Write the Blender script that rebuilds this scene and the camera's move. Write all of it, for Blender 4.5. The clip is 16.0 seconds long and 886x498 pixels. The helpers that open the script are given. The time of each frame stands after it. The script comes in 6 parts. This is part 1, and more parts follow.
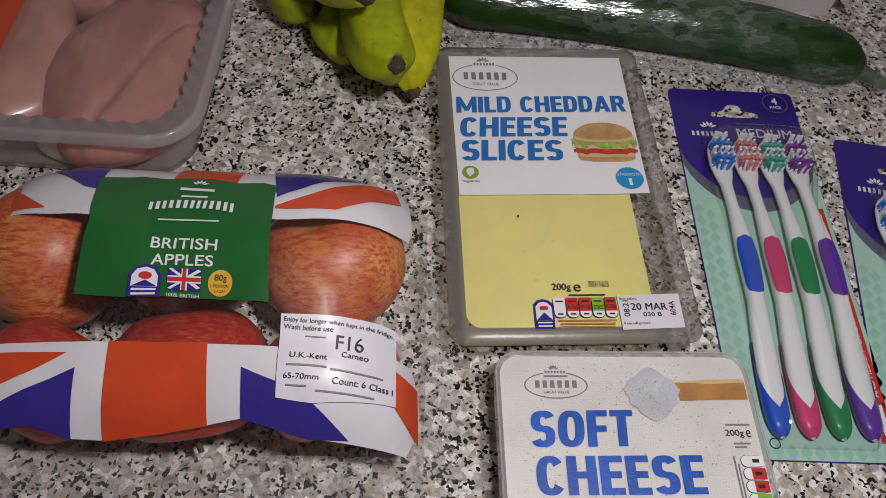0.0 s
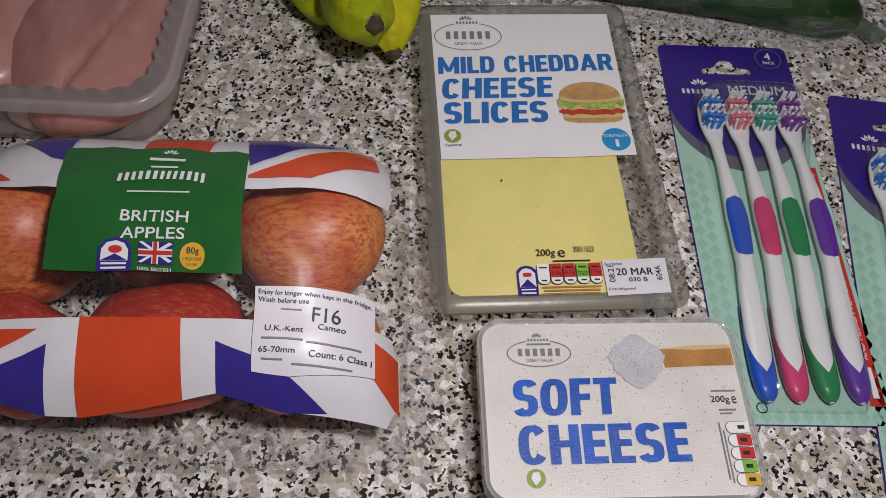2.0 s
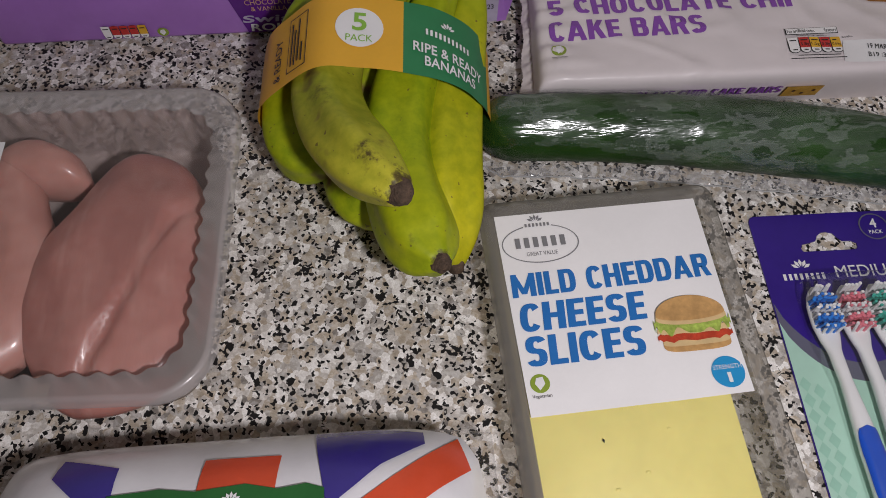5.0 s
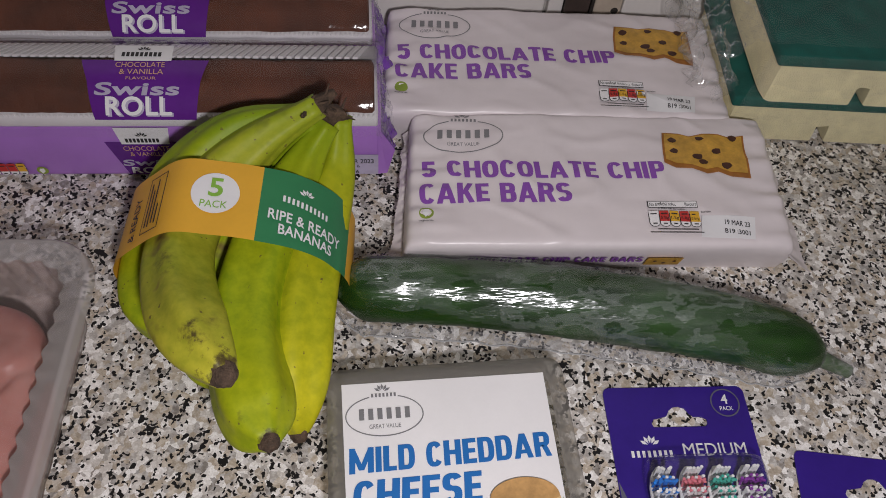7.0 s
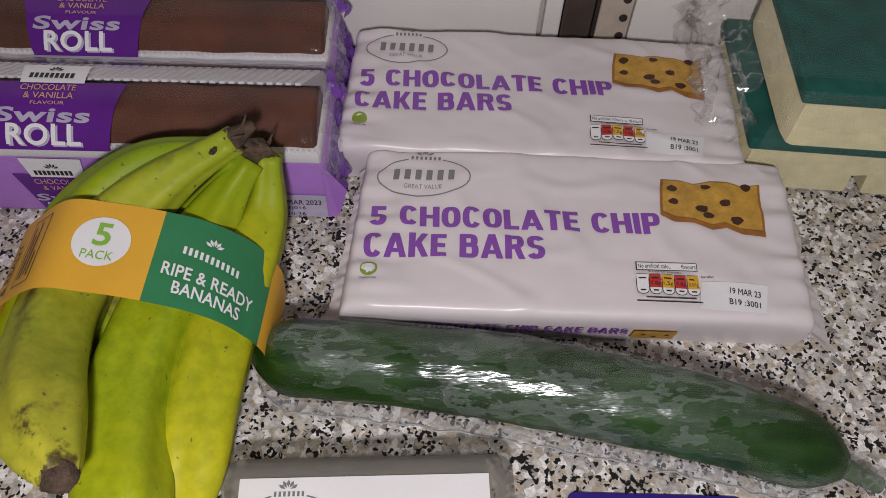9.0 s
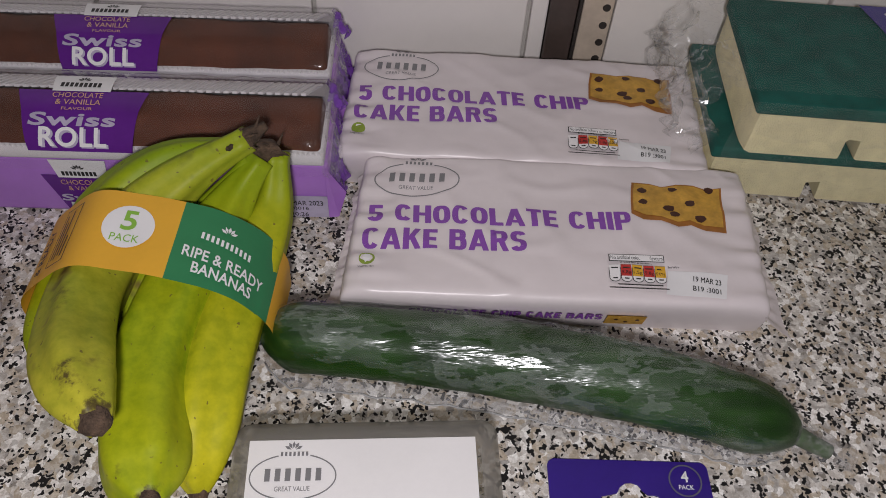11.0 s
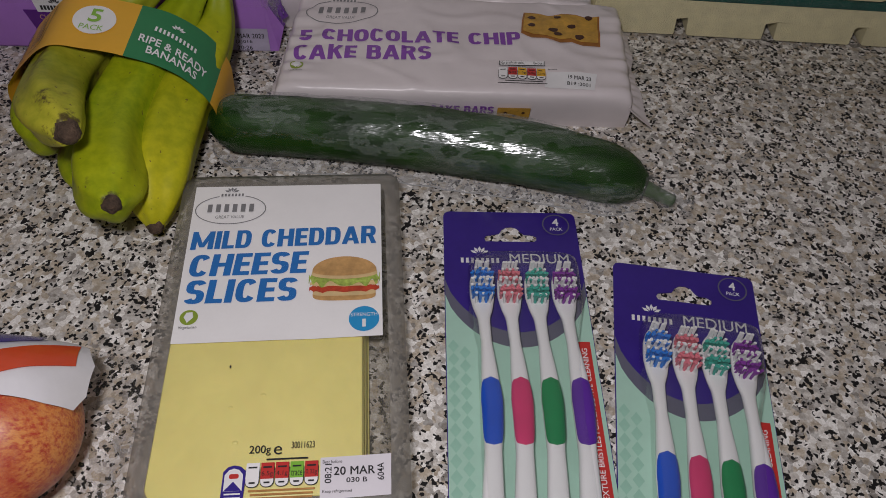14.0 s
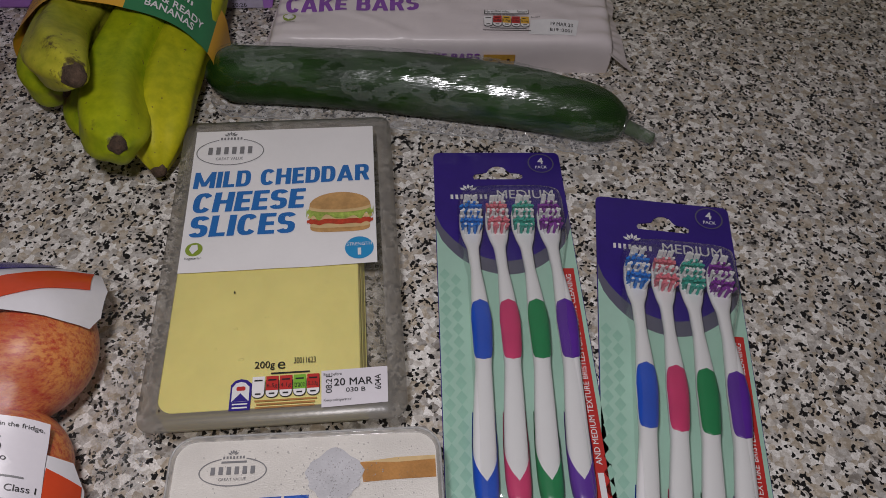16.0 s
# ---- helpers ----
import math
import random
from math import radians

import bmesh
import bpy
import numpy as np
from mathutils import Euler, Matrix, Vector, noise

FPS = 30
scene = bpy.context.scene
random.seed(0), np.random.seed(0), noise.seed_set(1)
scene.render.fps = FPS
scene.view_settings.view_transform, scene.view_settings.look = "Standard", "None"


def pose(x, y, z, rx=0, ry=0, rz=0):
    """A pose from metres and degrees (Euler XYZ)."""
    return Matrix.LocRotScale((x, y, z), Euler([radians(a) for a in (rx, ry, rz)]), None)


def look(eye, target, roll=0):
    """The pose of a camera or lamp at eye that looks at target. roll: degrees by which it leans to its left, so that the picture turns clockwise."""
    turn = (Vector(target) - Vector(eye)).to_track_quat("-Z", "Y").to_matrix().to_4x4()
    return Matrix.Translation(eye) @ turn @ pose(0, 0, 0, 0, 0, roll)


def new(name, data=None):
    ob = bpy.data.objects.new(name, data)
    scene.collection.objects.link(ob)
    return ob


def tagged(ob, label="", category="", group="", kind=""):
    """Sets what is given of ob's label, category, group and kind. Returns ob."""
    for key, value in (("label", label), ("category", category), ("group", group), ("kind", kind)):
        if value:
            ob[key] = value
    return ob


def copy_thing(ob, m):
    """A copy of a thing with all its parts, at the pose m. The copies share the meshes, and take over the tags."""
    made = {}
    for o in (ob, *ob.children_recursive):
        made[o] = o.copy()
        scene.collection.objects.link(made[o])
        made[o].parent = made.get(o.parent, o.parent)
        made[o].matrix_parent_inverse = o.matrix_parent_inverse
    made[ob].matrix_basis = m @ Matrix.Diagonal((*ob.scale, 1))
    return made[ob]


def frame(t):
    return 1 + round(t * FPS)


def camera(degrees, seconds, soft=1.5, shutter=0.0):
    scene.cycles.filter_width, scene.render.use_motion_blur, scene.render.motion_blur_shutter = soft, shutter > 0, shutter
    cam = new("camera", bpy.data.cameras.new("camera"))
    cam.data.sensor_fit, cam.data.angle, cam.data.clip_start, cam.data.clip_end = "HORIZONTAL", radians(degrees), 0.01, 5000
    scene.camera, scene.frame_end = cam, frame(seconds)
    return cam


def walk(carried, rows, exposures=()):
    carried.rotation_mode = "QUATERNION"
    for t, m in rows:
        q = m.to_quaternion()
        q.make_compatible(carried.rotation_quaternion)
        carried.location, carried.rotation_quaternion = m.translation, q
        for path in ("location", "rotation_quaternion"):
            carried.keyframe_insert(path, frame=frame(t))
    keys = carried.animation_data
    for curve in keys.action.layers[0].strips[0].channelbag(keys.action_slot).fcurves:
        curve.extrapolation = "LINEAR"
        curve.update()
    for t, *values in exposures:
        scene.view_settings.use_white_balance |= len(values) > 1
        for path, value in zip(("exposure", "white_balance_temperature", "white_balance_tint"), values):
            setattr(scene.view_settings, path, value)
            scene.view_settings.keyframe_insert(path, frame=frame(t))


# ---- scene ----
cam = camera(59.5, 16.0, soft=0.9)
PATH = [
    (0, (0.0036, -0.008, 0.3585), (0.0875, 1.0919, -1.3098), 5.40),
    (0.5, (0.0036, -0.0075, 0.3553), (0.0848, 1.0549, -1.3372), 5.23),
    (1, (0.0036, -0.0058, 0.3541), (0.0875, 1.0267, -1.3567), 5.21),
    (1.5, (0.0084, -0.0055, 0.3553), (0.0964, 1.0121, -1.3642), 5.17),
    (2, (0.014, 0.0, 0.3541), (0.0957, 1.0091, -1.3707), 4.77),
    (2.5, (0.0064, 0.0275, 0.3545), (0.0783, 1.0225, -1.3789), 4.30),
    (3, (-0.0034, 0.0581, 0.3528), (0.0551, 1.0483, -1.3839), 3.64),
    (3.5, (-0.0073, 0.0647, 0.3488), (0.048, 1.0444, -1.394), 3.49),
    (4, (-0.0131, 0.0888, 0.3545), (0.0437, 1.0582, -1.3939), 2.99),
    (4.2, (-0.0157, 0.1019, 0.3586), (0.0447, 1.0674, -1.3919), 2.43),
    (6.3, (-0.0234, 0.1809, 0.3818), (0.1348, 1.1748, -1.3465), 2.99),
    (6.5, (-0.0027, 0.1812, 0.3852), (0.1686, 1.208, -1.3225), 4.47),
    (7, (0.0422, 0.1826, 0.3991), (0.2133, 1.3093, -1.2444), 6.53),
    (7.5, (0.0679, 0.1919, 0.393), (0.1908, 1.3522, -1.2314), 6.73),
    (8, (0.0863, 0.2263, 0.3687), (0.1433, 1.3976, -1.2514), 3.95),
    (8.2, (0.0977, 0.2439, 0.3481), (0.1449, 1.4115, -1.275), 3.22),
    (10.3, (0.1002, 0.2089, 0.3665), (0.1568, 1.444, -1.2055), 3.86),
    (10.5, (0.0978, 0.2024, 0.3667), (0.1574, 1.4502, -1.1952), 3.98),
    (11, (0.0987, 0.1936, 0.37), (0.1691, 1.4548, -1.1807), 4.14),
    (11.5, (0.098, 0.1906, 0.3685), (0.176, 1.4521, -1.1815), 4.30),
    (12, (0.0988, 0.1878, 0.3678), (0.1931, 1.4574, -1.1746), 4.72),
    (12.5, (0.1091, 0.186, 0.3571), (0.221, 1.4585, -1.1818), 5.17),
    (13, (0.1198, 0.1684, 0.3499), (0.2278, 1.4407, -1.1895), 5.17),
    (13.5, (0.1369, 0.1123, 0.3616), (0.2392, 1.3816, -1.1806), 4.90),
    (14, (0.1456, 0.0377, 0.358), (0.2393, 1.3007, -1.1899), 3.72),
    (14.5, (0.1444, 0.0192, 0.3507), (0.238, 1.2715, -1.2059), 2.79),
    (15, (0.1431, 0.0154, 0.3512), (0.2376, 1.2592, -1.2122), 2.50),
    (15.5, (0.1462, 0.01, 0.3558), (0.2406, 1.2498, -1.2108), 2.49),
    (16, (0.1484, 0.0002, 0.3583), (0.2482, 1.2313, -1.2148), 2.77),
]
walk(cam, [(t, look(eye, target, roll)) for t, eye, target, roll in PATH],
     exposures=[(0, -0.33), (2, -0.27), (3, -0.15), (4.2, -0.06), (6.5, 0.24), (7.5, 0.27), (8, 0.48), (10.5, 0.31), (12, 0.23), (13.5, -0.08), (14, -0.36), (14.5, -0.43), (16, -0.53)])

# ---- light ----
world = bpy.data.worlds.new("night_kitchen")
scene.world = world
world.use_nodes = True
world.node_tree.nodes["Background"].inputs[0].default_value = (0.9, 0.95, 1.0, 1)
world.node_tree.nodes["Background"].inputs[1].default_value = 0.002

# fixed stand-in for a torch carried beside the camera; no lamp hangs here
lamp = bpy.data.lights.new("torch_standin", "POINT")
lamp.energy, lamp.shadow_soft_size, lamp.color = 6.5, 0.022, (1.0, 0.945, 0.98)
lamp_ob = new("torch_standin", lamp)
lamp_ob.location = (0.102, 0.045, 0.445)

# weak warm fill added from above to lift the dark parts, no real fitting
fill_lamp = bpy.data.lights.new("room_fill", "AREA")
fill_lamp.shape, fill_lamp.size, fill_lamp.energy, fill_lamp.color = "DISK", 0.4, 0.045, (1.0, 0.94, 0.86)
room_ob = new("room_fill", fill_lamp)
room_ob.location = (0.5, -0.6, 1.40)


# ---- materials ----
def nodes_of(name):
    m = bpy.data.materials.new(name)
    m.use_nodes = True
    t = m.node_tree
    b = t.nodes["Principled BSDF"]
    return m, t, b


def link(t, a, b):
    t.links.new(a, b)


def coords(t, kind="Object"):
    return t.nodes.new("ShaderNodeTexCoord").outputs[kind]


def noise_node(t, scale, detail=3.0, rough=0.55, vec=None, stretch=None):
    n = t.nodes.new("ShaderNodeTexNoise")
    n.inputs["Scale"].default_value = scale
    n.inputs["Detail"].default_value = detail
    n.inputs["Roughness"].default_value = rough
    src = vec if vec is not None else coords(t)
    if stretch:
        mp = t.nodes.new("ShaderNodeMapping")
        mp.inputs["Scale"].default_value = stretch
        link(t, src, mp.inputs["Vector"])
        src = mp.outputs[0]
    link(t, src, n.inputs["Vector"])
    return n


def ramp(t, fac, stops, mode="LINEAR"):
    r = t.nodes.new("ShaderNodeValToRGB")
    r.color_ramp.interpolation = mode
    e = r.color_ramp.elements
    while len(e) < len(stops):
        e.new(0.5)
    for el, (p, c) in zip(e, stops):
        el.position, el.color = p, (*c, 1)
    link(t, fac, r.inputs[0])
    return r.outputs[0]


def mix_col(t, fac, a, b, mode="MIX"):
    m = t.nodes.new("ShaderNodeMix")
    m.data_type, m.blend_type = "RGBA", mode
    for sock, val in ((m.inputs[0], fac), (m.inputs[6], a), (m.inputs[7], b)):
        if isinstance(val, (int, float)):
            sock.default_value = val
        elif isinstance(val, tuple):
            sock.default_value = (*val, 1)
        else:
            link(t, val, sock)
    return m.outputs[2]


def bump(t, b, height, strength=0.3, dist=0.001):
    n = t.nodes.new("ShaderNodeBump")
    n.inputs["Strength"].default_value, n.inputs["Distance"].default_value = strength, dist
    link(t, height, n.inputs["Height"])
    link(t, n.outputs[0], b.inputs["Normal"])
    return n.outputs[0]


def surface(name, col, rough=0.5, var=0.12, big=25.0, fine=400.0, bumpy=0.15, coat=0.0, sss=0.0, dist=0.0006):
    """Plain painted, printed or moulded surface with stains and grain."""
    m, t, b = nodes_of(name)
    n1, n2 = noise_node(t, big), noise_node(t, fine, 2)
    dark = tuple(c * (1 - var) for c in col)
    light = tuple(min(1, c * (1 + var * 0.6)) for c in col)
    c1 = ramp(t, n1.outputs[0], [(0.3, dark), (0.7, light)])
    c2 = ramp(t, n2.outputs[0], [(0.3, (1 - var * 0.5,) * 3), (0.7, (1, 1, 1))])
    link(t, mix_col(t, 1.0, c1, c2, "MULTIPLY"), b.inputs["Base Color"])
    b.inputs["Roughness"].default_value = rough
    b.inputs["Coat Weight"].default_value = coat
    b.inputs["Coat Roughness"].default_value = 0.12
    if sss:
        b.inputs["Subsurface Weight"].default_value = sss
        b.inputs["Subsurface Radius"].default_value = (0.004, 0.002, 0.001)
        b.inputs["Subsurface Scale"].default_value = 1.0
    if bumpy:
        bump(t, b, n2.outputs[0] if bumpy < 1 else n1.outputs[0], min(bumpy, 1.0), dist)
    return m


def clear(name, haze=0.05, tint=(1, 1, 1), haze_col=(0.6, 0.6, 0.58), rough=0.06, crinkle=0.0, scale=60.0, dist=0.002, ior=1.45, stretch=None):
    """Clear plastic: see-through with gloss, and a share of milky haze."""
    m, t, b = nodes_of(name)
    out = t.nodes["Material Output"]
    tr = t.nodes.new("ShaderNodeBsdfTransparent")
    tr.inputs[0].default_value = (*tint, 1)
    gl = t.nodes.new("ShaderNodeBsdfGlossy")
    gl.inputs["Roughness"].default_value = rough
    fr = t.nodes.new("ShaderNodeLayerWeight")
    fr.inputs["Blend"].default_value = 0.5
    pw, ad = t.nodes.new("ShaderNodeMath"), t.nodes.new("ShaderNodeMath")
    pw.operation, ad.operation = "POWER", "MULTIPLY_ADD"
    link(t, fr.outputs["Facing"], pw.inputs[0])
    pw.inputs[1].default_value = 5.0
    link(t, pw.outputs[0], ad.inputs[0])
    ad.inputs[1].default_value, ad.inputs[2].default_value = 0.8, ((ior - 1) / (ior + 1)) ** 2
    b.inputs["Base Color"].default_value = (*haze_col, 1)
    b.inputs["Roughness"].default_value = 0.45
    if crinkle:
        nz = noise_node(t, scale, 4, 0.6, stretch=stretch)
        bp = t.nodes.new("ShaderNodeBump")
        bp.inputs["Strength"].default_value, bp.inputs["Distance"].default_value = crinkle, dist
        link(t, nz.outputs[0], bp.inputs["Height"])
        for sock in (gl.inputs["Normal"], fr.inputs["Normal"], b.inputs["Normal"]):
            link(t, bp.outputs[0], sock)
    m1, m2 = t.nodes.new("ShaderNodeMixShader"), t.nodes.new("ShaderNodeMixShader")
    m1.inputs[0].default_value = haze
    link(t, tr.outputs[0], m1.inputs[1])
    link(t, b.outputs[0], m1.inputs[2])
    link(t, ad.outputs[0], m2.inputs[0])
    link(t, m1.outputs[0], m2.inputs[1])
    link(t, gl.outputs[0], m2.inputs[2])
    link(t, m2.outputs[0], out.inputs[0])
    return m


def creased(name, scale=34.0, haze=0.04, crease=0.4, width=0.016, rough=0.1, dist=0.006, sheen=0.045):
    """Thin crumpled film: nearly clear, crease glints painted as sharp pale lines, broken gloss."""
    m, t, b = nodes_of(name)
    out = t.nodes["Material Output"]
    co = coords(t)
    a, c = noise_node(t, scale, 3, 0.5, co), noise_node(t, scale * 2.3, 3, 0.5, co)
    k = (0, 0, 0)
    la = ramp(t, a.outputs[0], [(0.5 - width, (haze,) * 3), (0.5, (crease,) * 3), (0.5 + width, (haze,) * 3)])
    lc = ramp(t, c.outputs[0], [(0.46 - width, k), (0.46, (crease * 0.5,) * 3), (0.46 + width, k)])
    fac = mix_col(t, 1.0, la, lc, "ADD")
    b.inputs["Base Color"].default_value = (0.78, 0.78, 0.79, 1)
    b.inputs["Roughness"].default_value = 0.25
    bp = t.nodes.new("ShaderNodeBump")
    bp.inputs["Strength"].default_value, bp.inputs["Distance"].default_value = 0.9, dist
    link(t, a.outputs[0], bp.inputs["Height"])
    gl = t.nodes.new("ShaderNodeBsdfGlossy")
    gl.inputs["Roughness"].default_value = rough
    link(t, bp.outputs[0], gl.inputs["Normal"])
    fr = t.nodes.new("ShaderNodeLayerWeight")
    fr.inputs["Blend"].default_value = 0.5
    pw, ad = t.nodes.new("ShaderNodeMath"), t.nodes.new("ShaderNodeMath")
    pw.operation, ad.operation = "POWER", "MULTIPLY_ADD"
    link(t, fr.outputs["Facing"], pw.inputs[0])
    pw.inputs[1].default_value = 5.0
    link(t, pw.outputs[0], ad.inputs[0])
    ad.inputs[1].default_value, ad.inputs[2].default_value = 0.45, sheen
    m1, m2 = t.nodes.new("ShaderNodeMixShader"), t.nodes.new("ShaderNodeMixShader")
    link(t, fac, m1.inputs[0])
    link(t, t.nodes.new("ShaderNodeBsdfTransparent").outputs[0], m1.inputs[1])
    link(t, b.outputs[0], m1.inputs[2])
    link(t, ad.outputs[0], m2.inputs[0])
    link(t, m1.outputs[0], m2.inputs[1])
    link(t, gl.outputs[0], m2.inputs[2])
    link(t, m2.outputs[0], out.inputs[0])
    return m


def granite():
    m, t, b = nodes_of("speckled_granite")
    co = coords(t)
    warp = noise_node(t, 300, 2, 0.5, co)
    add = t.nodes.new("ShaderNodeVectorMath")
    add.operation = "MULTIPLY_ADD"
    link(t, warp.outputs["Color"], add.inputs[0])
    add.inputs[1].default_value = (0.0038, 0.0038, 0.0)
    link(t, co, add.inputs[2])
    less = t.nodes.new("ShaderNodeVectorMath")
    less.operation = "MULTIPLY_ADD"
    link(t, warp.outputs["Color"], less.inputs[0])
    less.inputs[1].default_value = (0.0024, 0.0024, 0.0)
    link(t, co, less.inputs[2])

    def cells(scale, src):
        v = t.nodes.new("ShaderNodeTexVoronoi")
        v.inputs["Scale"].default_value = scale
        link(t, src, v.inputs["Vector"])
        s = t.nodes.new("ShaderNodeSeparateColor")
        link(t, v.outputs["Color"], s.inputs[0])
        return s.outputs
    a, c = cells(265, add.outputs[0]), cells(590, less.outputs[0])
    base = ramp(t, a[0], [(0.0, (0.44, 0.38, 0.30)), (0.16, (0.23, 0.215, 0.20)), (0.23, (0.46, 0.44, 0.415)), (0.45, (0.66, 0.63, 0.59)), (0.60, (0.95, 0.935, 0.91)), (0.85, (0.53, 0.455, 0.355))], "CONSTANT")
    blob = noise_node(t, 270, 3, 0.6, co)
    soft = ramp(t, blob.outputs[0], [(0.33, (0.19, 0.165, 0.14)), (0.43, (0.42, 0.365, 0.30)), (0.50, (0.56, 0.51, 0.45)), (0.55, (0.95, 0.93, 0.90)), (0.68, (0.98, 0.97, 0.95))])
    base = mix_col(t, 0.26, base, soft)
    clump = noise_node(t, 85, 2, 0.6, co)
    th = t.nodes.new("ShaderNodeMath")
    th.operation = "MULTIPLY_ADD"
    link(t, clump.outputs[0], th.inputs[0])
    th.inputs[1].default_value = 1.3
    link(t, c[1], th.inputs[2])
    hf = t.nodes.new("ShaderNodeMath")
    hf.operation = "MULTIPLY"
    link(t, th.outputs[0], hf.inputs[0])
    hf.inputs[1].default_value = 0.5
    black = ramp(t, hf.outputs[0], [(0.0, (0, 0, 0)), (0.730, (1, 1, 1))], "CONSTANT")
    fine = noise_node(t, 900, 3, 0.7, co)
    tone = ramp(t, fine.outputs[0], [(0.3, (0.80, 0.79, 0.77)), (0.7, (1.1, 1.1, 1.1))])
    col = mix_col(t, 1.0, base, tone, "MULTIPLY")
    link(t, mix_col(t, black, col, (0.018, 0.017, 0.017)), b.inputs["Base Color"])
    b.inputs["Roughness"].default_value = 0.42
    b.inputs["Specular IOR Level"].default_value = 0.16
    bump(t, b, fine.outputs[0], 0.05, 0.0003)
    return m


def banana_skin(name, green, yellow, spots, scars=()):
    m, t, b = nodes_of(name)
    co = coords(t)
    n1, n2, n3 = noise_node(t, 14, 2, 0.5, co), noise_node(t, 160, 4, 0.6, co), noise_node(t, 38, 3, 0.6, co)
    c = ramp(t, n1.outputs[0], [(0.34, green), (0.68, yellow)])
    c = mix_col(t, 0.35, c, ramp(t, n2.outputs[0], [(0.35, tuple(x * 0.7 for x in green)), (0.65, yellow)]))
    s = ramp(t, n3.outputs[0], [(0.66 - spots, (0, 0, 0)), (0.78 - spots * 0.6, (1, 1, 1))])
    c = mix_col(t, s, c, (0.16, 0.10, 0.035))
    sep = t.nodes.new("ShaderNodeSeparateXYZ")
    link(t, co, sep.inputs[0])
    c = mix_col(t, ramp(t, sep.outputs[1], [(0.435, (0, 0, 0)), (0.49, (0.75, 0.75, 0.75))]), c, (0.19, 0.30, 0.008))
    n4 = noise_node(t, 260, 2, 0.5, co)
    c = mix_col(t, ramp(t, n4.outputs[0], [(0.70, (0, 0, 0)), (0.74, (0.75, 0.75, 0.75))]), c, (0.12, 0.08, 0.03))
    ragged = noise_node(t, 190, 4, 0.65, co)
    for x, y, z, r, dark in scars:
        far = t.nodes.new("ShaderNodeVectorMath")
        far.operation = "DISTANCE"
        link(t, co, far.inputs[0])
        far.inputs[1].default_value = (x, y, z)
        wear = t.nodes.new("ShaderNodeMath")
        wear.operation = "MULTIPLY_ADD"
        link(t, ragged.outputs[0], wear.inputs[0])
        wear.inputs[1].default_value = r * 4.0
        link(t, far.outputs["Value"], wear.inputs[2])
        edge = ramp(t, wear.outputs[0], [(r * 2.4, (dark,) * 3), (r * 2.7, (0, 0, 0))])
        c = mix_col(t, edge, c, (0.055, 0.032, 0.018))
    link(t, c, b.inputs["Base Color"])
    b.inputs["Roughness"].default_value = 0.5
    b.inputs["Specular IOR Level"].default_value = 0.26
    bump(t, b, n2.outputs[0], 0.18, 0.0006)
    return m


def apple_skin(name, red, gold, cut):
    m, t, b = nodes_of(name)
    co = coords(t)
    st = noise_node(t, 460, 5, 0.78, co, (0.25, 1.0, 1.0))
    bl = noise_node(t, 28, 3, 0.6, co)
    dots = noise_node(t, 520, 2, 0.5, co)
    c = ramp(t, st.outputs[0], [(cut - 0.11, red), (cut + 0.07, gold)])
    c = mix_col(t, ramp(t, bl.outputs[0], [(0.42, (0, 0, 0)), (0.68, (0.75, 0.75, 0.75))]), c, red)
    c = mix_col(t, ramp(t, dots.outputs[0], [(0.66, (0, 0, 0)), (0.72, (0.5, 0.5, 0.5))]), c, gold)
    link(t, c, b.inputs["Base Color"])
    b.inputs["Roughness"].default_value = 0.42
    bump(t, b, dots.outputs[0], 0.06, 0.0004)
    return m


def flesh(name, a, c):
    """Moist raw meat: paler and redder patches, long muscle fibres, a thin wet coat."""
    m, t, b = nodes_of(name)
    co = coords(t)
    n1, n2 = noise_node(t, 18, 3, 0.5, co), noise_node(t, 110, 5, 0.6, co)
    fibre = noise_node(t, 160, 3, 0.6, co, (1.0, 0.16, 0.5))
    col = ramp(t, n1.outputs[0], [(0.32, tuple(x * 0.84 for x in a)), (0.5, a), (0.7, c)])
    col = mix_col(t, 0.30, col, ramp(t, n2.outputs[0], [(0.3, tuple(x * 0.8 for x in a)), (0.7, c)]))
    col = mix_col(t, ramp(t, fibre.outputs[0], [(0.56, (0, 0, 0)), (0.72, (0.2, 0.2, 0.2))]), col, (0.66, 0.42, 0.36))
    link(t, col, b.inputs["Base Color"])
    b.inputs["Roughness"].default_value = 0.38
    b.inputs["Coat Weight"].default_value = 0.35
    b.inputs["Coat Roughness"].default_value = 0.16
    b.inputs["Subsurface Weight"].default_value = 0.3
    b.inputs["Subsurface Radius"].default_value = (0.008, 0.003, 0.002)
    b.inputs["Subsurface Scale"].default_value = 1.0
    bump(t, b, fibre.outputs[0], 0.30, 0.0011)
    return m


def cucumber_skin():
    m, t, b = nodes_of("cucumber_skin")
    n1, n2 = noise_node(t, 22, 3), noise_node(t, 120, 4, stretch=(0.2, 1.5, 1.5))
    c = ramp(t, n1.outputs[0], [(0.3, (0.006, 0.026, 0.004)), (0.75, (0.026, 0.095, 0.010))])
    c = mix_col(t, 0.4, c, ramp(t, n2.outputs[0], [(0.35, (0.006, 0.02, 0.005)), (0.75, (0.04, 0.11, 0.02))]))
    link(t, c, b.inputs["Base Color"])
    b.inputs["Roughness"].default_value = 0.5
    b.inputs["Specular IOR Level"].default_value = 0.12
    bump(t, b, n2.outputs[0], 0.25, 0.001)
    return m


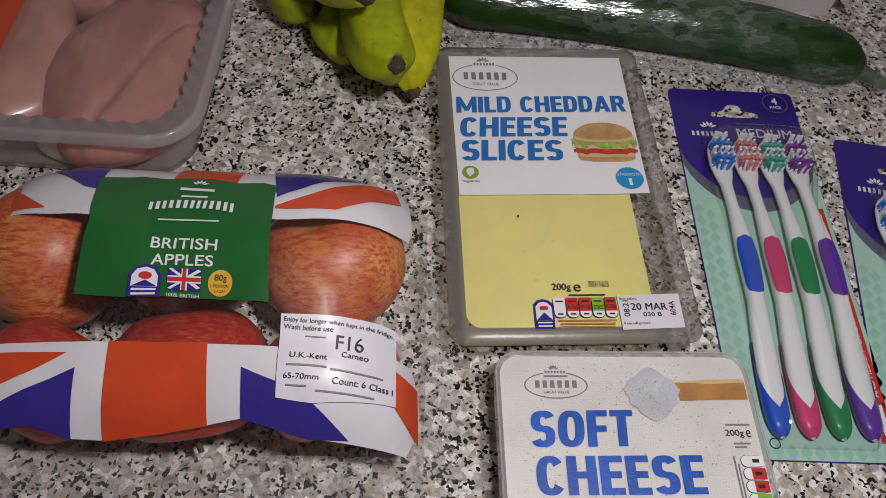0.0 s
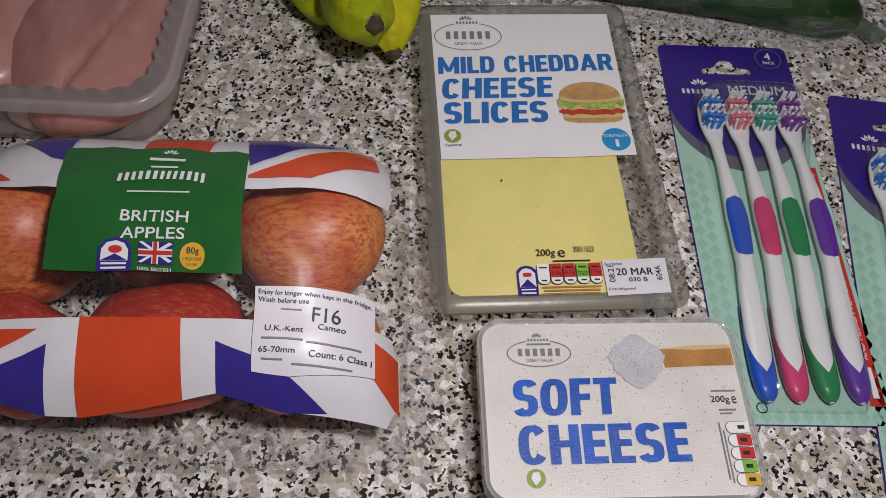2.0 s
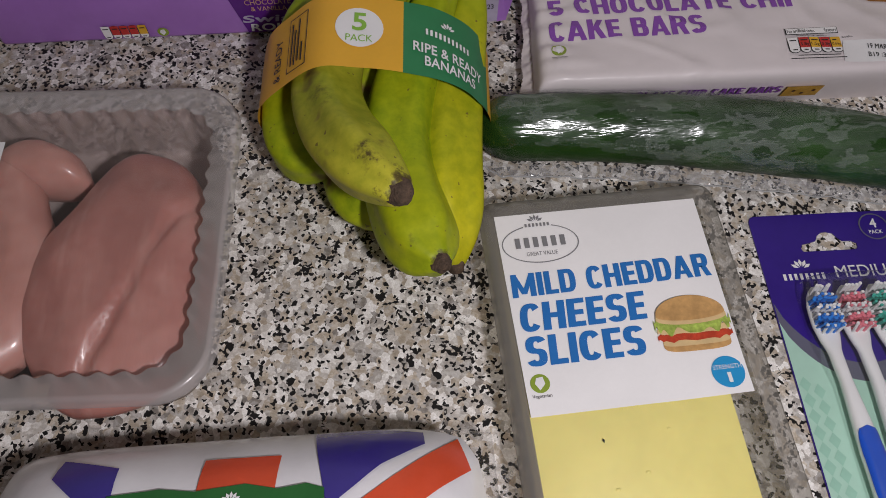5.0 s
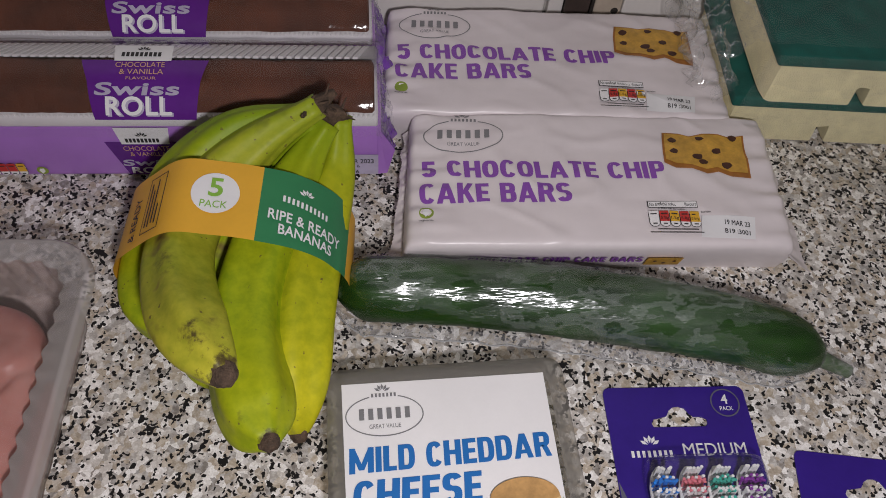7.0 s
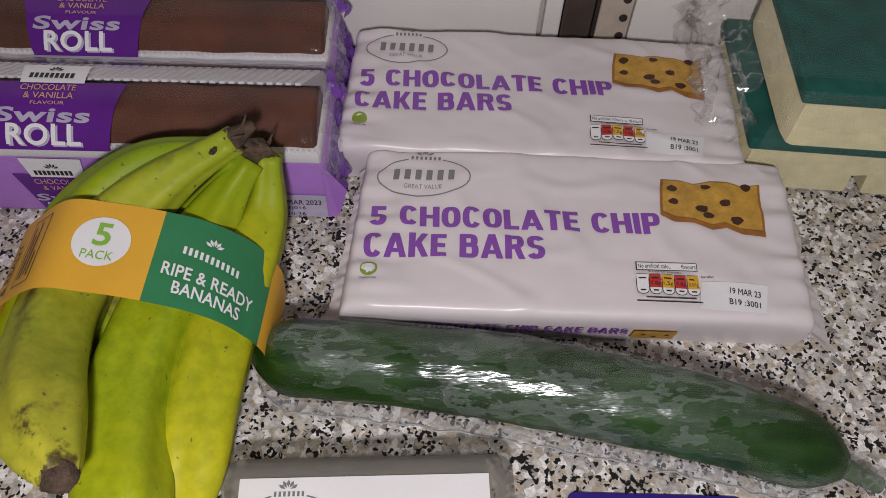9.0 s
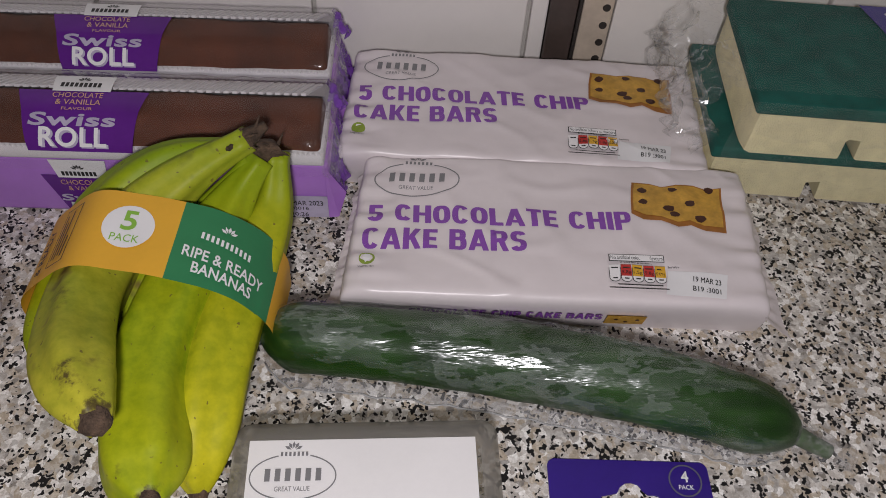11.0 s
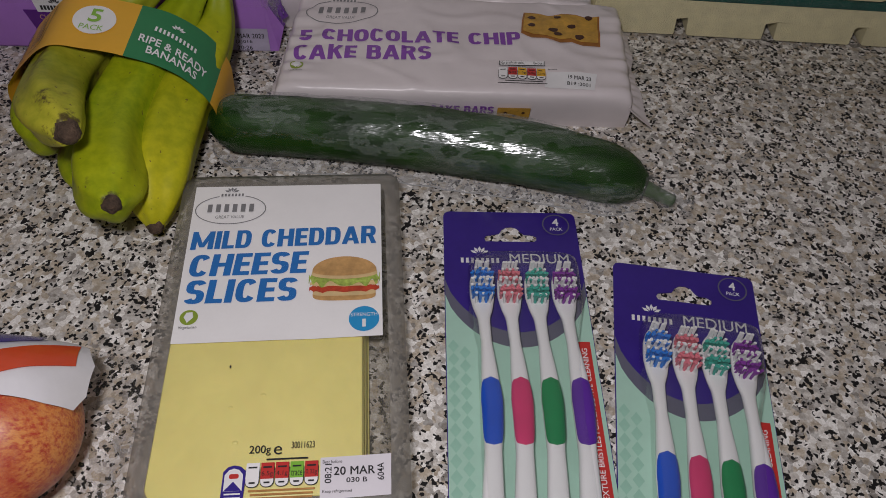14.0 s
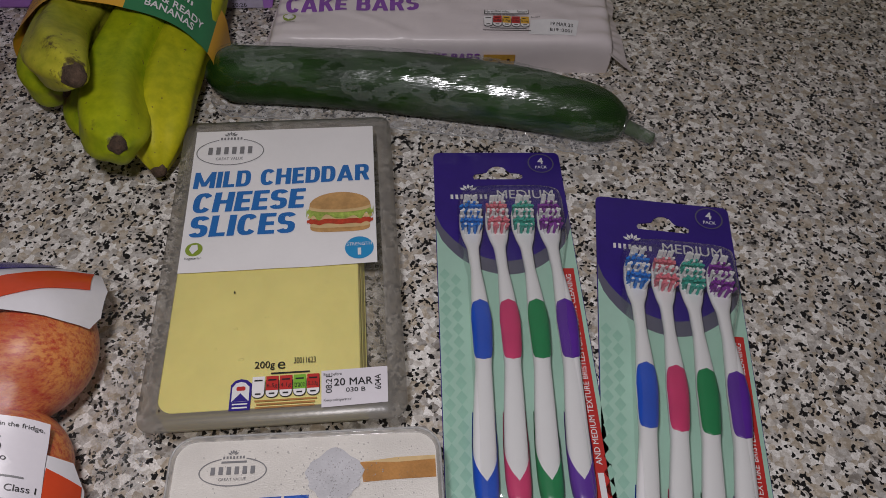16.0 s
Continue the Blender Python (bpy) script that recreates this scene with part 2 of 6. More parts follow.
def cling_film():
    """Shrink film that clings in patches: dry patches read milky, wet ones clear."""
    m, t, b = nodes_of("shrink_film")
    out = t.nodes["Material Output"]
    co = coords(t)
    pat = noise_node(t, 33, 5, 0.62, co, (0.55, 1.35, 1.25))
    fine = noise_node(t, 130, 3, 0.6, co, (0.30, 1.5, 1.4))
    bp = t.nodes.new("ShaderNodeBump")
    bp.inputs["Strength"].default_value, bp.inputs["Distance"].default_value = 0.6, 0.0016
    link(t, fine.outputs[0], bp.inputs["Height"])

    def gloss(rough):
        g = t.nodes.new("ShaderNodeBsdfGlossy")
        g.inputs["Roughness"].default_value = rough
        g.inputs["Color"].default_value = (0.96, 0.98, 1.0, 1)
        link(t, bp.outputs[0], g.inputs["Normal"])
        return g.outputs[0]

    def over(fac, low, high):
        mx = t.nodes.new("ShaderNodeMixShader")
        if isinstance(fac, float):
            mx.inputs[0].default_value = fac
        else:
            link(t, fac, mx.inputs[0])
        link(t, low, mx.inputs[1])
        link(t, high, mx.inputs[2])
        return mx.outputs[0]
    patch = ramp(t, pat.outputs[0], [(0.49, (0, 0, 0)), (0.496, (0.11, 0.11, 0.11)), (0.56, (0.06, 0.06, 0.06)), (0.566, (0.26, 0.26, 0.26)), (0.62, (0.20, 0.20, 0.20)), (0.625, (0.03, 0.03, 0.03))])
    sh = over(0.075, t.nodes.new("ShaderNodeBsdfTransparent").outputs[0], gloss(0.17))
    b.inputs["Base Color"].default_value = (0.40, 0.46, 0.42, 1)
    b.inputs["Roughness"].default_value = 0.30
    link(t, bp.outputs[0], b.inputs["Normal"])
    sh = over(patch, sh, b.outputs[0])
    link(t, sh, out.inputs[0])
    return m


GRANITE = granite()
WHITE_TILE = surface("white_glazed_tile", (0.78, 0.75, 0.72), 0.28, 0.04, 6, 120, 0.03)
GROUT = surface("grey_grout", (0.5, 0.48, 0.45), 0.9, 0.15, 40, 500, 0.3)
BROWN_GLAZE = surface("brown_border_glaze", (0.075, 0.055, 0.048), 0.3, 0.2, 40, 300, 0.05)
BEIGE_GLAZE = surface("beige_border_glaze", (0.55, 0.47, 0.38), 0.35, 0.12, 60, 400, 0.08)
HOLE_DARK = surface("dark_recess", (0.03, 0.025, 0.022), 0.6, 0.2, 60, 400, 0.0)
PLASTER = surface("plain_plaster", (0.42, 0.405, 0.385), 0.9, 0.05, 2, 80, 0.1)
PAPER = surface("white_paper_label", (0.88, 0.87, 0.87), 0.42, 0.035, 30, 600, 0.06)
PACK_WHITE = surface("off_white_film_wrap", (0.77, 0.71, 0.72), 0.34, 0.04, 30, 90, 0.12, dist=0.0015)
PACK_EDGE = surface("crimped_wrap", (0.72, 0.66, 0.66), 0.4, 0.12, 60, 300, 0.3)
INK_BLUE = surface("blue_print", (0.018, 0.165, 0.50), 0.4, 0.06, 40, 500, 0.03)
INK_ROYAL = surface("royal_blue_print", (0.008, 0.105, 0.55), 0.35, 0.3, 90, 1300, 0.5)
INK_SKY = surface("sky_blue_print", (0.02, 0.30, 0.62), 0.4, 0.05, 40, 500, 0.03)
INK_GREY = surface("grey_print", (0.22, 0.22, 0.23), 0.45, 0.08, 40, 500, 0.0)
INK_BLACK = surface("black_print", (0.018, 0.018, 0.02), 0.45, 0.1, 40, 500, 0.0)
INK_PURPLE = surface("purple_print", (0.25, 0.075, 0.42), 0.4, 0.06, 40, 500, 0.03)
INK_WHITE = surface("white_print", (0.82, 0.82, 0.83), 0.4, 0.03, 40, 500, 0.0)
INK_SILVER = surface("lilac_grey_print", (0.50, 0.45, 0.60), 0.35, 0.15, 60, 500, 0.0)
INK_GOLD = surface("gold_print", (0.66, 0.38, 0.22), 0.4, 0.1, 40, 500, 0.0)
INK_RED = surface("red_print", (0.55, 0.035, 0.03), 0.4, 0.06, 40, 500, 0.03)
INK_AMBER = surface("amber_print", (0.75, 0.42, 0.03), 0.4, 0.06, 40, 500, 0.0)
INK_LIME = surface("lime_print", (0.22, 0.50, 0.05), 0.4, 0.06, 40, 500, 0.0)
INK_OLIVE = surface("leaf_green_print", (0.26, 0.36, 0.04), 0.4, 0.06, 40, 500, 0.0)
FLAG_RED = surface("flag_orange_red_print", (0.66, 0.075, 0.025), 0.22, 0.08, 30, 300, 0.1)
FLAG_BLUE = surface("flag_blue_print", (0.045, 0.03, 0.26), 0.22, 0.1, 30, 300, 0.1)
FLAG_WHITE = surface("flag_white_print", (0.76, 0.75, 0.78), 0.22, 0.05, 30, 300, 0.1)
GREEN_LABEL = surface("dark_green_label", (0.018, 0.135, 0.028), 0.32, 0.1, 30, 400, 0.1)
STICKER = surface("white_sticker", (0.78, 0.75, 0.80), 0.35, 0.04, 40, 500, 0.04)
CHEDDAR = surface("pale_cheddar", (0.87, 0.77, 0.26), 0.38, 0.05, 45, 350, 0.12, sss=0.1)
BUN = surface("bun_print", (0.64, 0.37, 0.14), 0.4, 0.28, 120, 500, 0.0)
BUN_PALE = surface("bun_crumb_print", (0.72, 0.52, 0.26), 0.4, 0.12, 120, 500, 0.0)
LETTUCE = surface("lettuce_print", (0.42, 0.55, 0.10), 0.4, 0.4, 300, 900, 0.0)
TOMATO = surface("tomato_print", (0.55, 0.06, 0.025), 0.4, 0.3, 200, 900, 0.0)
CAKE_GOLD = surface("golden_cake_print", (0.64, 0.36, 0.055), 0.4, 0.28, 110, 500, 0.0)
CAKE_BROWN = surface("cake_crust_print", (0.40, 0.155, 0.025), 0.4, 0.25, 110, 500, 0.0)
CHIP = surface("chocolate_chip_print", (0.065, 0.02, 0.012), 0.4, 0.3, 200, 700, 0.0)
SWISS_FILM = clear("clear_roll_film", 0.012, crinkle=0.3, scale=45, dist=0.003, rough=0.1)
CREAM_LID = surface("cream_lid_label", (0.76, 0.73, 0.68), 0.3, 0.09, 40, 1500, 0.6, coat=0.2, dist=0.0005)
SPREAD = surface("pale_spread_print", (0.60, 0.60, 0.63), 0.25, 0.12, 90, 900, 0.5, coat=0.6)
KNIFE_WOOD = surface("wooden_handle_print", (0.55, 0.27, 0.085), 0.3, 0.25, 90, 900, 0.3, coat=0.5)
CARD_PURPLE = surface("deep_purple_card", (0.036, 0.014, 0.23), 0.3, 0.12, 30, 300, 0.05)
CARD_GREY = surface("grey_swoosh_card", (0.13, 0.13, 0.18), 0.3, 0.1, 30, 300, 0.05)
CARD_MINT = surface("mint_card", (0.42, 0.66, 0.54), 0.35, 0.06, 30, 300, 0.05)
CARD_MINT_DARK = surface("mint_pattern_card", (0.33, 0.58, 0.46), 0.35, 0.06, 30, 300, 0.05)
BRUSH_WHITE = surface("white_toothbrush_plastic", (0.88, 0.88, 0.89), 0.22, 0.02, 30, 300, 0.0, coat=0.4)
BRISTLE_WHITE = surface("white_bristle", (0.85, 0.85, 0.86), 0.4, 0.05, 60, 900, 0.0)
RUBBERS = {
    "blue": surface("blue_rubber", (0.014, 0.09, 0.58), 0.35, 0.1, 60, 600, 0.1),
    "pink": surface("pink_rubber", (0.68, 0.045, 0.17), 0.35, 0.1, 60, 600, 0.1),
    "green": surface("green_rubber", (0.008, 0.25, 0.08), 0.35, 0.1, 60, 600, 0.1),
    "purple": surface("violet_rubber", (0.12, 0.028, 0.36), 0.35, 0.1, 60, 600, 0.1),
}
BRISTLES = {
    "blue": surface("blue_bristle", (0.02, 0.22, 0.75), 0.4, 0.15, 300, 900, 0.0),
    "pink": surface("pink_bristle", (0.80, 0.22, 0.28), 0.4, 0.15, 300, 900, 0.0),
    "green": surface("teal_bristle", (0.06, 0.45, 0.36), 0.4, 0.15, 300, 900, 0.0),
    "purple": surface("violet_bristle", (0.26, 0.04, 0.38), 0.4, 0.15, 300, 900, 0.0),
}
SPONGE_CREAM = surface("cream_foam", (0.88, 0.81, 0.50), 0.9, 0.10, 90, 1100, 0.9, dist=0.0013)
SCOURER = surface("dark_green_scouring_pad", (0.004, 0.105, 0.082), 0.85, 0.3, 60, 1500, 0.9, dist=0.0007)
LABEL_BLUE = surface("blue_violet_card_label", (0.06, 0.045, 0.28), 0.35, 0.1, 40, 400, 0.0)
CHOC = surface("chocolate_sponge", (0.125, 0.035, 0.014), 0.8, 0.45, 26, 700, 0.5, dist=0.0006)
SWISS_PURPLE = surface("deep_purple_film", (0.12, 0.018, 0.25), 0.25, 0.1, 40, 300, 0.05)
SWISS_LILAC = surface("lilac_film_wrap", (0.42, 0.19, 0.62), 0.28, 0.07, 30, 200, 0.15)
SWISS_VIOLET = clear("violet_end_film", 0.72, (0.75, 0.6, 0.95), (0.22, 0.065, 0.48), 0.14, 1.0, 75, 0.005)
SWISS_WHITE = surface("white_board", (0.76, 0.74, 0.76), 0.5, 0.04, 40, 400, 0.05)
RIB_GREY = surface("grey_ribbed_liner", (0.44, 0.42, 0.44), 0.5, 0.1, 40, 400, 0.05)
BANANA = banana_skin("green_yellow_banana", (0.22, 0.33, 0.006), (0.46, 0.49, 0.010), 0.0, ((-0.007, 0.313, 0.058, 0.005, 0.8), (-0.020, 0.322, 0.062, 0.0025, 0.8), (-0.058, 0.391, 0.034, 0.005, 0.8)))
BANANA_YELLOW = banana_skin("yellower_banana", (0.34, 0.39, 0.009), (0.62, 0.57, 0.016), 0.0)
BANANA_RIPE = banana_skin("mottled_banana", (0.31, 0.36, 0.020), (0.57, 0.52, 0.045), 0.02, ((-0.024, 0.331, 0.093, 0.011, 0.9), (-0.040, 0.346, 0.100, 0.0075, 0.9), (-0.062, 0.398, 0.080, 0.006, 0.6), (-0.056, 0.388, 0.083, 0.004, 0.5), (-0.030, 0.357, 0.094, 0.0045, 0.7), (-0.052, 0.462, 0.080, 0.008, 0.55)))
BANANA_TIP = surface("dry_brown_tip", (0.105, 0.066, 0.042), 0.85, 0.6, 220, 900, 0.8, dist=0.0012)
BAND_YELLOW = surface("yellow_paper_band", (0.78, 0.42, 0.035), 0.45, 0.05, 40, 500, 0.06)
BAND_GREEN = surface("green_paper_band", (0.03, 0.22, 0.085), 0.45, 0.08, 40, 500, 0.06)
BAND_LIME = surface("lime_numeral_print", (0.25, 0.50, 0.06), 0.45, 0.05, 40, 500, 0.0)
APPLE_GOLD = apple_skin("streaked_apple", (0.47, 0.045, 0.022), (0.73, 0.29, 0.075), 0.495)
APPLE_RED = apple_skin("red_apple", (0.40, 0.02, 0.016), (0.58, 0.13, 0.04), 0.6)
APPLE_STALK = surface("apple_stalk", (0.10, 0.07, 0.03), 0.8, 0.3, 100, 600, 0.5)
CHICKEN = flesh("raw_chicken", (0.43, 0.175, 0.148), (0.55, 0.27, 0.23))
CHICKEN_PALE = flesh("pale_raw_chicken", (0.51, 0.24, 0.20), (0.63, 0.34, 0.29))
CHICKEN_FAT = flesh("chicken_fat", (0.62, 0.42, 0.32), (0.70, 0.52, 0.42))
CUCUMBER = cucumber_skin()
CUKE_STALK = surface("cucumber_stalk", (0.05, 0.10, 0.03), 0.6, 0.3, 100, 500, 0.3)
CLING = cling_film()
FILM = clear("clear_film", 0.03, crinkle=0.25, scale=35, dist=0.002)
SKIRT_FILM = creased("loose_wrap_film", 85, 0.15, 0.3, 0.05)
BAG_FILM = creased("apple_bag_film", 24, 0.012, 0.03, 0.02, 0.33, 0.003, 0.02)
FILM_CRINKLED = creased("crinkled_film", 62, 0.05, 0.16, 0.04)
# pale film for the cucumber wrap's seam and the painted lid highlight
SEAM_AND_GLINT = clear("film_seam_and_lid_glint", 0.5, haze_col=(0.62, 0.63, 0.63), crinkle=0.8, scale=300, dist=0.003)
FILM_END = creased("bag_end_film", 75, 0.05, 0.5, 0.016, 0.07)
FILM_LOOSE = creased("loose_bag_film", 30, 0.006, 0.03, 0.01, 0.1, 0.006, 0.02)
FILM_SIDE = creased("bag_side_film", 40, 0.035, 0.3, 0.012)
TRAY_FLANGE = clear("smoky_tray_plastic", 0.55, (0.80, 0.78, 0.74), (0.27, 0.255, 0.225), 0.28, 0.12, 80, 0.002)
TRAY_CLEAR = clear("tray_wall_plastic", 0.22, (0.9, 0.89, 0.86), (0.42, 0.40, 0.35), 0.15, 0.3, 60, 0.002)
CHICKEN_TRAY = clear("frosted_tray_plastic", 0.52, (0.94, 0.93, 0.93), (0.50, 0.47, 0.465), 0.16, 0.2, 50, 0.002)
CHICKEN_WALL = clear("frosted_tray_wall", 0.64, (0.98, 0.92, 0.91), (0.50, 0.405, 0.38), 0.3, 0.08, 40, 0.002)
TUB_PLASTIC = clear("tub_plastic", 0.34, (0.96, 0.95, 0.93), (0.82, 0.80, 0.76), 0.09, 0.3, 60, 0.002, 1.6)
BLISTER = clear("blister_plastic", 0.03, (0.985, 0.99, 0.985), ior=1.6, rough=0.07, crinkle=0.15, scale=80, dist=0.002)


# ---- building helpers ----
def part(name, bm, material, parent, label="", smooth=True):
    me = bpy.data.meshes.new(name)
    bmesh.ops.recalc_face_normals(bm, faces=bm.faces)
    bm.to_mesh(me)
    bm.free()
    if smooth:
        for p in me.polygons:
            p.use_smooth = True
    me.materials.append(material)
    ob = new(name, me)
    ob.parent = parent
    if label:
        tagged(ob, label)
    return ob


def thing(name, label, category, m, group=""):
    ob = new(name)
    ob.empty_display_size = 0.02
    ob.matrix_basis = m
    return tagged(ob, label, category, group)


def structure(name, bm, material, label, category):
    ob = part(name, bm, material, None, "", False)
    return tagged(ob, label, category, kind="structure")


def box(bm, x0, y0, z0, x1, y1, z1):
    vs = [bm.verts.new((x, y, z)) for x in (x0, x1) for y in (y0, y1) for z in (z0, z1)]
    for q in ((0, 1, 3, 2), (4, 6, 7, 5), (0, 4, 5, 1), (2, 3, 7, 6), (0, 2, 6, 4), (1, 5, 7, 3)):
        bm.faces.new([vs[i] for i in q])
    return vs


def soft_box(x0, y0, z0, x1, y1, z1, r, seg=2):
    bm = bmesh.new()
    box(bm, x0, y0, z0, x1, y1, z1)
    bmesh.ops.bevel(bm, geom=bm.edges[:], offset=r, segments=seg, affect="EDGES", profile=0.5)
    return bm


def grid(fn, nu, nv, closed_u=False):
    """A sheet of nu x nv cells through fn(u, v), both 0 to 1."""
    bm = bmesh.new()
    rows = [[bm.verts.new(fn(i / nu, j / nv)) for j in range(nv + 1)] for i in range(nu + (0 if closed_u else 1))]
    n = len(rows)
    for i in range(nu):
        for j in range(nv):
            a, b = rows[i % n], rows[(i + 1) % n]
            bm.faces.new((a[j], b[j], b[j + 1], a[j + 1]))
    return bm


def rounded(w, l, r, n=8, cx=0.0, cy=0.0):
    """Outline of a rectangle w x l with round corners, round (cx, cy)."""
    out = []
    for k, (sx, sy) in enumerate(((1, 1), (-1, 1), (-1, -1), (1, -1))):
        for i in range(n + 1):
            a = math.pi / 2 * (k + i / n)
            out.append((cx + sx * (w / 2 - r) + r * math.cos(a), cy + sy * (l / 2 - r) + r * math.sin(a)))
    return out


def ellipse(cu, cv, ru, rv=None, n=28):
    rv = rv or ru
    return [(cu + ru * math.cos(2 * math.pi * i / n), cv + rv * math.sin(2 * math.pi * i / n)) for i in range(n)]


def rect(u0, v0, u1, v1):
    return [(u0, v0), (u1, v0), (u1, v1), (u0, v1)]


def loft(loops, cap_first=False, cap_last=False):
    """A skin through loops of equally many 3D points."""
    bm = bmesh.new()
    rings = [[bm.verts.new(p) for p in lp] for lp in loops]
    n = len(rings[0])
    for a, b in zip(rings, rings[1:]):
        for i in range(n):
            bm.faces.new((a[i], a[(i + 1) % n], b[(i + 1) % n], b[i]))
    if cap_first:
        bm.faces.new(rings[0][::-1])
    if cap_last:
        bm.faces.new(rings[-1])
    return bm


def flat(z):
    return lambda u, v, lift=0.0: Vector((u, v, z + lift))


def cut_cells(bm, cell):
    us = [v.co.x for v in bm.verts]
    vs = [v.co.y for v in bm.verts]
    for axis, lo, hi in ((0, min(us), max(us)), (1, min(vs), max(vs))):
        n = int((hi - lo) / cell)
        for i in range(1, n + 1):
            at = lo + (hi - lo) * i / (n + 1)
            co, no = [0, 0, 0], [0, 0, 0]
            co[axis], no[axis] = at, 1
            bmesh.ops.bisect_plane(bm, geom=bm.verts[:] + bm.edges[:] + bm.faces[:], plane_co=co, plane_no=no, dist=1e-7)


def printed(name, outline, surf, mat, parent, lift=0.0003, cell=0.0, label=""):
    """An outline filled and laid on a surface."""
    bm = bmesh.new()
    bm.faces.new([bm.verts.new((u, v, 0)) for u, v in outline])
    if cell:
        bmesh.ops.triangulate(bm, faces=bm.faces[:])
        cut_cells(bm, cell)
    for v in bm.verts:
        v.co = surf(v.co.x, v.co.y, lift)
    return part(name, bm, mat, parent, label, bool(cell))


def printed_ring(name, cu, cv, ru, rv, w, surf, mat, parent, lift=0.0003, a0=0.0, a1=360.0, n=48):
    bm = bmesh.new()
    prev = None
    for i in range(n + 1):
        a = radians(a0 + (a1 - a0) * i / n)
        row = [bm.verts.new(surf(cu + (ru - s) * math.cos(a), cv + (rv - s) * math.sin(a), lift)) for s in (0, w)]
        if prev:
            bm.faces.new((prev[0], row[0], row[1], prev[1]))
        prev = row
    return part(name, bm, mat, parent)


def words(text, o, wv, hv, surf, mat, parent, bold=0.0, lift=0.0004, cell=0.0, name="lettering", label=""):
    """Lettering that fills the slanted box at o with sides wv and hv."""
    cu = bpy.data.curves.new("text", "FONT")
    cu.body, cu.resolution_u = text, 4
    cu.offset, cu.space_character = 0.0 if "M" in text else bold * 0.95, 1 + bold * 2.0
    tmp = new("text", cu)
    me = bpy.data.meshes.new_from_object(tmp.evaluated_get(bpy.context.evaluated_depsgraph_get()))
    bpy.data.objects.remove(tmp)
    bm = bmesh.new()
    bm.from_mesh(me)
    # letters with sharp notches are thickened by copies laid close together
    for k in range(14 if bold and "M" in text else 0):
        n0 = len(bm.verts)
        bm.from_mesh(me)
        bm.verts.ensure_lookup_table()
        for v in bm.verts[n0:]:
            v.co += Vector((bold * 0.95 * math.cos(k * math.pi / 7), bold * 0.95 * math.sin(k * math.pi / 7), 0.000008 * (k + 1)))
    bpy.data.meshes.remove(me)
    bpy.data.curves.remove(cu)
    xs, ys = [v.co.x for v in bm.verts], [v.co.y for v in bm.verts]
    x0, y0, sx, sy = min(xs), min(ys), max(xs) - min(xs), max(ys) - min(ys)
    for v in bm.verts:
        a, b = (v.co.x - x0) / sx, (v.co.y - y0) / sy
        v.co = (o[0] + a * wv[0] + b * hv[0], o[1] + a * wv[1] + b * hv[1], v.co.z)
    if cell:
        cut_cells(bm, cell)
    for v in bm.verts:
        v.co = surf(v.co.x, v.co.y, lift + v.co.z)
    return part(name, bm, mat, parent, label, False)


# ---- heavy condensed capitals, drawn stroke by stroke in a box of height 1 ----
STEM, BEAM = 0.225, 0.175


def quad(x0, y0, x1, y1):
    return [[(x0, y0), (x1, y0), (x1, y1), (x0, y1)]]


def slant(x0, y0, x1, y1, t=0.215):
    return [[(x0, y0), (x0 + t, y0), (x1 + t, y1), (x1, y1)]]


def curl(cx, cy, rx, ry, a0, a1, tx=STEM, ty=BEAM, e=0.78, n=14):
    out, prev = [], None
    for i in range(n + 1):
        a = radians(a0 + (a1 - a0) * i / n)
        c, q = math.cos(a), math.sin(a)
        c, q = math.copysign(abs(c) ** e, c), math.copysign(abs(q) ** e, q)
        row = ((cx + rx * c, cy + ry * q), (cx + (rx - tx) * c, cy + (ry - ty) * q))
        if prev:
            out.append([prev[0], row[0], row[1], prev[1]])
        prev = row
    return out


def bowl(y0, y1, x1):
    m, r = (y0 + y1) / 2, 0.25
    return quad(0.1, y1 - BEAM, x1 - r + 0.01, y1) + quad(0.1, y0, x1 - r + 0.01, y0 + BEAM) + curl(x1 - r, m, r, (y1 - y0) / 2, -90, 90)


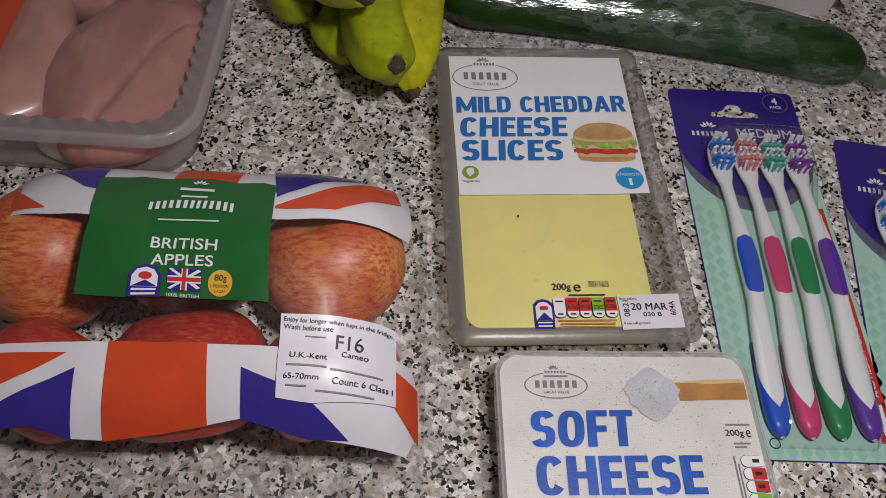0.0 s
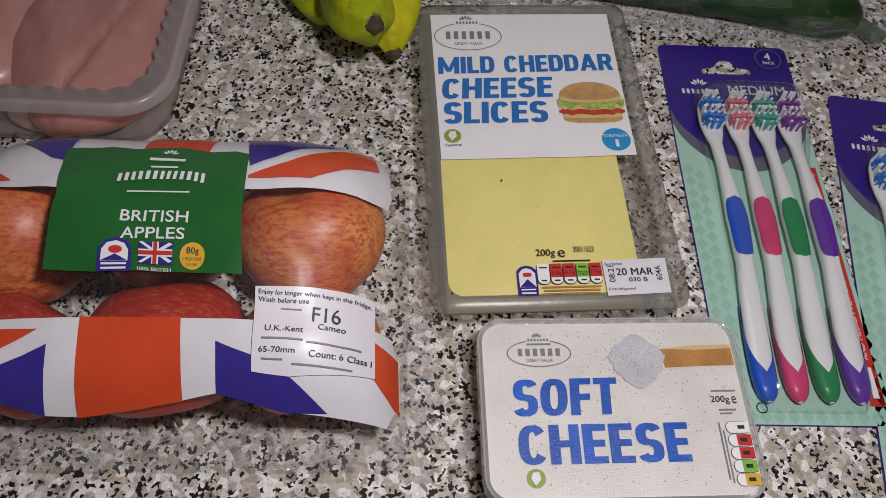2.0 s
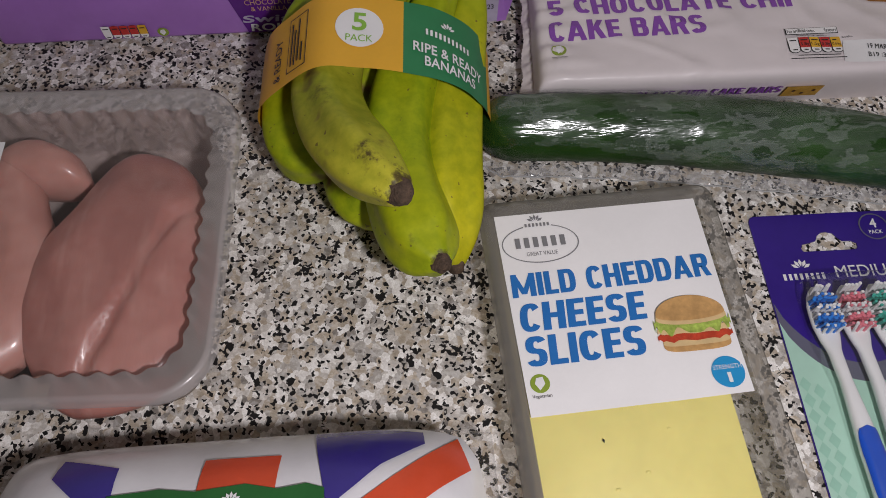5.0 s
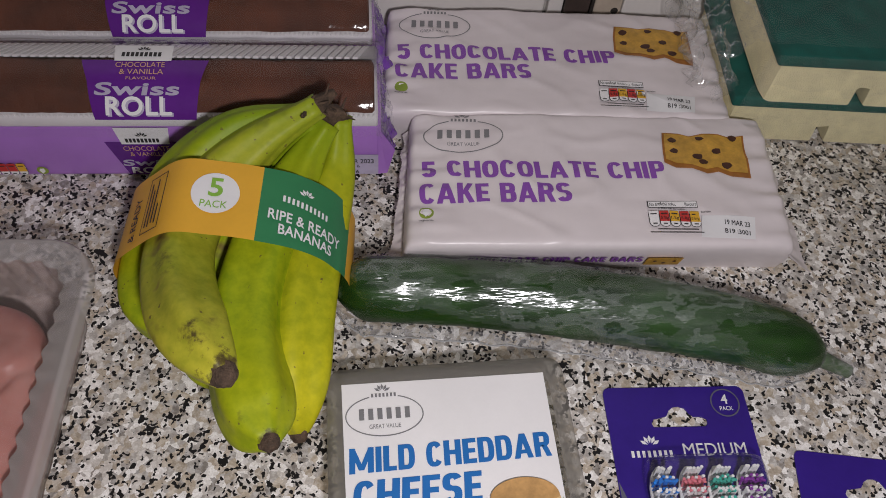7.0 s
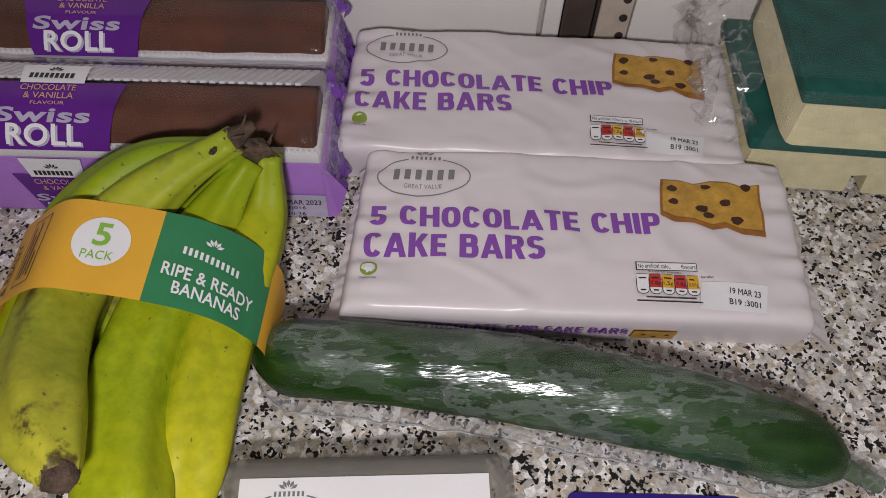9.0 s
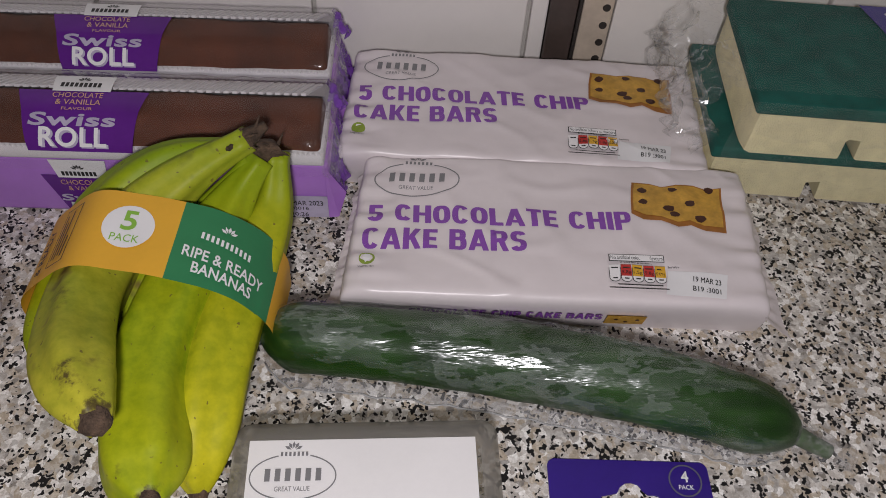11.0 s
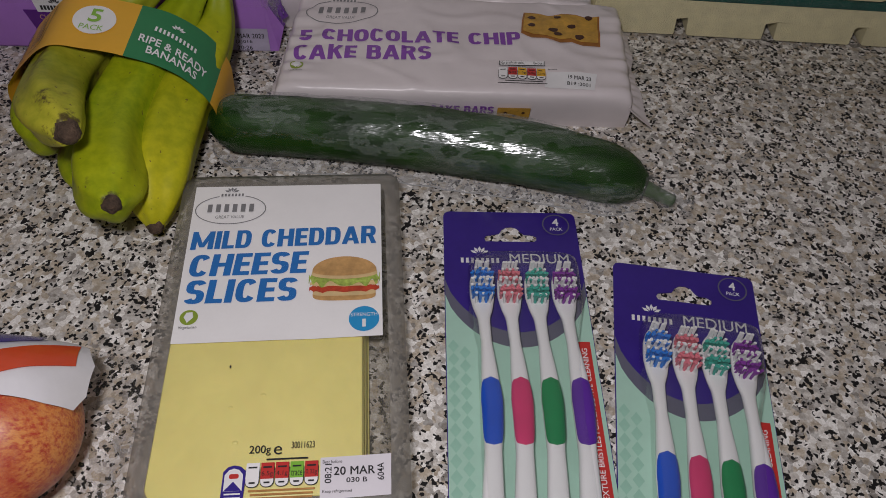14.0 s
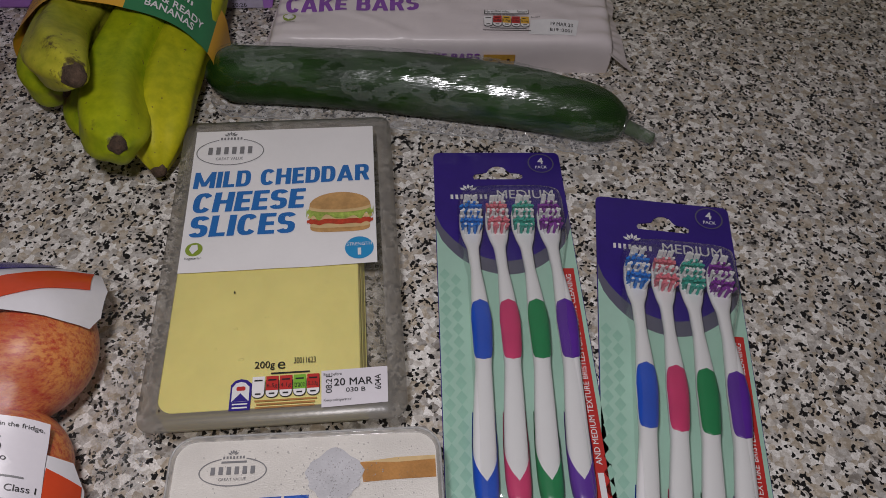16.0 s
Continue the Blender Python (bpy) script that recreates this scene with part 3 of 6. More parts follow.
POST = quad(0, 0, STEM, 1)
CAPITALS = {
    "M": (0.92, POST + quad(0.92 - STEM, 0, 0.92, 1) + slant(0.36, 0.12, 0.0, 1.0, 0.20) + slant(0.36, 0.12, 0.72, 1.0, 0.20)),
    "I": (STEM, POST),
    "L": (0.50, POST + quad(0.1, 0, 0.50, BEAM)),
    "D": (0.63, POST + quad(0.1, 0, 0.34, BEAM) + quad(0.1, 1 - BEAM, 0.34, 1) + curl(0.33, 0.5, 0.30, 0.5, -90, 90)),
    "C": (0.61, curl(0.31, 0.5, 0.31, 0.5, 36, 324, n=22)),
    "H": (0.66, POST + quad(0.66 - STEM, 0, 0.66, 1) + quad(0.1, 0.42, 0.6, 0.42 + BEAM)),
    "E": (0.52, POST + quad(0.1, 0, 0.52, BEAM) + quad(0.1, 0.42, 0.48, 0.42 + BEAM) + quad(0.1, 1 - BEAM, 0.52, 1)),
    "F": (0.50, POST + quad(0.1, 0.40, 0.47, 0.40 + BEAM) + quad(0.1, 1 - BEAM, 0.50, 1)),
    "A": (0.74, slant(0, 0, 0.255, 1) + slant(0.525, 0, 0.27, 1) + quad(0.16, 0.19, 0.58, 0.34)),
    "R": (0.66, POST + bowl(0.40, 1, 0.62) + slant(0.44, 0, 0.28, 0.45)),
    "P": (0.60, POST + bowl(0.37, 1, 0.60)),
    "B": (0.63, POST + bowl(0.46, 1, 0.60) + bowl(0, 0.46 + BEAM, 0.63)),
    "O": (0.64, curl(0.32, 0.5, 0.32, 0.5, 0, 360, n=32)),
    "S": (0.58, curl(0.29, 0.71, 0.29, 0.29, 22, 270, n=16) + curl(0.29, 0.29, 0.29, 0.29, 90, -158, n=16)),
    "T": (0.56, quad(0.28 - STEM / 2, 0, 0.28 + STEM / 2, 1) + quad(0, 1 - BEAM, 0.56, 1)),
    "K": (0.66, POST + slant(0.44, 0, 0.20, 0.56) + slant(0.13, 0.40, 0.42, 1.0)),
    "5": (0.58, quad(0.05, 1 - BEAM, 0.55, 1) + quad(0.05, 0.44, 0.05 + STEM * 0.95, 1) + curl(0.28, 0.32, 0.30, 0.32, 122, -150, n=18)),
    " ": (0.30, []),
}


def block(text, o, wv, hv, surf, mat, parent, lift=0.0004, cell=0.0, gap=0.065, name="lettering"):
    """Heavy capitals that fill the slanted box at o with sides wv and hv."""
    wide = sum(CAPITALS[ch][0] + gap for ch in text) - gap
    bm, x, k = bmesh.new(), 0.0, 0
    for ch in text:
        w, strokes = CAPITALS[ch]
        for st in strokes:
            k += 1
            z = 0.000012 * (k % 5)
            bm.faces.new([bm.verts.new((o[0] + (x + p) / wide * wv[0] + q * hv[0], o[1] + (x + p) / wide * wv[1] + q * hv[1], z)) for p, q in st])
        x += w + gap
    if cell:
        cut_cells(bm, cell)
    for v in bm.verts:
        v.co = surf(v.co.x, v.co.y, lift + v.co.z)
    return part(name, bm, mat, parent, "", False)


def line(text, x0, y0, x1, y1, surf, mat, parent, **k):
    return words(text, (x0, y0), (x1 - x0, 0), (0, y1 - y0), surf, mat, parent, **k)


def bars(rows, surf, mat, parent, lift=0.0004, name="printed_bar", cell=0.0):
    for u0, v0, u1, v1 in rows:
        printed(name, rect(u0, v0, u1, v1), surf, mat, parent, lift, cell)


def sprig(cu, cv, r, surf, mat, parent, lift=0.0004):
    """Small fan of leaf strokes."""
    bm = bmesh.new()
    for k in range(5):
        a = radians(30 + 30 * k)
        c, s = math.cos(a), math.sin(a)
        q = [(0.25, 0.0), (0.65, 0.16), (1.0, 0.0), (0.65, -0.16)]
        bm.faces.new([bm.verts.new(surf(cu + r * (p * c - w * s), cv + r * (p * s + w * c), lift)) for p, w in q])
    return part("logo_sprig", bm, mat, parent, "", False)


def name_bars(cu, v0, v1, half, n, surf, mat, parent, lift=0.0004, rise=0.0, slope=0.0):
    """A row of plain upright bars in place of a name, arched by rise and slanted by slope."""
    step = 2 * half / n
    for k in range(n):
        u = cu - half + step * (k + 0.5)
        d = rise * (1 - ((u - cu) / half) ** 2) + slope * (u - cu)
        printed("printed_bar", rect(u - step * 0.27, v0 + d, u + step * 0.27, v1 + d), surf, mat, parent, lift)


def oval_logo(cu, cv, ru, rv, surf, parent, bold=1.0):
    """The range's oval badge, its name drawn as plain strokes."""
    w = 0.03 * ru * bold
    printed_ring("logo_oval", cu, cv, ru, rv, w, surf, INK_GREY, parent, 0.0003, 112, 428)
    sprig(cu - 0.03 * ru, cv + rv * 1.12, rv * 0.42, surf, INK_GREY, parent)
    name_bars(cu, cv + rv * 0.88, cv + rv * 1.06, 0.34 * ru, 7, surf, INK_GREY, parent, 0.0006)
    name_bars(cu, cv - 0.20 * rv, cv + 0.33 * rv, 0.70 * ru, 6, surf, INK_GREY, parent, 0.0006)
    line("GREAT VALUE", cu - 0.40 * ru, cv - 0.62 * rv, cu + 0.40 * ru, cv - 0.42 * rv, surf, INK_GREY, parent)


def leaf_badge(cu, cv, r, surf, parent, word=True):
    printed("round_badge", ellipse(cu, cv, r), surf, INK_OLIVE, parent, 0.0003)
    leaf = [(cu - r * 0.1, cv - r * 0.75), (cu + r * 0.5, cv - r * 0.1), (cu + r * 0.35, cv + r * 0.65), (cu - r * 0.3, cv + r * 0.6), (cu - r * 0.55, cv)]
    printed("leaf_mark", leaf, surf, INK_WHITE, parent, 0.0006)
    if word:
        line("Vegetarian", cu - r * 1.0, cv - r * 1.6, cu + r * 1.0, cv - r * 1.15, surf, INK_BLACK, parent)


def traffic(x0, y0, x1, y1, cols, values, surf, parent):
    """A row of coloured nutrition boxes with a round foot each."""
    n = len(cols)
    w = (x1 - x0) / n
    for k, (c, val) in enumerate(zip(cols, values)):
        a = x0 + k * w
        printed("nutrition_outline", rounded(w * 0.96, (y1 - y0), w * 0.4, 4, a + w / 2, (y0 + y1) / 2), surf, INK_BLACK, parent, 0.0003)
        printed("nutrition_ground", rounded(w * 0.88, (y1 - y0) * 0.95, w * 0.38, 4, a + w / 2, (y0 + y1) / 2), surf, PAPER, parent, 0.0005)
        printed("nutrition_box", rect(a + w * 0.05, y0 + (y1 - y0) * 0.33, a + w * 0.95, y1), surf, c, parent, 0.0007)
        if val:
            line(val, a + w * 0.12, y0 + (y1 - y0) * 0.40, a + w * 0.88, y0 + (y1 - y0) * 0.64, surf, INK_BLACK, parent, lift=0.0009)
        bars([(a + w * 0.2, y0 + (y1 - y0) * 0.77, a + w * 0.8, y0 + (y1 - y0) * 0.84)], surf, INK_BLACK, parent, 0.0009)
        bars([(a + w * 0.3, y0 + (y1 - y0) * 0.14, a + w * 0.7, y0 + (y1 - y0) * 0.21)], surf, INK_BLACK, parent, 0.0009)


def spline(pts, n):
    """n + 1 points on a smooth curve through pts."""
    p = [Vector(q) for q in pts]
    p = [2 * p[0] - p[1]] + p + [2 * p[-1] - p[-2]]
    out = []
    for i in range(n + 1):
        s = (len(p) - 3) * i / n
        k = min(int(s), len(p) - 4)
        f = s - k
        a, b, c, d = p[k:k + 4]
        out.append(0.5 * ((2 * b) + (c - a) * f + (2 * a - 5 * b + 4 * c - d) * f * f + (3 * b - a - 3 * c + d) * f ** 3))
    return out


def sweep(path, radius, n=16, facet=0.0, turn=0.0, cap=True, squash=1.0):
    """A tube along path; radius(s) for s from 0 to 1; facet flattens it to five soft sides."""
    loops, up = [], Vector((0, 0, 1))
    for i, p in enumerate(path):
        d = (path[min(i + 1, len(path) - 1)] - path[max(i - 1, 0)]).normalized()
        side = d.cross(up)
        side = side.normalized() if side.length > 1e-4 else Vector((1, 0, 0))
        nor = side.cross(d)
        r = radius(i / (len(path) - 1))
        lp = []
        for k in range(n):
            a = 2 * math.pi * k / n
            q = r * (1 + facet * math.cos(5 * (a - turn)))
            lp.append(p + side * (q * math.cos(a)) + nor * (q * math.sin(a) * squash))
        loops.append(lp)
    return loft(loops, cap, cap)


def wob(x, y, z=0.0, scale=30.0):
    return noise.noise((x * scale, y * scale, z * scale))


# ---- the room round the worktop ----
bm = bmesh.new()
box(bm, -1.1, -0.16, -0.04, 1.5, 0.665, 0.0)
structure("worktop", bm, GRANITE, "speckled grey, white and black granite-effect kitchen worktop", "worktop")

WALL_Y = 0.665
tile_root = structure("wall_back", soft_box(-1.1, WALL_Y + 0.007, -0.04, 1.5, WALL_Y + 0.09, 1.5, 0.001, 1), GROUT, "white tiled kitchen splashback wall with grey grout", "wall")
# unseen walls, ceiling and floor, added to shape bounced light and reflections
for name, b6 in (("wall_left", (-1.2, -1.3, -0.9, -1.1, 0.75, 1.5)), ("wall_right", (1.5, -1.3, -0.9, 1.6, 0.75, 1.5)), ("wall_front", (-1.2, -1.4, -0.9, 1.6, -1.3, 1.5))):
    bm = bmesh.new()
    box(bm, *b6)
    structure(name, bm, PLASTER, "unseen plain pale wall added to close the room", "wall")
bm = bmesh.new()
box(bm, -1.2, -1.4, 1.5, 1.6, 0.76, 1.56)
structure("ceiling", bm, PLASTER, "unseen plain pale ceiling added to close the room", "ceiling")
bm = bmesh.new()
box(bm, -1.2, -1.4, -0.96, 1.6, 0.76, -0.9)
structure("floor", bm, PLASTER, "unseen plain pale floor added to close the room", "floor")


def tile_mesh(w, h):
    b = soft_box(-w / 2, -0.0035, -h / 2, w / 2, 0.0035, h / 2, 0.0012, 2)
    me = bpy.data.meshes.new("tile")
    b.to_mesh(me)
    b.free()
    me.materials.append(WHITE_TILE)
    return me


def lay_tiles(x0, x1, w, h, edge_right):
    me = tile_mesh(w - 0.003, h - 0.003)
    n = int((x1 - x0) / w)
    for i in range(n):
        for j in range(3):
            ob = new("tile", me)
            cx = x1 - w * (i + 0.5) if edge_right else x0 + w * (i + 0.5)
            ob.location = (cx, WALL_Y + 0.0035, 0.001 + h * (j + 0.5))
            ob.parent = tile_root


lay_tiles(-1.08, 0.173, 0.15, 0.2, True)
lay_tiles(0.2315, 1.48, 0.15, 0.2, False)
sl = tile_mesh(0.0115, 0.597)
ob = new("tile", sl)
ob.location, ob.parent = (0.1805, WALL_Y + 0.0035, 0.301), tile_root
bm = soft_box(0.187, WALL_Y - 0.002, 0.001, 0.2065, WALL_Y + 0.006, 0.6, 0.001)
part("border_strip", bm, BROWN_GLAZE, tile_root, "glossy dark brown border tile strip", False)
bm = soft_box(0.2070, WALL_Y - 0.003, 0.001, 0.2095, WALL_Y + 0.006, 0.6, 0.0006)
part("border_edge", bm, HOLE_DARK, tile_root, "black edge line of the border", False)
bm = soft_box(0.2100, WALL_Y - 0.002, 0.001, 0.2315, WALL_Y + 0.006, 0.6, 0.001)
part("border_strip", bm, BEIGE_GLAZE, tile_root, "beige border tile strip with dark dots", False)
dot = bmesh.new()
bmesh.ops.create_cone(dot, cap_ends=True, segments=20, radius1=0.0030, radius2=0.0026, depth=0.0012)
bmesh.ops.rotate(dot, verts=dot.verts[:], matrix=Matrix.Rotation(radians(90), 3, "X"))
dot_me = bpy.data.meshes.new("border_dot")
dot.to_mesh(dot_me)
dot.free()
dot_me.materials.append(HOLE_DARK)
for k in range(40):
    ob = new("border_dot", dot_me)
    ob.location, ob.parent = (0.2265, WALL_Y - 0.0022, 0.0065 + 0.0142 * k), tile_root


# ---- cheese slices ----
cheese = thing("cheese_slices_pack", "clear tray of pale cheddar slices with white label on worktop", "cheese", pose(0.0822, 0.2625, 0, 0, 0, 2.45))
FW, FL, FZ = 0.125, 0.205, 0.025


def ring_sheet(outer, inner, z0, z1, lip):
    """A flat flange between two outlines with a turned-down lip."""
    return loft([[(x * 1.004, y * 1.003, z0 - lip) for x, y in outer], [(x, y, z0) for x, y in outer], [(x, y, z1) for x, y in inner]])


outer = rounded(FW, FL, 0.008)
inner = rounded(FW - 0.017, FL - 0.017, 0.008)
part("flange", ring_sheet(outer, inner, FZ, FZ, 0.0015), TRAY_FLANGE, cheese, "smoky clear plastic flange")
low = rounded(FW - 0.024, FL - 0.024, 0.009)
part("tray", loft([[(x, y, FZ - 0.0002) for x, y in inner], [(x, y, 0.006) for x, y in low], [(x * 0.97, y * 0.98, 0.0012) for x, y in low]], False, True), TRAY_CLEAR, cheese, "clear moulded tray")
for k in range(10):
    dx, dy = 0.00028 * (9 - k) + random.uniform(-0.0006, 0.0006), random.uniform(-0.0005, 0.0005) - 0.0001 * k
    bm = soft_box(-0.0545 + 0.2 * dx, -0.0930 + dy, 0.0022 + 0.00222 * k, 0.0405 + dx, 0.0865 + dy, 0.0022 + 0.00222 * k + 0.0021, 0.0007, 2)
    part("slice", bm, CHEDDAR, cheese)
top = flat(FZ + 0.0004)
bm = bmesh.new()
bm.faces.new([bm.verts.new((x, y, FZ + 0.0003)) for x, y in rounded(FW - 0.004, FL - 0.004, 0.006)])
part("lid_film", bm, FILM, cheese, "clear sealed film")


def lab_surf(u, v, lift=0.0):
    k = max(0.0, (0.02 - v) / 0.033)
    return Vector((u, v, FZ + 0.0008 + lift + 0.0006 * k * (0.5 + wob(u, v, 3, 45))))


bm = grid(lambda a, b: lab_surf(-0.0549 + 0.0012 * b + a * (0.1066 - 0.0017 * b), 0.0936 - b * (0.1065 + 0.0008 * (1 - a))), 24, 24)
part("label", bm, PAPER, cheese, "white paper label")
oval_logo(-0.0335, 0.0755, 0.0199, 0.0112, lab_surf, cheese)
block("MILD CHEDDAR", (-0.0523, 0.0462), (0.1010, 0.0018), (0.0004, 0.0127), lab_surf, INK_BLUE, cheese)
block("CHEESE", (-0.0513, 0.0277), (0.0622, 0.0008), (0.0012, 0.0148), lab_surf, INK_BLUE, cheese)
block("SLICES", (-0.0512, 0.0101), (0.0575, 0.0002), (0.0010, 0.0152), lab_surf, INK_BLUE, cheese)


def burger(cx, cy, w, h, surf, parent):
    def blob(y0, y1, w0, n, wave):
        out = []
        for i in range(n):
            a = 2 * math.pi * i / n
            e = 0.62
            c, s = math.cos(a), math.sin(a)
            x = math.copysign(abs(c) ** e, c) * w0 * w / 2
            y = math.copysign(abs(s) ** e, s) * (y1 - y0) / 2 * h
            out.append((cx + x, cy + (y0 + y1) / 2 * h + y + wave * h * (math.sin(13 * a) + 0.5 * math.sin(7 * a + 1))))
        return out
    printed("burger_base", blob(-0.48, -0.20, 0.88, 30, 0.0), surf, BUN, parent, 0.0004)
    printed("burger_crumb", blob(-0.38, -0.22, 0.88, 30, 0.0), surf, BUN_PALE, parent, 0.0006)
    printed("tomato", blob(-0.29, -0.12, 0.98, 40, 0.02), surf, TOMATO, parent, 0.0008)
    printed("cheese_edge", blob(-0.17, -0.02, 0.96, 40, 0.015), surf, BUN_PALE, parent, 0.0010)
    printed("lettuce", blob(-0.13, 0.16, 1.0, 90, 0.06), surf, LETTUCE, parent, 0.0012)
    def dome(lo, hi, half):
        mid = (lo + hi * 0.35) / 1.35
        out = []
        for a in range(0, 360, 8):
            c, q = math.cos(radians(a)), math.sin(radians(a))
            out.append((cx + half * w * c, cy + h * (mid + ((hi - mid) * q if q > 0 else (mid - lo) * q))))
        return out
    printed("burger_crumb", dome(-0.01, 0.46, 0.465), surf, BUN_PALE, parent, 0.0014)
    printed("burger_top", dome(0.06, 0.52, 0.455), surf, BUN, parent, 0.0016)


burger(0.0315, 0.0232, 0.0375, 0.0285, lab_surf, cheese)
leaf_badge(-0.0468, 0.0018, 0.0046, lab_surf, cheese)
printed("round_badge", ellipse(0.0418, -0.0023, 0.0078), lab_surf, INK_SKY, cheese, 0.0004)
line("STRENGTH", 0.0350, -0.0010, 0.0486, 0.0012, lab_surf, INK_WHITE, cheese, lift=0.0007)
line("1", 0.0409, -0.0076, 0.0427, -0.0027, lab_surf, INK_WHITE, cheese, lift=0.0007)
line("200g", -0.0100, -0.0745, -0.0004, -0.0695, top, INK_BLACK, cheese, bold=0.006)
line("e", 0.0010, -0.0742, 0.0046, -0.0702, top, INK_BLACK, cheese)
line("30011623", 0.0088, -0.0716, 0.0192, -0.0683, top, INK_BLACK, cheese)
printed("badge", [(-0.0207, -0.0950), (-0.0110, -0.0950), (-0.0104, -0.0815), (-0.0130, -0.0792), (-0.0158, -0.0785), (-0.0186, -0.0792), (-0.0205, -0.0815)], top, FLAG_BLUE, cheese, 0.0003)
printed("badge_ground", [(-0.0197, -0.0905), (-0.0117, -0.0905), (-0.0117, -0.0830), (-0.0136, -0.0808), (-0.0158, -0.0801), (-0.0180, -0.0808), (-0.0197, -0.0830)], top, INK_WHITE, cheese, 0.0005)
printed("badge_mark", rounded(0.0042, 0.0022, 0.0008, 3, -0.0156, -0.0838), top, INK_RED, cheese, 0.0007)
printed("badge_mark", [(-0.0196, -0.0905), (-0.0118, -0.0905), (-0.0157, -0.0862)], top, FLAG_BLUE, cheese, 0.0007)
bars([(-0.0192, -0.0922, -0.0122, -0.0915), (-0.0192, -0.0941, -0.0122, -0.0933)], top, INK_WHITE, cheese, 0.0006)
bars([(-0.0020, -0.0768, 0.0165, -0.0760)], top, INK_BLACK, cheese)
traffic(-0.0108, -0.0893, 0.0215, -0.0780, [PAPER, INK_RED, INK_RED, INK_LIME, INK_RED], ["", "6.5g", "4.1g", "trace", "0.33g"], top, cheese)
bars([(-0.0090, -0.0912, 0.0200, -0.0903), (-0.0080, -0.0930, 0.0192, -0.0921), (-0.0086, -0.0947, 0.0190, -0.0938)], top, KNIFE_WOOD, cheese)
printed("date_sticker", [(0.0221, -0.0768), (0.0539, -0.0761), (0.0535, -0.0953), (0.0223, -0.0962)], top, STICKER, cheese, 0.0005, label="white best-before sticker")
line("Best before", 0.0232, -0.0798, 0.0318, -0.0782, top, INK_BLACK, cheese, lift=0.0008)
line("20 MAR", 0.0282, -0.0855, 0.0465, -0.0815, top, INK_BLACK, cheese, bold=0.015, lift=0.0008)
line("030 B", 0.0338, -0.0890, 0.0430, -0.0867, top, INK_BLACK, cheese, bold=0.015, lift=0.0008)
words("08:21", (0.0272, -0.0890), (0, 0.0090), (-0.0030, 0), top, INK_BLACK, cheese, bold=0.01, lift=0.0008)
words("604A", (0.0505, -0.0885), (0, 0.0080), (-0.0030, 0), top, INK_BLACK, cheese, bold=0.01, lift=0.0008)
line("Keep refrigerated", 0.0234, -0.0938, 0.0362, -0.0920, top, INK_BLACK, cheese, lift=0.0008)
for u, v, r in ((-0.0230, -0.0276, 0.0007), (-0.0525, -0.0925, 0.0006), (0.036, -0.090, 0.0005)):
    printed("dark_fleck", ellipse(u, v, r * 0.6, r * 1.3, 8), top, INK_BLACK, cheese, 0.0003)
for u, v, r in ((-0.006, -0.043, 0.0010), (-0.021, -0.049, 0.0010), (-0.017, -0.067, 0.0012), (0.008, -0.025, 0.0008), (-0.030, -0.060, 0.0006)):
    bm = bmesh.new()
    bmesh.ops.create_icosphere(bm, subdivisions=2, radius=r, matrix=Matrix.Translation((u, v, 0.0245)) @ Matrix.Diagonal((1.2, 0.7, 0.3, 1)))
    part("cheese_crumb", bm, CHEDDAR, cheese)


# ---- soft cheese tub ----
tub = thing("soft_cheese_tub", "white rectangular soft cheese tub with blue lettering, lid misted with droplets", "cheese tub", pose(0.1045, 0.1115, 0, 0, 0, 1.2))
TZ = 0.031
o1, o2, o3 = rounded(0.119, 0.083, 0.011), rounded(0.1168, 0.0808, 0.0100), rounded(0.1146, 0.0786, 0.0092)
b0, b1 = rounded(0.106, 0.070, 0.012), rounded(0.114, 0.078, 0.011)
part("body", loft([[(x, y, 0.001) for x, y in b0], [(x * 1.01, y * 1.01, 0.003) for x, y in b0], [(x, y, 0.024) for x, y in b1]], True, False), TUB_PLASTIC, tub, "translucent tapered tub body")
part("lid", loft([[(x * 1.004, y * 1.005, 0.0225) for x, y in o1], [(x, y, 0.029) for x, y in o1], [(x * 0.992, y * 0.988, TZ) for x, y in o1], [(x, y, TZ + 0.0002) for x, y in o2], [(x * 0.995, y * 0.995, TZ - 0.0014) for x, y in o2], [(x, y, TZ - 0.0014) for x, y in o3]]), TUB_PLASTIC, tub, "clear lid rim with raised edge")
bm = bmesh.new()
bm.faces.new([bm.verts.new((x, y, TZ - 0.0012)) for x, y in o3])
part("lid_label", bm, CREAM_LID, tub, "cream printed lid label", False)
# bright line of the lid's edge highlight, put in as a pale tube
edge = [Vector((x * 0.994, y * 0.991, TZ + 0.0002)) for x, y in o1]
part("lid_edge_glint", sweep(edge + edge[:1], lambda q: 0.0006, 6, 0.0, 0.0, False), SEAM_AND_GLINT, tub, "pale thin tube drawn as the highlight on the lid edge")
inside = rounded(0.102, 0.066, 0.010)
part("soft_cheese", loft([[(x, y, 0.0035) for x, y in inside], [(x * 1.05, y * 1.06, 0.026) for x, y in inside]], True, True), SPREAD, tub, "white soft cheese inside")
lid = flat(TZ - 0.0011)
oval_logo(-0.0317, 0.0248, 0.0147, 0.0066, lid, tub, 1.2)
bars([(-0.037, 0.0287, -0.026, 0.0296)], lid, INK_GREY, tub)
block("SOFT", (-0.0455, -0.0045), (0.0463, 0.0005), (0.0009, 0.0168), lid, INK_ROYAL, tub)
block("CHEESE", (-0.0444, -0.0254), (0.0738, 0.0003), (0.0002, 0.0170), lid, INK_ROYAL, tub)
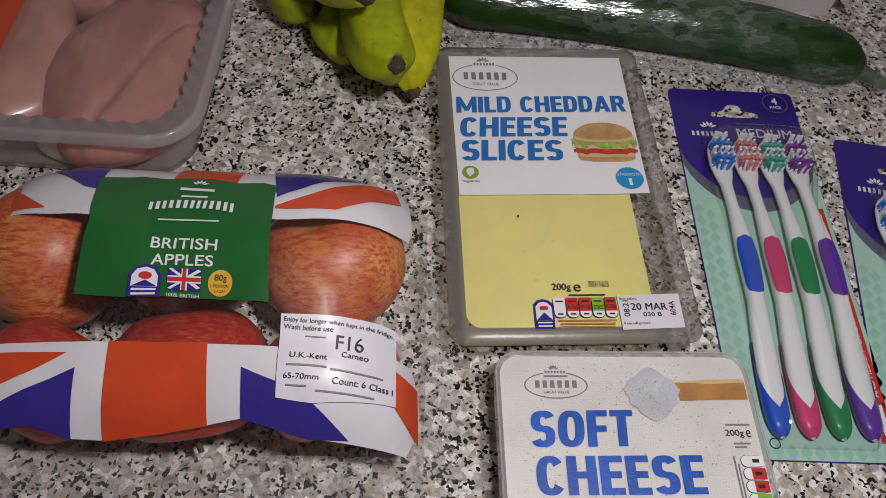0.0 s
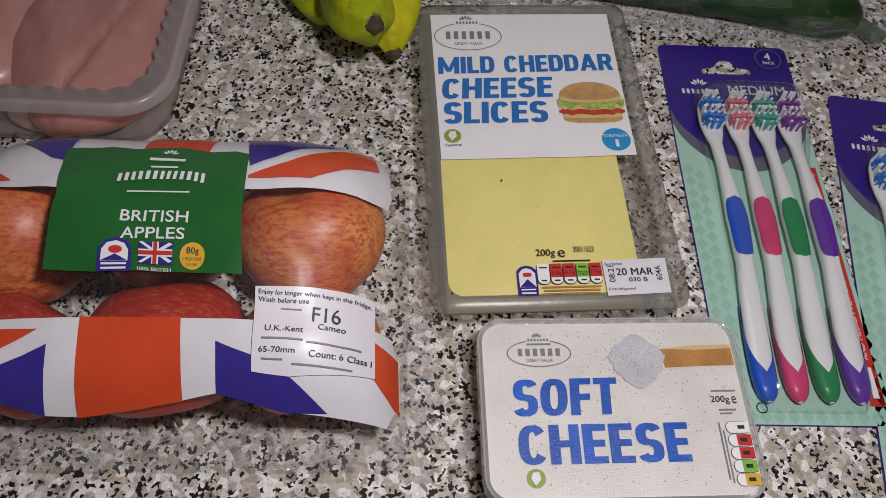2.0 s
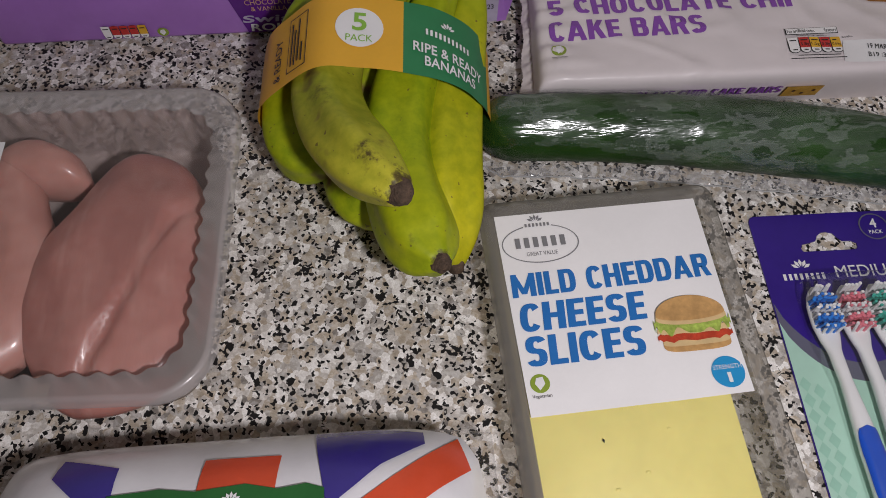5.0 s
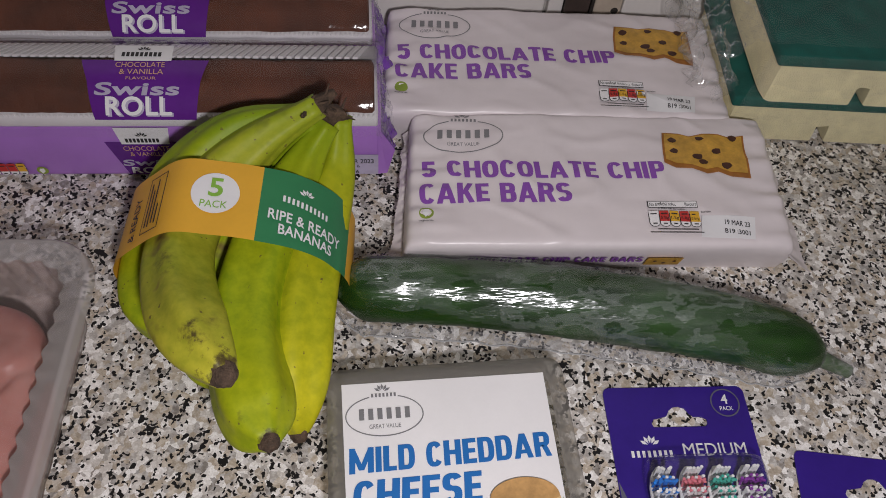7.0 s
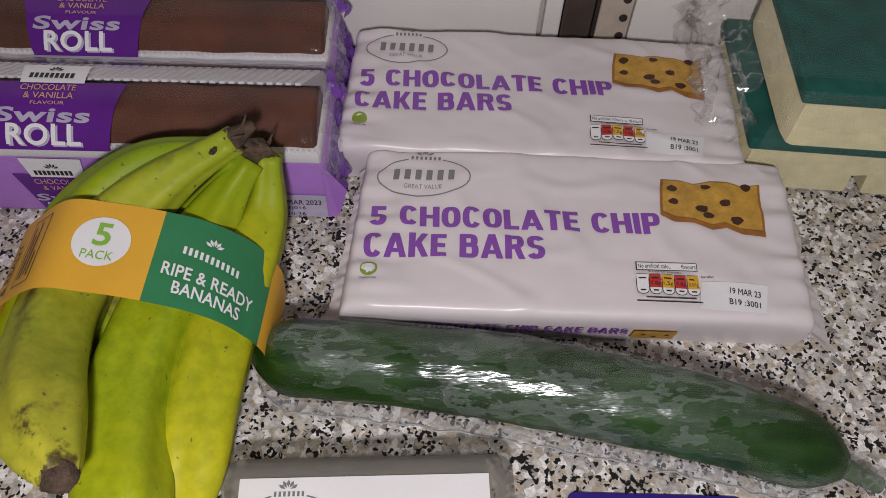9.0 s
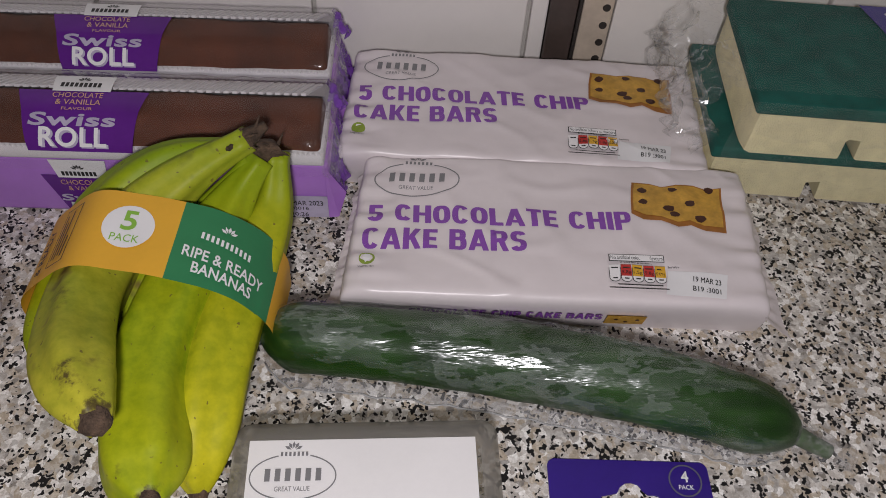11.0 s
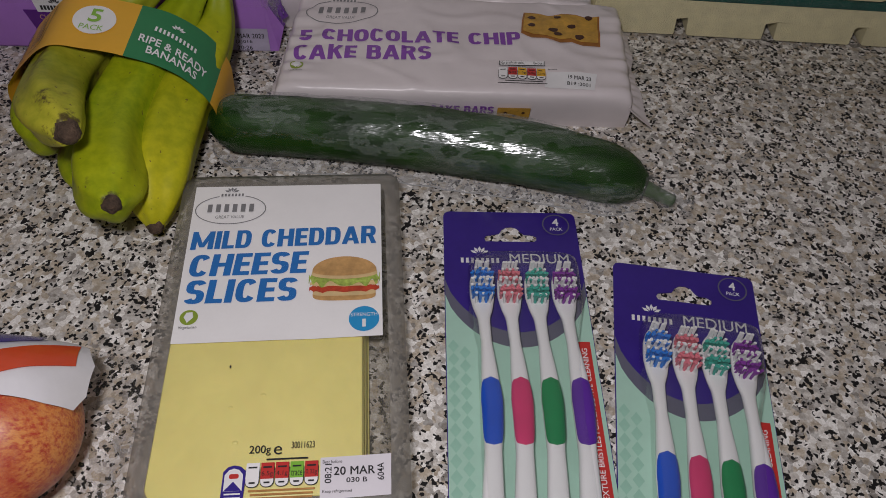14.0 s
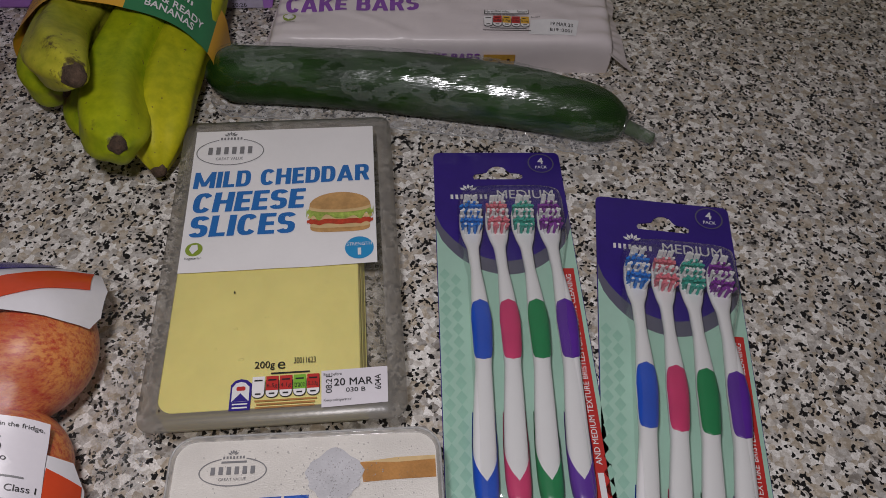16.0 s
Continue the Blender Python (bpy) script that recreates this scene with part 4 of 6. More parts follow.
printed("handle_print", [(0.0235, 0.0262), (0.0400, 0.0268), (0.0568, 0.0268), (0.0568, 0.0180), (0.0400, 0.0178), (0.0250, 0.0172)], lid, KNIFE_WOOD, tub, 0.0003)
printed("handle_print", [(0.0235, 0.0262), (0.0400, 0.0278), (0.0568, 0.0280), (0.0568, 0.0262), (0.0400, 0.0255)], lid, BUN_PALE, tub, 0.0005)
blob = [(0.0125 + 0.0122 * math.cos(2 * math.pi * i / 40) * (1 + 0.07 * math.sin(6 * math.pi * i / 40) + 0.06 * math.sin(22 * math.pi * i / 40)), 0.0205 + 0.0118 * math.sin(2 * math.pi * i / 40) * (1 + 0.12 * math.cos(8 * math.pi * i / 40))) for i in range(40)]
printed("spread_print", blob, lid, SPREAD, tub, 0.0007)
line("200g", 0.0425, -0.0002, 0.0510, 0.0036, lid, INK_BLACK, tub, bold=0.008)
line("e", 0.0520, 0.0, 0.0540, 0.0034, lid, INK_BLACK, tub)
bars([(0.0435, 0.0055, 0.0545, 0.0063), (0.0455, -0.0032, 0.0530, -0.0024), (0.0455, -0.0048, 0.0510, -0.0041)], lid, INK_GREY, tub)
for k, c in enumerate((PAPER, INK_RED, INK_RED, INK_LIME, INK_AMBER)):
    v = -0.0080 - 0.0056 * k
    printed("nutrition_outline", rounded(0.0104, 0.0054, 0.0024, 4, 0.0518, v - 0.0028), lid, INK_BLACK, tub, 0.0003)
    printed("nutrition_ground", rounded(0.0100, 0.0050, 0.0023, 4, 0.0518, v - 0.0028), lid, PAPER, tub, 0.0005)
    printed("nutrition_box", rect(0.0504, v - 0.0052, 0.0567, v - 0.0004), lid, c, tub, 0.0007)
    bars([(0.0516, v - 0.0036, 0.0546, v - 0.0020)], lid, INK_BLACK, tub, 0.0009)
bars([(0.0436, -0.0330, 0.0443, -0.0085), (0.0451, -0.0345, 0.0457, -0.0120)], lid, INK_GREY, tub)
leaf_badge(-0.0380, -0.0310, 0.0040, lid, tub, False)
random.seed(5)
bm = bmesh.new()
for k in range(520):
    r = random.choice((0.0002, 0.0002, 0.0003, 0.0004))
    near = random.random() < 0.4
    u = random.gauss(0.012, 0.009) if near else random.uniform(-0.053, 0.053)
    v = random.gauss(0.02, 0.007) if near else random.uniform(-0.035, 0.035)
    bmesh.ops.create_icosphere(bm, subdivisions=1, radius=r, matrix=Matrix.Translation((max(-0.053, min(0.053, u)), max(-0.035, min(0.035, v)), TZ - 0.0002)) @ Matrix.Diagonal((1, 1, 0.5, 1)))
tagged(part("droplets", bm, clear("water_droplet", 0.25, haze_col=(0.8, 0.8, 0.8), rough=0.05), tub, "fine water droplets"), kind="stuff")


# ---- toothbrush packs ----
def toothbrush_pack(m, label):
    pack = thing("toothbrush_pack", label, "toothbrushes", m, "toothbrush packs")
    W, L = 0.0815, 0.247
    # card with a hanging slot cut through it
    bm = bmesh.new()

    def loop(pts):
        vs = [bm.verts.new((x, y, 0.0012)) for x, y in pts]
        return [bm.edges.new((vs[i], vs[(i + 1) % len(vs)])) for i in range(len(vs))]
    slot = [(0.0255, -0.0236), (0.0245, -0.0215), (0.0258, -0.0190), (0.0300, -0.0182), (0.0338, -0.0172), (0.0356, -0.0140), (0.0385, -0.0120), (0.0415, -0.0117), (0.0448, -0.0128), (0.0470, -0.0160), (0.0490, -0.0178), (0.0535, -0.0180), (0.0562, -0.0195), (0.0562, -0.0222), (0.0545, -0.0236)]
    edges = loop(rounded(W, L, 0.004, 5, W / 2, -L / 2)) + loop(slot)
    bmesh.ops.triangle_fill(bm, edges=edges, use_beauty=True)
    ext = bmesh.ops.extrude_face_region(bm, geom=bm.faces[:])
    bmesh.ops.translate(bm, verts=[v for v in ext["geom"] if isinstance(v, bmesh.types.BMVert)], vec=(0, 0, -0.0008))
    part("card", bm, CARD_PURPLE, pack, "deep purple backing card with hanging slot", False)
    s = flat(0.0012)

    def arc(n, y_side, y_mid):
        return [(W * i / n, y_side + (y_mid - y_side) * (1 - (2 * i / n - 1) ** 2) ** 0.75) for i in range(n + 1)]
    e = 0.0004
    low = [(W - e, -L + 0.003), (W - 0.003, -L + e), (0.003, -L + e), (e, -L + 0.003)]
    printed("grey_panel", [(max(e, min(W - e, x)), y) for x, y in arc(24, -0.0530, -0.0885)] + low, s, CARD_GREY, pack, 0.0002)
    printed("mint_panel", [(max(e, min(W - e, x)), y) for x, y in arc(24, -0.0640, -0.0985)] + low, s, CARD_MINT, pack, 0.0004)
    me = bpy.data.meshes.new("diamond")
    me.from_pydata([(0, 0.004, 0), (0.0030, 0, 0), (0, -0.004, 0), (-0.0030, 0, 0)], [], [(0, 1, 2, 3)])
    me.materials.append(CARD_MINT_DARK)
    for i in range(17):
        for j in range(2):
            ob = new("diamond", me)
            ob.location, ob.parent = (0.0042 + 0.0062 * j, -0.098 - 0.0082 * i - 0.004 * j, 0.0018), pack
    for i in range(11):
        ob = new("diamond", me)
        ob.location, ob.parent = (0.0050 + 0.0068 * i, -0.2425, 0.0018), pack
    printed("red_strip", rect(0.0712, -L + 0.010, 0.0788, -0.0945), s, INK_RED, pack, 0.0006)
    words("AND MEDIUM TEXTURE BRISTLES FOR EFFECTIVE CLEANING", (0.0766, -0.2130), (0, 0.1140), (-0.0030, 0), s, INK_WHITE, pack, bold=0.006, lift=0.0009)
    bars([(0.0736, -0.2330, 0.0766, -0.2170)], s, INK_WHITE, pack, 0.0009)
    printed_ring("badge_ring", 0.0690, -0.0100, 0.0084, 0.0084, 0.0008, s, CARD_GREY, pack, 0.0004)
    line("4", 0.0670, -0.0108, 0.0708, -0.0050, s, INK_WHITE, pack, bold=0.02)
    line("PACK", 0.0652, -0.0146, 0.0728, -0.0122, s, INK_WHITE, pack, bold=0.012)
    line("MEDIUM", 0.0388, -0.0403, 0.0740, -0.0333, s, INK_WHITE, pack, bold=0.004)
    name_bars(0.0212, -0.0405, -0.0368, 0.0120, 8, s, INK_WHITE, pack)
    sprig(0.0212, -0.0342, 0.0062, s, INK_WHITE, pack)
    printed_ring("recycling_ring", 0.0175, -0.2385, 0.0028, 0.0028, 0.0006, s, INK_BLACK, pack, 0.0006)
    # clear blister over heads and handles

    def half(y):
        if y > -0.078:
            return 0.0315
        return 0.0315 - 0.0045 * min(1, (-0.078 - y) / 0.02)

    def high(y):
        return 0.0205 if y > -0.070 else 0.0205 - 0.0065 * min(1, (-0.070 - y) / 0.03)
    loops, n = [], 24
    ys = [-0.0430, -0.0433, -0.0445, -0.047, -0.052, -0.059, -0.068, -0.078, -0.088, -0.10, -0.13, -0.16, -0.19, -0.22, -0.232, -0.238, -0.2405, -0.241]
    for k, y in enumerate(ys):
        grow = (0.02, 0.45, 0.75, 0.93)[k] if k < 4 else ((0.75, 0.45, 0.02)[k - len(ys) + 3] if k >= len(ys) - 3 else 1.0)
        w, h = half(y) * (0.86 + 0.14 * grow), high(y) * grow
        cx = 0.0455 - 0.0030 * (-y / L)
        lp = []
        for i in range(n + 1):
            a = math.pi * i / n
            c, q = math.cos(a), math.sin(a)
            lp.append((cx + math.copysign(abs(c) ** 0.45, c) * w, y, 0.0019 + h * q ** 0.5))
        loops.append(lp)
    bm = bmesh.new()
    rings = [[bm.verts.new(p) for p in lp] for lp in loops]
    for a, b in zip(rings, rings[1:]):
        for i in range(n):
            bm.faces.new((a[i], a[i + 1], b[i + 1], b[i]))
    part("blister", bm, BLISTER, pack, "clear moulded plastic blister")
    # four brushes
    for k, col in enumerate(("blue", "pink", "green", "purple")):
        x0 = 0.0218 + 0.0155 * k
        lean = -0.020 - 0.006 * k

        def cx(y):
            return x0 + lean * (-y - 0.05) * 0.35 + 0.0012 * math.sin((-y - 0.10) * 40)

        def width(y):
            d = -y
            pts = ((0.048, 0.0015), (0.052, 0.0050), (0.059, 0.0067), (0.069, 0.0069), (0.077, 0.0055), (0.084, 0.0034), (0.100, 0.0030), (0.118, 0.0044), (0.135, 0.0055), (0.150, 0.0050), (0.162, 0.0044), (0.185, 0.0053), (0.205, 0.0058), (0.222, 0.0057), (0.229, 0.0052), (0.2335, 0.0040), (0.2362, 0.0025), (0.2375, 0.0008))
            return float(np.interp(d, [p[0] for p in pts], [p[1] for p in pts]))

        def zc(y):
            return float(np.interp(-y, [0.04, 0.07, 0.10, 0.14, 0.18, 0.2375], [0.0072, 0.0072, 0.0080, 0.0086, 0.0076, 0.0064]))

        def thick(y):
            return float(np.interp(-y, [0.048, 0.052, 0.077, 0.086, 0.12, 0.15, 0.20, 0.232, 0.2375], [0.0010, 0.0022, 0.0024, 0.0027, 0.0036, 0.0042, 0.0042, 0.0036, 0.0010]))

        def body(y0, y1, steps, a0, a1, grow, n=14):
            """A stretch of the handle between two angles round it."""
            def fn(u, v):
                y = y0 + (y1 - y0) * u
                lo, hi = (a0(u), a1(u)) if callable(a0) else (a0, a1)
                a = lo + (hi - lo) * v
                c, q = math.cos(a), math.sin(a)
                return Vector((cx(y) + math.copysign(abs(c) ** 0.8, c) * (width(y) + grow), y, zc(y) + math.copysign(abs(q) ** 0.8, q) * (thick(y) + grow)))
            return grid(fn, steps, n)
        brush = part("toothbrush", body(-0.048, -0.2375, 70, 0, 2 * math.pi, 0.0, 18), BRUSH_WHITE, pack, "white handled toothbrush with %s grip" % col)

        def pill(u):
            return max(0.0, 1 - abs(2 * u - 1) ** 7) ** 0.5
        part("grip", body(-0.1225, -0.1600, 26, lambda u: math.pi / 2 - 1.18 * pill(u), lambda u: math.pi / 2 + 1.18 * pill(u), 0.0004), RUBBERS[col], brush, "%s rubber thumb grip" % col)
        for sgn in (1, -1):
            part("heel", body(-0.186, -0.2372, 30, lambda u, sgn=sgn: -math.pi / 2, lambda u, sgn=sgn: (-math.pi / 2 + sgn * (math.pi if u > 0.72 else (1.42 + 1.72 * (u / 0.72) ** 2.6))), 0.0004), RUBBERS[col], brush, "%s rubber handle end" % col)
        # tufts: rows of bristles, white and coloured by turns
        for tone in (0, 1):
            bm = bmesh.new()
            random.seed(17 + k)
            for r in range(13):
                y = -0.0530 - 0.0018 * r
                for c in range(7 if 2 <= r <= 10 else 5):
                    white = r in (0, 6) or (r in (1, 5, 7, 12) and c % 2 == 0)
                    if white == bool(tone):
                        continue
                    x = cx(y) + (c - (3 if 2 <= r <= 10 else 2)) * 0.00175
                    tip = 0.0160 + 0.0011 * math.cos(r * 1.1) + random.uniform(-0.0004, 0.0004)
                    dx, dy = random.uniform(-0.0009, 0.0009), (-0.0014 if r % 3 else 0.0014) + random.uniform(-0.0005, 0.0005)
                    vs0 = [bm.verts.new((x + 0.0007 * math.cos(q * math.pi / 3), y + 0.0006 * math.sin(q * math.pi / 3), 0.0085)) for q in range(6)]
                    vs1 = [bm.verts.new((x + dx + 0.0009 * math.cos(q * math.pi / 3), y + dy + 0.0008 * math.sin(q * math.pi / 3), tip)) for q in range(6)]
                    for q in range(6):
                        bm.faces.new((vs0[q], vs0[(q + 1) % 6], vs1[(q + 1) % 6], vs1[q]))
                    bm.faces.new(vs1)
            part("bristles", bm, BRISTLES[col] if tone else BRISTLE_WHITE, brush, "%s bristle tufts" % (col if tone else "white"), False)
    return pack


toothbrush_pack(pose(0.168, 0.3590, 0, 0, 0, -0.6), "four toothbrushes in purple and mint blister card beside cheese")
second = toothbrush_pack(pose(0.268, 0.3200, 0, 0, 0, -8.5), "four toothbrushes in purple and mint blister card, lying askew")


# ---- cake bars ----
def cake_bar_pack(m, label, lean):
    pack = thing("cake_bar_pack", label, "cake bars", m, "cake bar packs")
    A, B, H = 0.1180, 0.0545, 0.0335
    AL = 0.1205

    def height(u, v):
        e1 = max(0.0, 1 - min(1, abs(u / (A if u > 0 else AL))) ** 60) ** 0.2
        e2 = max(0.0, 1 - min(1, abs(v / B)) ** 34) ** 0.22
        return H * e1 * e2 + 0.0013 * e1 * e2 * (wob(u, v, lean, 30) + 0.55 * abs(wob(u, v, lean + 5, 75))) + 0.0011 * e1 * e2 * max(0.0, 1 - 5 * abs(wob(u * 0.8 + v * 0.5, v, lean + 3, 24))) - 0.0015 * (u / A) ** 2 * e1 * e2 + 0.0034 * e1 * e2 * max(0.0, abs(u / A) - 0.62) * 2.6 * wob(u * 0.6, v * 1.8, lean + 9, 62)

    def surf(u, v, lift=0.0):
        h = height(u, v)
        tuck = 0.0075 * max(0.0, 1 - h / (H * 0.92)) ** 1.2
        return Vector((u + lean * v, v - math.copysign(tuck, v), h + lift))

    def spread(t, half):
        return half * math.copysign(1 - (1 - abs(2 * t - 1)) ** 1.7, 2 * t - 1)
    part("wrapper", grid(lambda a, b: surf(spread(a, A if a > 0.5 else AL), spread(b, B)), 120, 70), PACK_WHITE, pack, "off-white plastic film wrapper")
    for sgn in (1, -1):
        def flap(a, b, sgn=sgn):
            v = -B * 0.98 + 2 * B * 0.98 * b
            u = sgn * ((A if sgn > 0 else AL) - 0.003 + (0.0105 if sgn > 0 else 0.0085) * a)
            edge = 0.0004 * math.sin(b * 240) * a + 0.0035 * sgn * a * wob(0, v, lean + sgn, 70)
            z = (0.0215 if sgn > 0 else 0.017) * (1 - 0.25 * a) + 0.0035 * wob(u, v, 2, 60) * (0.3 + a) + 0.0012 * math.sin(b * 95) * (1 - a)
            return Vector((u + lean * v + edge + sgn * a * (0.004 * (0.5 - b) + 0.006 * max(0.0, 1 - b * 7)), v - 0.004 * a * max(0.0, 1 - b * 7), z * (1 - 0.45 * a * max(0.0, 1 - b * 4))))
        part("crimped_end", grid(flap, 6, 90), PACK_EDGE, pack, "crimped film end seal")
    t = dict(cell=0.006)
    oval_logo(-0.0855, 0.0322, 0.0257, 0.0140, surf, pack)
    block("5 CHOCOLATE CHIP", (-0.1112, -0.0020), (0.1535, -0.0012), (-0.0010, 0.0135), surf, INK_PURPLE, pack, lift=0.00045, **t)
    block("CAKE BARS", (-0.1118, -0.0216), (0.0930, 0.0004), (-0.0008, 0.0146), surf, INK_PURPLE, pack, lift=0.00045, **t)
    random.seed(9)
    outline = [(0.0449, 0.0355), (0.0560, 0.0352), (0.0630, 0.0336), (0.0720, 0.0352), (0.0830, 0.0354), (0.0900, 0.0330), (0.1001, 0.0345), (0.0990, 0.0180), (0.0979, -0.0020), (0.0860, 0.0000), (0.0780, 0.0040), (0.0700, 0.0015), (0.0600, 0.0050), (0.0500, 0.0055), (0.0424, 0.0090), (0.0432, 0.0240)]
    printed("cake_picture", outline, surf, CAKE_BROWN, pack, 0.0006, 0.006)
    printed("cake_picture", [(0.0715 + (u - 0.0715) * 0.95, 0.0190 + (v - 0.0175) * 0.86) for u, v in outline], surf, CAKE_GOLD, pack, 0.0009, 0.006)
    for cu_, cv_ in ((0.0505, 0.0285), (0.0500, 0.0185), (0.0690, 0.0305), (0.0790, 0.0200), (0.0685, 0.0110), (0.0920, 0.0320), (0.0840, 0.0085), (0.0655, 0.0150)):
        r = random.uniform(0.0027, 0.0038)
        printed("chip_picture", [(cu_ + r * random.uniform(0.8, 1.2) * math.cos(q * 0.785), cv_ + 0.75 * r * random.uniform(0.8, 1.2) * math.sin(q * 0.785)) for q in range(8)], surf, CHIP, pack, 0.0012)
    leaf_badge(-0.1075, -0.0300, 0.0044, surf, pack)
    def over(u, v, lift=0.0):
        return surf(u, v, lift + 0.0008)
    printed("notice_box", rect(0.0270, -0.0265, 0.0582, -0.0215), over, INK_BLACK, pack, 0.0006)
    printed("notice_ground", rect(0.0275, -0.0261, 0.0577, -0.0219), over, PAPER, pack, 0.0008)
    line("No artificial colours or flavours", 0.0280, -0.0254, 0.0572, -0.0227, over, INK_BLACK, pack, lift=0.001)
    line("A cake bar provides...", 0.0330, -0.0284, 0.0510, -0.0270, over, INK_BLACK, pack, lift=0.0006)
    traffic(0.0265, -0.0408, 0.0585, -0.0292, [PAPER, INK_RED, INK_AMBER, INK_RED, INK_AMBER], ["", "5.8g", "1.5g", "5.8g", "0.09g"], over, pack)
    bars([(0.0310, -0.0431, 0.0560, -0.0425), (0.0262, -0.0452, 0.0590, -0.0446)], over, INK_BLACK, pack, 0.0006)
    printed("date_panel", [(0.0600, -0.0315), (0.0930, -0.0335), (0.0900, -0.0495), (0.0572, -0.0478)], surf, INK_WHITE, pack, 0.0006, 0.006)
    line("Best before", 0.0600, -0.0300, 0.0660, -0.0286, surf, INK_BLACK, pack, lift=0.0009)
    words("19 MAR 23", (0.0730, -0.0388), (0.0152, -0.0022), (0.0003, 0.0034), surf, INK_BLACK, pack, bold=0.01, lift=0.0009)
    words("B19 :3001", (0.0722, -0.0448), (0.0152, -0.0022), (0.0003, 0.0034), surf, INK_BLACK, pack, bold=0.01, lift=0.0009)

    def front(u, w, lift=0.0):
        return Vector((u - lean * B, -B - 0.0012 + 0.0075 * max(0.0, 1 - w / (H * 0.92)) ** 1.2 - lift, w))
    block("CHOCOLATE CHIP CAKE BARS", (-0.0820, 0.0150), (0.1070, 0), (0, 0.0075), front, INK_PURPLE, pack)
    printed("cake_picture", rect(0.0275, 0.0095, 0.0495, 0.0215), front, CAKE_GOLD, pack, 0.0004)
    for k in range(3):
        printed("chip_picture", ellipse(0.033 + 0.006 * k, 0.0165 - 0.003 * (k % 2), 0.0012, n=8), front, CHIP, pack, 0.0007)
    return pack


cake_bar_pack(pose(0.1815, 0.4880, 0, 0, 0, -0.6), "off-white film pack of chocolate chip cake bars, purple lettering, in front", 0.06)
cake_bar_pack(pose(0.1690, 0.5930, 0, 0, 0, -1.6), "off-white film pack of chocolate chip cake bars against tiled wall", 0.03)


# ---- swiss rolls ----
PROFILE = spline([(0, -0.0022, 0.040), (0, -0.0024, 0.055), (0, 0.0020, 0.0630), (0, 0.0110, 0.0700), (0, 0.0220, 0.0735), (0, 0.0340, 0.0735), (0, 0.0470, 0.0690), (0, 0.0590, 0.0610), (0, 0.0630, 0.0450)], 80)
PLEN = [0.0]
for a_, b_ in zip(PROFILE, PROFILE[1:]):
    PLEN.append(PLEN[-1] + (b_ - a_).length)


def swiss_surf(u, s, lift=0.0):
    """A point on the pack's film: u along the roll, s up the front and over the top."""
    y = float(np.interp(s, PLEN, [p.y for p in PROFILE]))
    z = float(np.interp(s, PLEN, [p.z for p in PROFILE]))
    y2, z2 = float(np.interp(s + 0.002, PLEN, [p.y for p in PROFILE])), float(np.interp(s + 0.002, PLEN, [p.z for p in PROFILE]))
    d = math.hypot(y2 - y, z2 - z) or 1.0
    return Vector((u, y - lift * (z2 - z) / d, z + lift * (y2 - y) / d))


